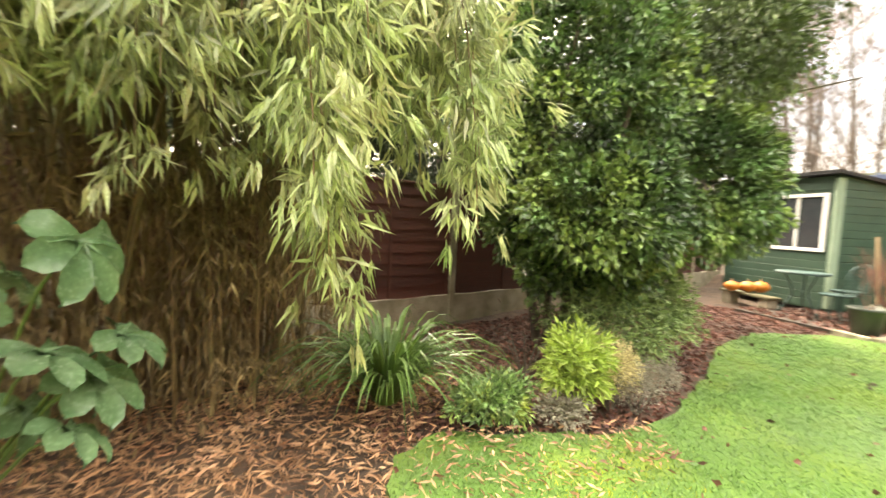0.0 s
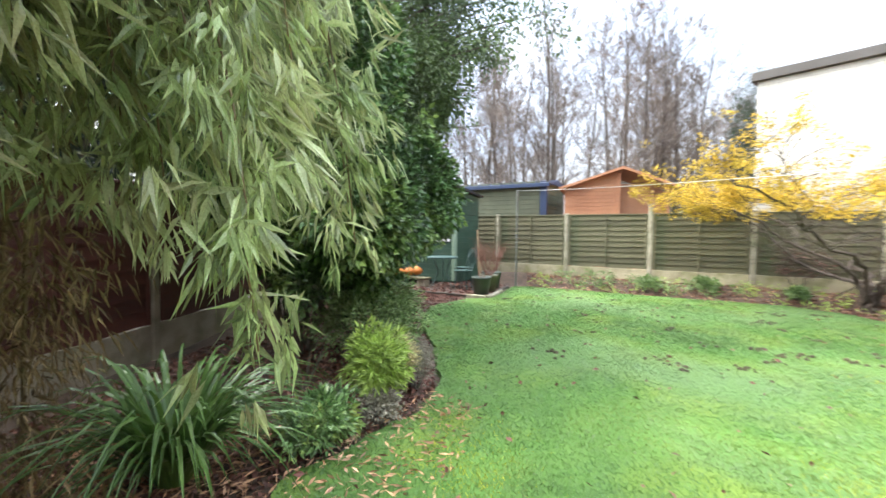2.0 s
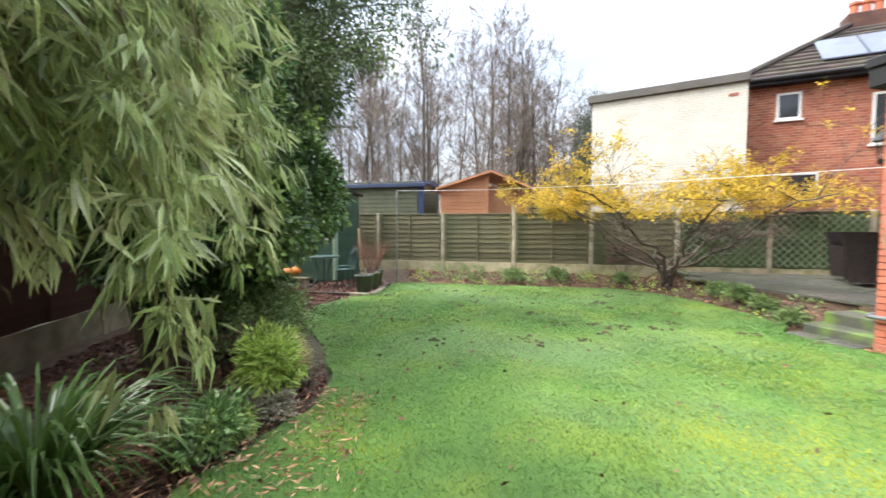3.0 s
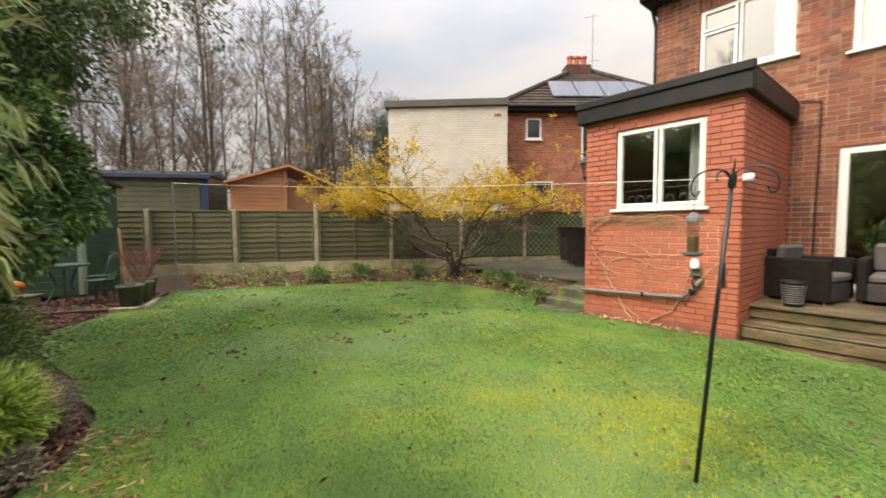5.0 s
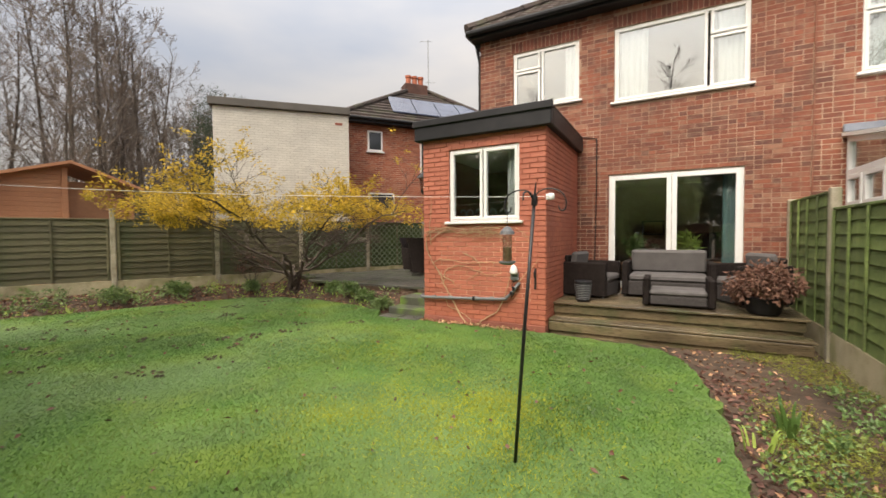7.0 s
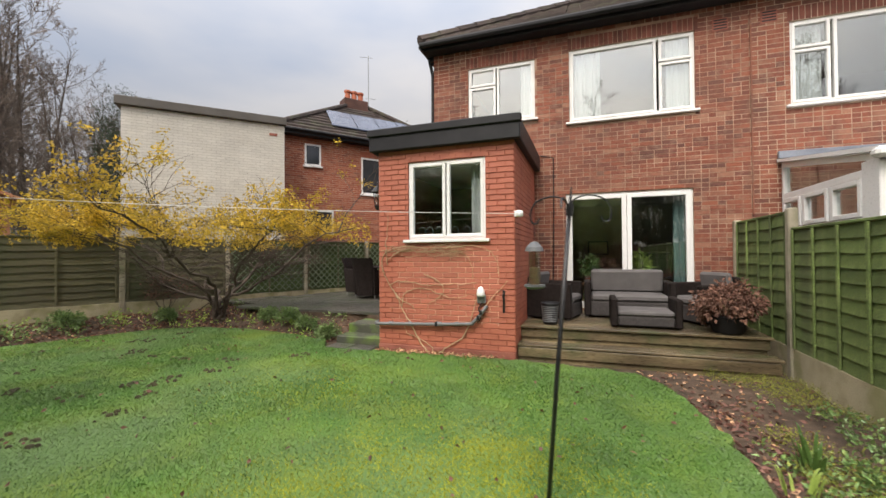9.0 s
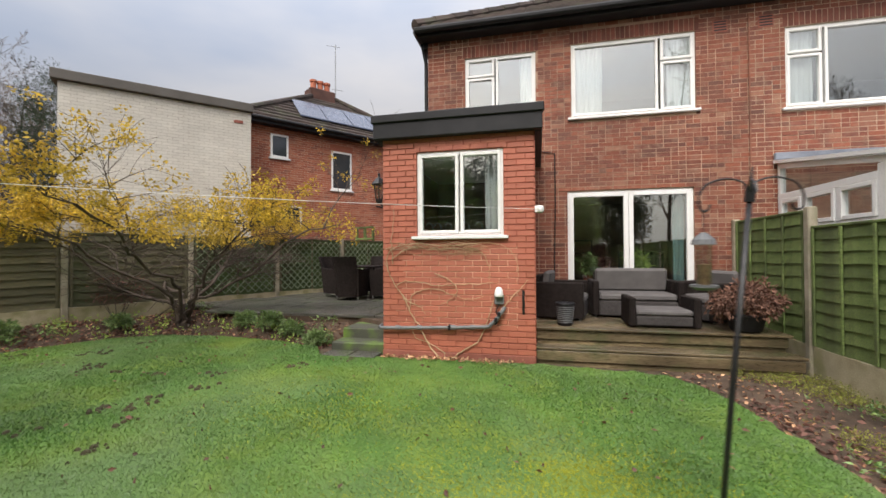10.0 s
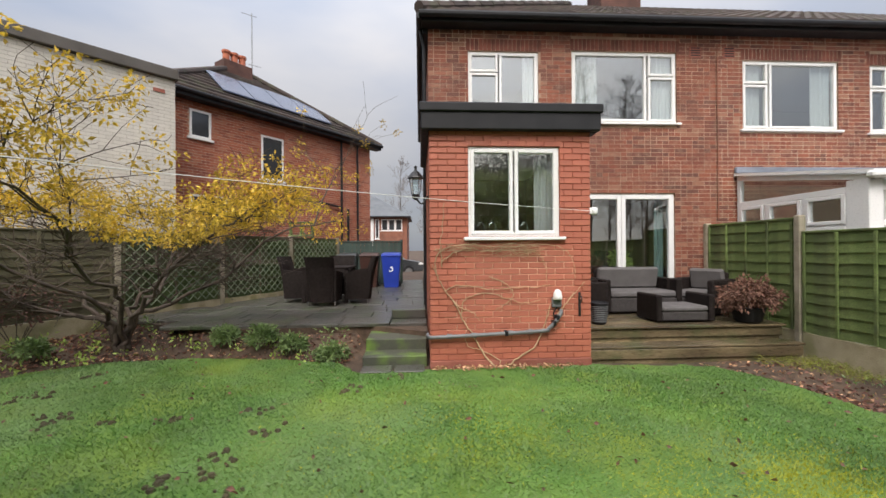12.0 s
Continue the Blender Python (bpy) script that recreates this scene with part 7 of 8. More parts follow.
def build_lantern():
    l = thing("wall_lantern", "black coach lantern on the side of the kitchen wall", "lantern", (2.60, -4.72, 2.08))
    part("bracket", Shape().tube(arc([(-0.17, 0, 0.10), (-0.08, 0, -0.02), (0.0, 0, 0.06)], 4), 0.012, 6), M_METAL, l)
    part("wall_plate", Shape().box(-0.178, -0.04, 0.02, -0.162, 0.04, 0.2, 0.004), M_METAL, l)
    part("base", Shape().lathe([(0.02, 0), (0.05, 0.03), (0.055, 0.07)], (0, 0, 0.03), 8), M_METAL, l)
    g = part("glass", Shape().lathe([(0.05, 0), (0.08, 0.2)], (0, 0, 0.105), 6), M_GLASS, l, "clear glass")
    for i in range(6):
        a = i * math.pi / 3
        part("bar", Shape().tube([(0.052 * math.cos(a), 0.052 * math.sin(a), 0.10), (0.083 * math.cos(a), 0.083 * math.sin(a), 0.31)], 0.005, 4), M_METAL, l)
    part("cap", Shape().lathe([(0.11, 0), (0.10, 0.02), (0.05, 0.08), (0.02, 0.10), (0.015, 0.13), (0.022, 0.15), (0.0, 0.17)], (0, 0, 0.31), 10), M_METAL, l)


build_lantern()


def build_clothes_line():
    a, b = Vector((0.36, -4.46, 1.94)), Vector((9.3, 0.2, 2.33))
    r = thing("clothes_line_reel", "white clothes-line reel fixed to the red wall", "clothes line")
    part("reel", Shape().lathe([(0.035, -0.045), (0.05, -0.03), (0.05, 0.03), (0.035, 0.045)], (0.35, -4.47, 1.94), 14), M_WHITE, r, smooth=True)
    part("mount", Shape().box(0.37, -4.50, 1.90, 0.415, -4.44, 1.98, 0.004), M_WHITE, r)
    pts = []
    for i in range(25):
        t = i / 24
        p = a.lerp(b, t)
        p.z -= 0.10 * 4 * t * (1 - t)
        pts.append(p)
    part("line", Shape().tube(pts, 0.0035, 5), M_WHITE, r, "thin white line")
    p = thing("line_post", "thin grey metal clothes-line post", "post", (9.3, 0.2, 0.0))
    part("tube", Shape().tube([(0, 0, -0.1), (0, 0, 2.35)], 0.02, 8), M_STEEL, p)
    part("eye", Shape().tube([(0, 0, 2.33), (-0.05, -0.02, 2.34)], 0.006, 6), M_STEEL, p)


build_clothes_line()


def build_feeder_pole():
    f = thing("feeder_pole", "black iron bird feeder pole with curled hooks on the lawn", "bird feeder pole", (-0.288, -1.06, 0))
    top = Vector((-0.135, 0.03, 1.60))
    part("pole", Shape().tube([(0, 0, -0.1), tuple(top * 0.5), tuple(top)], [0.011, 0.011, 0.010], 10), M_METAL, f, smooth=True)
    part("collar", Shape().tube([tuple(top * 0.985), tuple(top * 1.02)], 0.018, 10), M_METAL, f)
    part("finial", Shape().tube([tuple(top * 1.02), tuple(top * 1.07)], [0.008, 0.003], 8), M_METAL, f)
    for s in (1, -1):
        h = [(0, 0, 0.0), (0.02 * s, 0, 0.05), (0.08 * s, 0, 0.07), (0.15 * s, 0, 0.05), (0.18 * s, 0, 0.0), (0.175 * s, 0, -0.05), (0.15 * s, 0, -0.055), (0.14 * s, 0, -0.03)]
        part("hook", Shape().tube([top + p for p in arc(h, 5)], 0.004, 6), M_METAL, f, "curled iron hook")
    part("short_hook", Shape().tube([top + p for p in arc([(0, 0, 0), (0.02, 0.05, 0.05), (0.03, 0.1, 0.04), (0.03, 0.12, 0.0)], 5)], 0.005, 6), M_METAL, f)
    b = thing("bird_feeder", "small hanging bird feeder with seed tube and tray", "bird feeder", (-0.288 - 0.135 + 0.165, -1.03, 1.24))
    part("wire", Shape().tube([(0, 0, 0.20), (0, 0, 0.31)], 0.002, 5), M_METAL, b)
    part("lid", Shape().lathe([(0.045, 0.17), (0.04, 0.19), (0.015, 0.215), (0.0, 0.22)], (0, 0, 0), 14), M_GREY, b, "grey domed lid")
    t = part("tube", Shape().lathe([(0.027, 0.01), (0.028, 0.17)], (0, 0, 0), 14), M_GLASS, b, "clear plastic tube")
    part("seed", Shape().lathe([(0.024, 0.012), (0.025, 0.09), (0.0, 0.095)], (0, 0, 0), 12), M_SEED, b, "brown bird seed")
    part("tray", Shape().lathe([(0.028, -0.012), (0.05, 0.0), (0.05, 0.01), (0.028, 0.008)], (0, 0, 0), 14), M_GREY, b, "pale tray")


M_SEED = material("bird_seed", [(0.12, 0.07, 0.03), (0.28, 0.18, 0.08)], 60, 0.8, 0.5, 150, 0.3)
build_feeder_pole()


# ---- deck furniture ----
def woven_block(parent, name, x0, y0, z0, x1, y1, z1):
    return part(name, Shape().box(x0, y0, z0, x1, y1, z1, 0.018), M_RATTAN, parent)


def build_armchair(at, turn, width=0.75, label="dark brown rattan garden armchair with grey cushions", name="rattan_armchair", back=0.72):
    """Faces local +y."""
    c = thing(name, label, "armchair" if width < 1 else "sofa", at, turn=turn, group="rattan garden set")
    w, d = width / 2, 0.36
    part("base", Shape().box(-w + 0.10, -d, 0.03, w - 0.10, d, 0.26, 0.018), M_WEAVE, c, "grey woven base")
    woven_block(c, "arm", -w, -d, 0.03, -w + 0.10, d, 0.56)
    woven_block(c, "arm", w - 0.10, -d, 0.03, w, d, 0.56)
    part("backrest", Shape().box(-w + 0.10, -d, 0.261, w - 0.10, -d + 0.09, back - 0.06, 0.02), M_RATTAN, c)
    n = 1
    span = (2 * w - 0.21) / n
    for i in range(n):
        a = -w + 0.105 + span * i
        part("seat_cushion", Shape().box(a, -d + 0.10, 0.262, a + span - 0.006, d + 0.01, 0.37, 0.03), M_CUSH, c, "flat grey seat cushion")
        m = pose(0, -d + 0.15, 0.52, -10, 0, 0)
        part("back_cushion", Shape().box(a, -0.05, -0.145, a + span - 0.006, 0.05, back - 0.52, 0.03, m), M_CUSH, c, "grey back cushion")
    for sx in (-1, 1):
        for sy in (-1, 1):
            part("foot", Shape().lathe([(0.018, 0), (0.018, 0.031)], (sx * (w - 0.05), sy * (d - 0.05), 0), 8), M_STEEL, c)
    return c


DZ = 0.396
build_armchair((-1.09, -6.22, DZ), 0, 1.30, "dark rattan two-seat garden sofa with grey cushions", "rattan_sofa", 0.74)
build_armchair((0.02, -5.82, DZ), 78, 0.75)
build_armchair((-2.10, -5.95, DZ), -62, 0.75)


def build_footstool():
    c = thing("rattan_footstool", "low dark rattan stool with side panels and grey cushion", "footstool", (-1.22, -5.28, DZ), group="rattan garden set")
    part("base", Shape().box(-0.34, -0.26, 0.03, 0.34, 0.26, 0.16, 0.018), M_WEAVE, c, "grey woven base")
    woven_block(c, "side", -0.43, -0.28, 0.02, -0.345, 0.28, 0.40)
    woven_block(c, "side", 0.345, -0.28, 0.02, 0.43, 0.28, 0.40)
    part("cushion", Shape().box(-0.34, -0.25, 0.162, 0.34, 0.27, 0.24, 0.025), M_CUSH, c, "flat grey cushion")


build_footstool()


def build_deck_pots():
    p = thing("ribbed_planter", "black ribbed plastic planter on the decking", "planter", (0.02, -5.08, DZ))
    part("pot", Shape().lathe([(0.09, 0), (0.10, 0.02), (0.125, 0.27), (0.132, 0.29), (0.132, 0.31), (0.115, 0.31), (0.10, 0.25)], (0, 0, 0), 20), M_BLACK, p, smooth=True)
    for i in range(9):
        z = 0.04 + 0.026 * i
        part("rib", Shape().lathe([(0.104 + 0.0011 * i * 2.3, z), (0.108 + 0.0011 * i * 2.3, z + 0.006), (0.104 + 0.0011 * i * 2.3, z + 0.012)], (0, 0, 0), 20), M_GREY, p)
    b = thing("potted_hydrangea", "potted hydrangea with brown dead flower heads", "potted plant", (-2.14, -5.02, DZ))
    part("pot", Shape().lathe([(0.14, 0), (0.17, 0.03), (0.21, 0.2), (0.225, 0.22), (0.2, 0.22)], (0, 0, 0), 20), M_BLACK, b, "black plastic bowl pot", smooth=True)
    part("soil", Shape().lathe([(0.19, 0.18), (0.19, 0.19)], (0, 0, 0), 16), M_SOIL, b)
    rng = np.random.default_rng(5)
    pts, o = shell(rng, 90, (0, 0, 0.37), (0.45, 0.40, 0.27), 0.5, -0.8)
    part("dead_foliage", clump_leaves("dead_foliage", M_DEADHEAD, pts, 0.095, 30, 0.055, 0.034, rng, 0.7, o), M_DEADHEAD, b, "brown papery dead heads")
    st = Shape()
    for i in range(0, 90, 4):
        q = pts[i]
        st.tube([(q[0] * 0.2, q[1] * 0.2, 0.18), (q[0] * 0.6, q[1] * 0.6, 0.2 + q[2] * 0.4), tuple(q)], [0.006, 0.005, 0.003], 5)
    part("stems", st, M_VINE, b)


build_deck_pots()


M_TELLY = material("television_glass", [(0.01, 0.013, 0.015), (0.015, 0.02, 0.022)], 3, 0.15, 0, 60, 0.1)


def build_indoor():
    s = thing("sideboard", "low wooden window table inside the patio door", "table", (-1.0, -7.25, 0.42))
    part("top", Shape().box(-0.85, -0.2, 0.40, 0.85, 0.2, 0.43, 0.006), M_ORANGE, s)
    for x in (-0.8, 0.8):
        for y in (-0.16, 0.16):
            part("leg", Shape().box(x - 0.025, y - 0.025, 0, x + 0.025, y + 0.025, 0.40, 0.004), M_ORANGE, s)
    rng = np.random.default_rng(7)
    for x, h, mat, lb in ((-0.52, 0.22, M_LOWLEAF, "leafy green houseplant on the window table"), (-1.38, 0.27, M_LIME, "bright green houseplant on the window table"), (-0.85, 0.18, M_BROWNLEAF, "dried flowers on the window table")):
        p = thing("houseplant", lb, "houseplant", (x, -7.25, 0.851))
        part("pot", Shape().lathe([(0.06, 0), (0.08, 0.12), (0.085, 0.13), (0.07, 0.13)], (0, 0, 0), 14), M_TERRA, p)
        q, o = shell(rng, 30, (0, 0, 0.13 + h * 0.7), (0.17, 0.17, h), 0.4, -0.5)
        part("leaves", clump_leaves("leaves", mat, q, 0.06, 12, 0.12, 0.04, rng, 0.2, o), mat, p)
    tv = thing("television", "dark flat television on a stand inside the patio door", "television", (-1.62, -8.0, 0.42))
    part("stand", Shape().box(-0.35, -0.2, 0, 0.35, 0.2, 0.45, 0.01), M_ORANGE, tv, "low wooden stand")
    part("screen", Shape().box(-0.42, -0.03, 0.50, 0.42, 0.02, 1.0, 0.01), M_TELLY, tv, "black glass screen")
    part("foot", Shape().box(-0.12, -0.08, 0.451, 0.12, 0.08, 0.499, 0.006), M_BLACK, tv)
    pic = thing("picture_frame", "small dark framed picture on the room wall", "picture", (-0.75, HY - 3.594, 1.55))
    part("frame", Shape().box(-0.25, 0, -0.18, 0.25, 0.025, 0.18, 0.006), M_BLACK, pic)
    part("picture", Shape().box(-0.21, 0.026, -0.14, 0.21, 0.029, 0.14), M_CREAMLEAF, pic, "faded cream print")
    k = thing("kitchen_taps", "steel taps and utensils on the kitchen window ledge", "taps", (1.4, -4.78, 1.5))
    part("ledge", Shape().box(-0.6, -0.1, 0.05, 0.6, 0.1, 0.08, 0.004), M_WHITE, k)
    for x in (-0.28, -0.1, 0.15, 0.3, 0.42):
        part("tap", Shape().tube(arc([(x, 0, 0.08), (x, 0, 0.27), (x + 0.05, 0.02, 0.32), (x + 0.09, 0.03, 0.27)], 4), 0.010, 6), M_STEEL, k)


build_indoor()


# ---- side patio: table, chairs, bins, gate ----
def build_tub_chair(at, turn):
    """A woven dining chair that faces local +y: a tapered skirt, a tall flared back and sloping arms."""
    c = thing("dining_chair", "dark woven rattan dining chair with a flared back", "chair", at, turn=turn, group="chairs round the patio table")
    box = [[0, 1, 2, 3], [4, 5, 6, 7], [0, 1, 5, 4], [1, 2, 6, 5], [2, 3, 7, 6], [3, 0, 4, 7]]
    part("seat", Shape().convex([(-0.22, -0.22, 0.07), (0.22, -0.22, 0.07), (0.22, 0.23, 0.07), (-0.22, 0.23, 0.07), (-0.245, -0.25, 0.45), (0.245, -0.25, 0.45), (0.245, 0.27, 0.44), (-0.245, 0.27, 0.44)], box), M_RATTAN, c)
    part("seat_pad", Shape().box(-0.235, -0.2, 0.452, 0.235, 0.26, 0.485, 0.014), M_RATTAN, c)
    back = Shape()
    n, rows = 8, ((0.07, 0.235, -0.225), (0.45, 0.26, -0.275), (0.75, 0.275, -0.335), (0.93, 0.285, -0.395), (0.955, 0.275, -0.41))
    for z, w, y in rows:
        for off in (0.0, -0.05):
            for j in range(n + 1):
                u = 2 * j / n - 1
                back.v.append((w * u, y + off + 0.09 * abs(u) ** 2.5, z))
    q = 2 * (n + 1)
    for i in range(len(rows) - 1):
        for j in range(n):
            a = i * q + j
            back.f += [[a, a + q, a + q + 1, a + 1], [a + n + 1, a + n + 2, a + n + 2 + q, a + n + 1 + q]]
        for j in (0, n):
            a = i * q + j
            f = [a, a + n + 1, a + n + 1 + q, a + q]
            back.f.append(f if j == 0 else f[::-1])
    a = (len(rows) - 1) * q
    back.f += [[a + j, a + n + 1 + j, a + n + 2 + j, a + j + 1] for j in range(n)]
    part("backrest", back, M_RATTAN, c)
    for s in (-1, 1):
        part("arm", Shape().convex([(s * 0.25, -0.20, 0.08), (s * 0.29, -0.20, 0.08), (s * 0.29, 0.22, 0.08), (s * 0.25, 0.22, 0.08), (s * 0.255, -0.26, 0.69), (s * 0.31, -0.26, 0.69), (s * 0.31, 0.26, 0.63), (s * 0.255, 0.26, 0.63)], box), M_RATTAN, c)
        for y in (-0.18, 0.19):
            part("leg", Shape().lathe([(0.012, 0), (0.016, 0.082)], (s * 0.262, y, 0), 8), M_STEEL, c)
    return c


for x, y, a in ((4.46, -7.70, 176), (3.86, -8.10, -78), (5.14, -8.36, 82), (4.40, -9.10, 4)):
    build_tub_chair((x, y, PATIO_Z + 0.005), a)


def build_patio_table():
    t = thing("patio_table", "dark rattan patio table with glass top", "table", (4.5, -8.40, PATIO_Z + 0.005))
    part("tabletop", Shape().box(-0.5, -0.5, 0.70, 0.5, 0.5, 0.735, 0.01), M_RATTAN, t)
    for x in (-0.43, 0.43):
        for y in (-0.43, 0.43):
            part("leg", Shape().box(x - 0.04, y - 0.04, 0, x + 0.04, y + 0.04, 0.70, 0.006), M_RATTAN, t)


build_patio_table()


def text_mesh(body, size, mat):
    cu = bpy.data.curves.new("digits", "FONT")
    cu.body, cu.size, cu.extrude, cu.align_x = body, size, 0.002, "CENTER"
    ob = bpy.data.objects.new("digits", cu)
    me = bpy.data.meshes.new_from_object(ob)
    bpy.data.objects.remove(ob)
    me.materials.clear()
    me.materials.append(mat)
    return me


def build_bin(at, mat, label, turn):
    """A wheeled bin whose front looks to local +y."""
    b = thing("wheelie_bin", label, "bin", at, group="wheelie bins", turn=turn)
    part("body", Shape().convex([(-0.20, -0.24, 0.06), (0.20, -0.24, 0.06), (0.20, 0.20, 0.06), (-0.20, 0.20, 0.06), (-0.27, -0.30, 0.94), (0.27, -0.30, 0.94), (0.27, 0.28, 0.94), (-0.27, 0.28, 0.94)],
                                [[0, 1, 2, 3], [4, 5, 6, 7], [0, 1, 5, 4], [1, 2, 6, 5], [2, 3, 7, 6], [3, 0, 4, 7]]), mat, b)
    part("rim", Shape().box(-0.285, -0.31, 0.941, 0.285, 0.295, 0.985, 0.01), mat, b)
    part("lid", Shape().convex([(-0.29, -0.32, 0.988), (0.29, -0.32, 0.988), (0.29, 0.31, 0.988), (-0.29, 0.31, 0.988), (-0.25, -0.28, 1.07), (0.25, -0.28, 1.07), (0.26, 0.27, 1.03), (-0.26, 0.27, 1.03)],
                               [[0, 1, 2, 3], [4, 5, 6, 7], [0, 1, 5, 4], [1, 2, 6, 5], [2, 3, 7, 6], [3, 0, 4, 7]]), mat, b)
    part("handle", Shape().tube([(-0.22, -0.36, 0.98), (0.22, -0.36, 0.98)], 0.016, 8), mat, b)
    for s in (-1, 1):
        part("wheel", Shape().tube([(s * 0.21, -0.25, 0.10), (s * 0.26, -0.25, 0.10)], 0.10, 14), M_BLACK, b)
    d = part("number", text_mesh("3", 0.34, M_WHITE), M_WHITE, b, "white painted house number 3")
    d.matrix_basis = pose(0, 0.266, 0.52, 90 - 5, 0, 180)


build_bin((3.38, -11.5, PATIO_Z - 0.06), M_BINBLUE, "bright blue wheelie bin with a white 3", 0)
build_bin((4.02, -11.6, PATIO_Z - 0.06), M_BINBROWN, "dark brown wheelie bin with a white 3", 0)
build_bin((4.68, -11.7, PATIO_Z - 0.06), M_BINGREY, "dark grey wheelie bin with a white 3", 0)


def build_side_gate():
    g = thing("side_screen", "dark grey-green boarded screen behind the bins", "screen", (3.15, -12.6, 0), kind="structure")
    for i in range(17):
        part("board", Shape().box(0.13 * i, -0.02, 0.25, 0.13 * i + 0.125, 0.0, 1.72, 0.004), M_SCREEN, g)
    part("rail", Shape().box(0, -0.06, 1.5, 2.2, -0.021, 1.58, 0.004), M_SCREEN, g)
    part("capping", Shape().box(-0.02, -0.05, 1.722, 2.22, 0.03, 1.76, 0.006), M_SCREEN, g)
    for x in (0.0, 2.2):
        part("post", Shape().box(x - 0.045, -0.11, 0.0, x + 0.045, -0.062, 1.8, 0.01), M_SCREEN, g)
    s = thing("green_trellis", "weathered green timber screen beyond the fence", "trellis", (5.9, -12.4, 0), turn=-28)
    for x in (0, 0.45, 0.9):
        part("post", Shape().box(x - 0.04, -0.04, 0, x + 0.04, 0.04, 2.35, 0.008), M_GFENCE, s)
    for z in (1.9, 2.3):
        part("rail", Shape().box(-0.04, 0.041, z, 0.94, 0.07, z + 0.07, 0.006), M_GFENCE, s)
    part("brace", Shape().tube([(0.0, 0.05, 1.5), (0.45, 0.05, 2.25)], 0.025, 4), M_GFENCE, s)


M_SCREEN = material("screen_paint", [(0.035, 0.06, 0.05), (0.05, 0.08, 0.065)], 3, 0.6, 0.2, 60, 0.15, rand=0.1)
build_side_gate()


def build_car():
    c = thing("parked_car", "dark grey hatchback parked on the drive", "car", (4.4, -21.5, 0.02))
    s = Shape()
    prof = [(-2.0, 0.35), (-2.05, 0.62), (-1.85, 0.80), (-1.05, 0.93), (-0.45, 1.38), (0.7, 1.46), (1.65, 1.30), (1.98, 0.85), (2.0, 0.35)]
    k = len(prof)
    for y, w in ((-0.85, 0), (0.85, 0)):
        s.v += [(x, y * (0.86 if z > 1 else 1.0), z) for x, z in prof]
    s.f += [list(range(k)), list(range(k, 2 * k))[::-1]] + [[i, k + i, k + (i + 1) % k, (i + 1) % k] for i in range(k)]
    part("body", s, M_CAR, c)
    part("side_glass", Shape().convex([(-0.95, 0.845, 0.96), (1.5, 0.845, 0.96), (1.4, 0.745, 1.28), (0.6, 0.745, 1.38), (-0.4, 0.745, 1.33), (-0.95, 0.84, 0.955), (1.5, 0.83, 0.955), (1.4, 0.73, 1.28), (0.6, 0.73, 1.38), (-0.4, 0.73, 1.33)],
                                      [[0, 1, 2, 3, 4], [5, 6, 7, 8, 9]]), M_DARKGLASS, c)
    for x in (-1.28, 1.25):
        w = part("wheel", Shape().tube([(x, 0.68, 0.31), (x, 0.88, 0.31)], 0.31, 18), M_BLACK, c)
        part("rim", Shape().tube([(x, 0.882, 0.31), (x, 0.895, 0.31)], 0.19, 12), M_STEEL, w)
    part("headlight", Shape().box(-2.0, 0.55, 0.66, -1.78, 0.86, 0.78, 0.02), M_WHITE, c)
    part("mirror", Shape().box(-0.85, 0.86, 0.95, -0.68, 1.0, 1.06, 0.02), M_CAR, c)


M_CAR = material("grey_car_paint", [(0.05, 0.055, 0.06), (0.06, 0.065, 0.07)], 2, 0.25, 0, 60, 0.05, coat=0.6)
build_car()


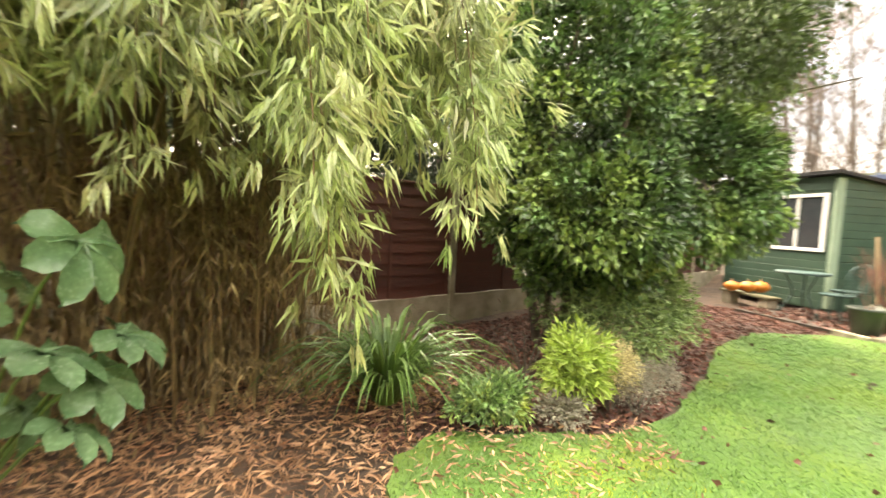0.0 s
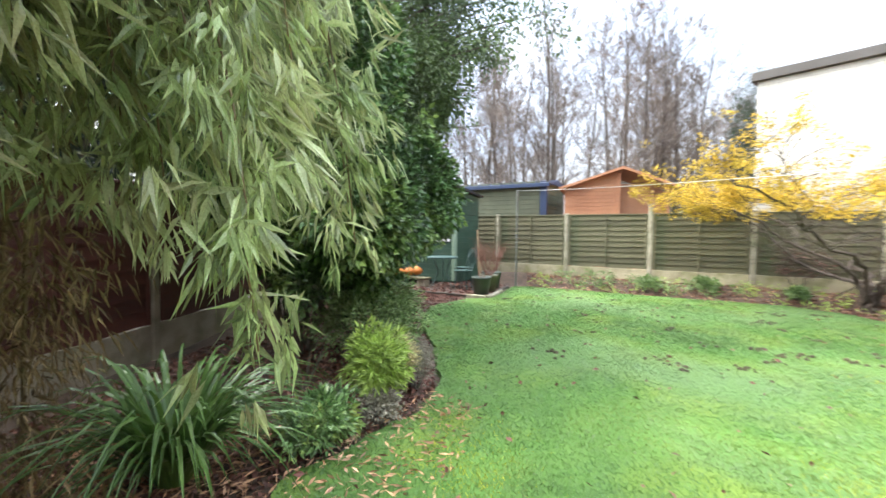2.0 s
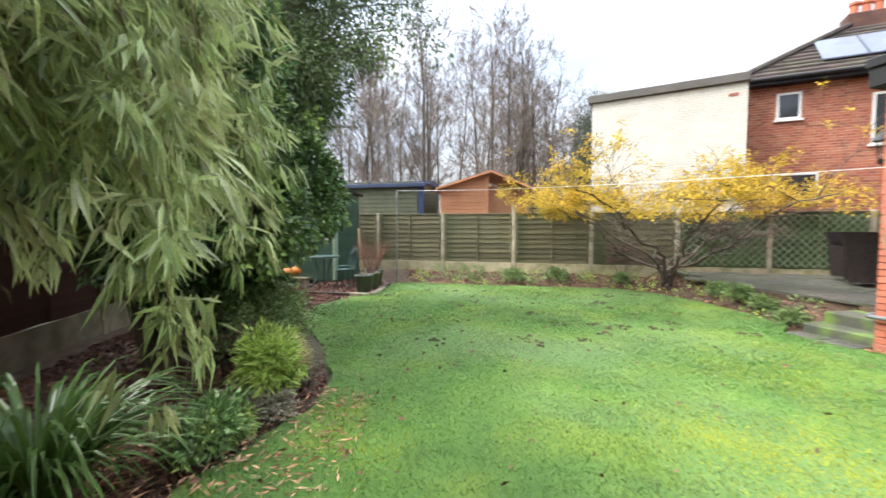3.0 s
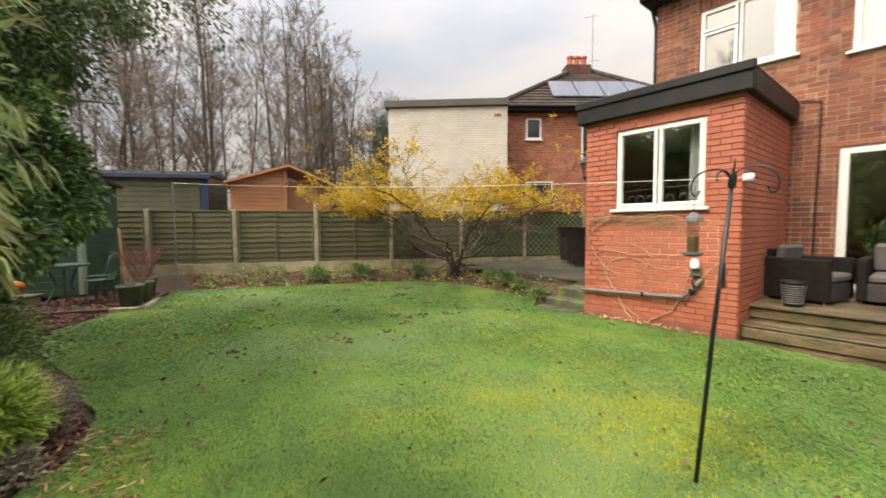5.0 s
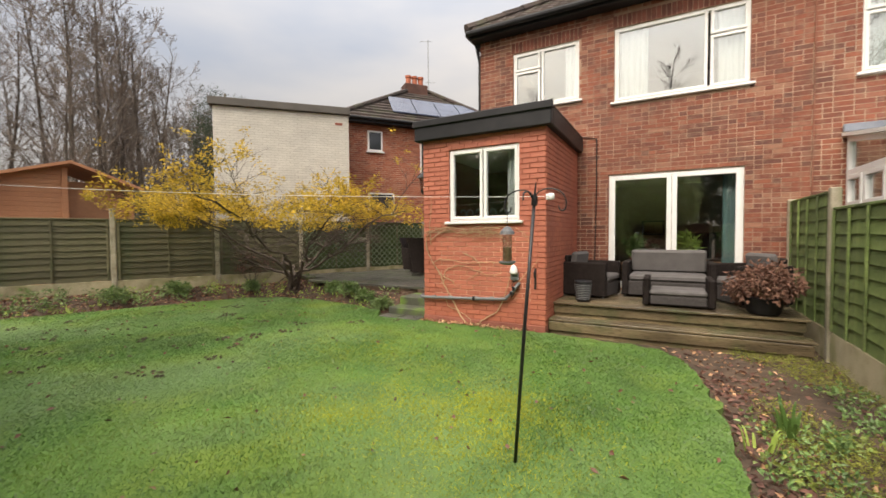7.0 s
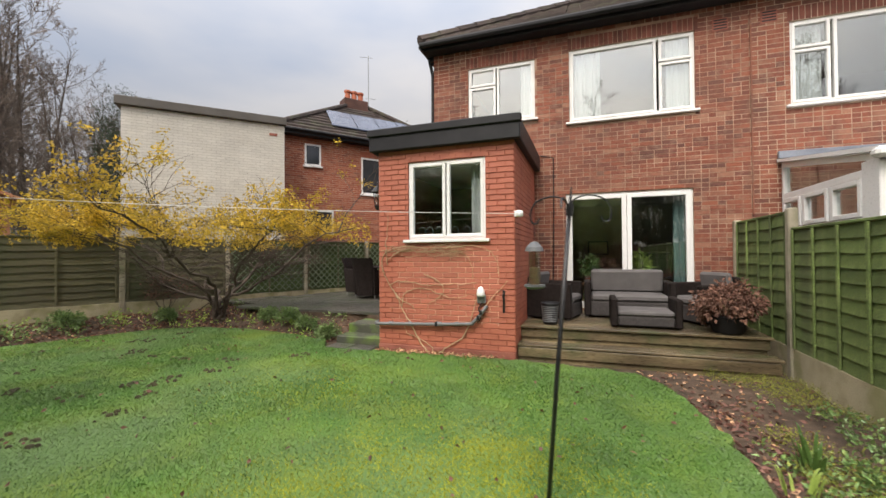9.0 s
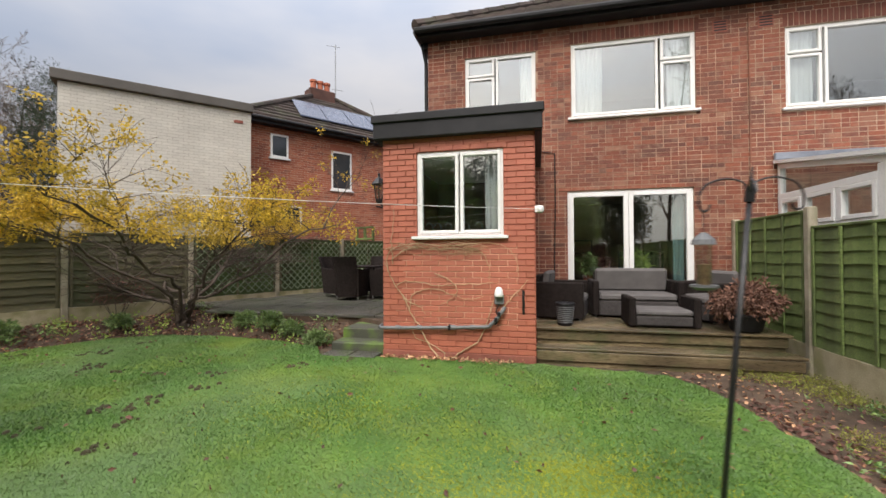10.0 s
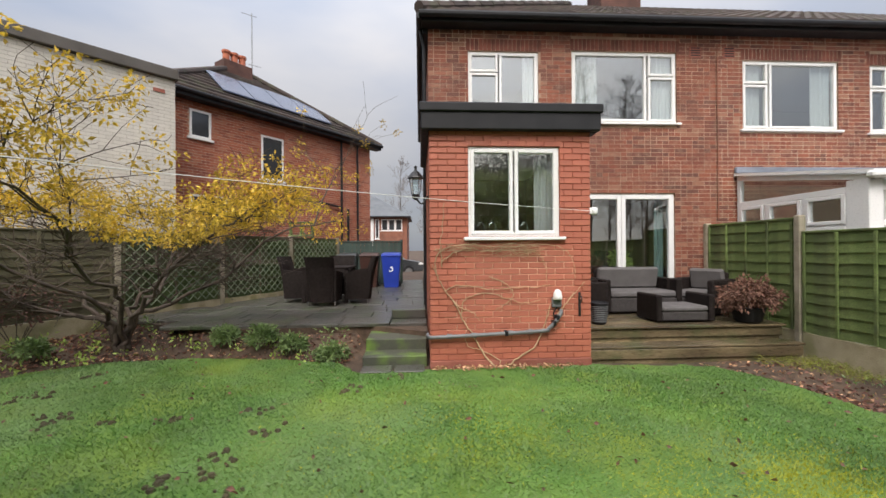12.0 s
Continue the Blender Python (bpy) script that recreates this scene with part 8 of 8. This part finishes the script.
# ---- sitting corner by the green shed ----
def build_corner():
    p = thing("corner_paving", "small paved corner with a pale stone edge by the shed", "paving", kind="structure")
    part("base", Shape().prism([(7.5, 0.98), (9.3, 0.36), (10.2, 1.5), (9.3, 2.2), (8.2, 2.7)], -0.06, 0.03), M_DARKSLAB, p)
    for a, b in (((7.42, 0.92), (8.35, 0.60)), ((7.42, 0.97), (7.6, 1.34))):
        d = Vector((b[0] - a[0], b[1] - a[1], 0))
        m = Matrix.Translation((a[0], a[1], 0)) @ Matrix.Rotation(math.atan2(d.y, d.x), 4, "Z")
        part("edging", Shape().box(0, -0.05, -0.05, d.length, 0.05, 0.06, 0.012, m), M_CONC, p)
    for x, y, s, mat in ((7.68, 1.05, 1.0, M_POT), (8.15, 0.88, 1.0, M_POTB), (8.62, 0.80, 1.05, M_POT)):
        q = thing("plant_pot", "round plastic plant pot with bare twigs by the paving edge", "plant pot", (x, y, 0.031), group="pots by the shed")
        part("pot", Shape().lathe([(0.14 * s, 0), (0.19 * s, 0.33 * s), (0.205 * s, 0.34 * s), (0.205 * s, 0.38 * s), (0.18 * s, 0.38 * s), (0.17 * s, 0.32 * s)], (0, 0, 0), 20), mat, q, smooth=True)
        part("soil", Shape().lathe([(0.17 * s, 0.32 * s), (0.17 * s, 0.33 * s)], (0, 0, 0), 14), M_SOIL, q)
        r = random.Random(int(x * 100))
        tw = Shape()
        for i in range(26 if x > 7.8 else 5):
            a, l = r.uniform(0, 6.28), r.uniform(0.35, 0.75)
            e = Vector((0.45 * l * math.cos(a), 0.45 * l * math.sin(a), 0.33 * s + l))
            tw.tube([(0.02 * math.cos(a), 0.02 * math.sin(a), 0.32 * s), tuple(e * 0.6), tuple(e)], [0.006, 0.004, 0.002], 4)
            for g in range(3):
                f = e + Vector((r.gauss(0, 0.12), r.gauss(0, 0.12), r.uniform(0, 0.12)))
                tw.tube([tuple(e * 0.75), tuple(f)], [0.003, 0.0015], 3)
        part("twig_tuft", tw, M_TERRATWIG, q, "thin reddish bare twigs", kind="stuff")
    st = thing("garden_stake", "pale wooden stake leaning by the shed", "stake", (8.95, 1.05, 0.03))
    part("stake", Shape().tube([(0, 0, 0), (-0.03, 0.1, 1.35)], [0.022, 0.02], 6), M_VINE, st)
    t = thing("bistro_table", "dark green cast-iron garden table", "table", (8.75, 1.95, 0.031))
    part("tabletop", Shape().lathe([(0.36, 0.68), (0.37, 0.69), (0.37, 0.71), (0.36, 0.72)], (0, 0, 0), 24), M_IRON, t)
    for i in range(3):
        a = i * 2.094
        part("leg", Shape().tube(arc([(0.30 * math.cos(a), 0.30 * math.sin(a), 0), (0.12 * math.cos(a), 0.12 * math.sin(a), 0.35), (0.24 * math.cos(a), 0.24 * math.sin(a), 0.68)], 4), 0.014, 6), M_IRON, t)
    for x, y, a in ((8.35, 1.45, -20), (9.15, 1.45, 30)):
        c = thing("bistro_chair", "dark green cast-iron garden chair", "chair", (x, y, 0.031), turn=a, group="bistro chairs")
        part("seat", Shape().lathe([(0.20, 0.42), (0.21, 0.43), (0.21, 0.445), (0.19, 0.45)], (0, 0, 0), 18), M_IRON, c)
        for i in range(4):
            b = math.pi / 4 + i * math.pi / 2
            part("leg", Shape().tube([(0.22 * math.cos(b), 0.22 * math.sin(b), 0), (0.16 * math.cos(b), 0.16 * math.sin(b), 0.42)], 0.011, 6), M_IRON, c)
        bk = Shape().tube(arc([(-0.19, -0.15, 0.44), (-0.22, -0.2, 0.7), (-0.1, -0.22, 0.87), (0.1, -0.22, 0.87), (0.22, -0.2, 0.7), (0.19, -0.15, 0.44)], 4), 0.011, 6)
        for i in range(-3, 4):
            bk.tube(arc([(0.05 * i, -0.16, 0.45), (0.05 * i + 0.03, -0.2, 0.6), (0.045 * i, -0.21, 0.84)], 3), 0.006, 5)
            bk.tube([(-0.2, -0.19, 0.5 + 0.05 * (i + 3)), (0.2, -0.19, 0.5 + 0.05 * (i + 3))], 0.005, 4)
        part("backrest", bk, M_IRON, c, "ornate cast-iron back")
    b = thing("low_bench", "low weathered plank on blocks by the shed", "bench", (9.05, 2.75, 0), turn=60)
    part("plank", Shape().box(-0.55, -0.13, 0.20, 0.55, 0.13, 0.245, 0.008), M_FENCE, b)
    for x in (-0.4, 0.4):
        part("block", Shape().box(x - 0.1, -0.1, -0.03, x + 0.1, 0.1, 0.20, 0.01), M_CONC, b)
    for x, y, s in ((9.22, 2.62, 0.15), (9.08, 2.78, 0.14), (8.95, 3.0, 0.13)):
        u = thing("pumpkin", "round orange pumpkin on the low plank", "pumpkin", (x, y, 0.246), group="pumpkins")
        k = Shape()
        n, m = 32, 10
        for i in range(m + 1):
            v = math.pi * (i / m)
            for j in range(n):
                h = 2 * math.pi * j / n
                rr = s * (math.sin(v) * 0.98 + 0.02) * (1 - 0.06 * abs(math.cos(4 * h)))
                k.v.append((rr * math.cos(h), rr * math.sin(h), s * 0.75 * (1 - math.cos(v) * (1 - 0.12 * math.sin(v)))))
        for i in range(m):
            for j in range(n):
                k.f.append([i * n + j, i * n + (j + 1) % n, (i + 1) * n + (j + 1) % n, (i + 1) * n + j])
        part("flesh", k, M_PUMPKIN, u, smooth=True)
        part("stalk", Shape().tube([(0, 0, 1.46 * s), (0.01, 0.01, 1.46 * s + 0.05)], [0.014, 0.010], 6), M_VINE, u)


M_DARKSLAB = material("dark_damp_paving", [(0.045, 0.038, 0.03), (0.075, 0.06, 0.048)], 5, 0.6, 0.4, 60, 0.35, stain_or_sheen=((0.05, 0.06, 0.025), 3, 0.5))
scatter("leaf_litter", "brown leaves on the damp paving by the shed", [(7.5, 0.98), (9.2, 0.45), (10.0, 1.5), (9.3, 2.2), (8.2, 2.7)], 1500, M_DARKLITTER, 101, 0.07, 0.04, 0.035, soil=False)
M_POTB = material("olive_plastic_pot", [(0.07, 0.075, 0.04), (0.09, 0.09, 0.05)], 6, 0.5, 0.1, 60, 0.2)
M_TERRATWIG = material("red_twig", [(0.16, 0.07, 0.05), (0.22, 0.10, 0.07)], 6, 0.8, 0.1, 60, 0.2)
M_IRON = material("green_iron", [(0.025, 0.06, 0.055), (0.04, 0.085, 0.075)], 6, 0.5, 0.2, 60, 0.2)
build_corner()
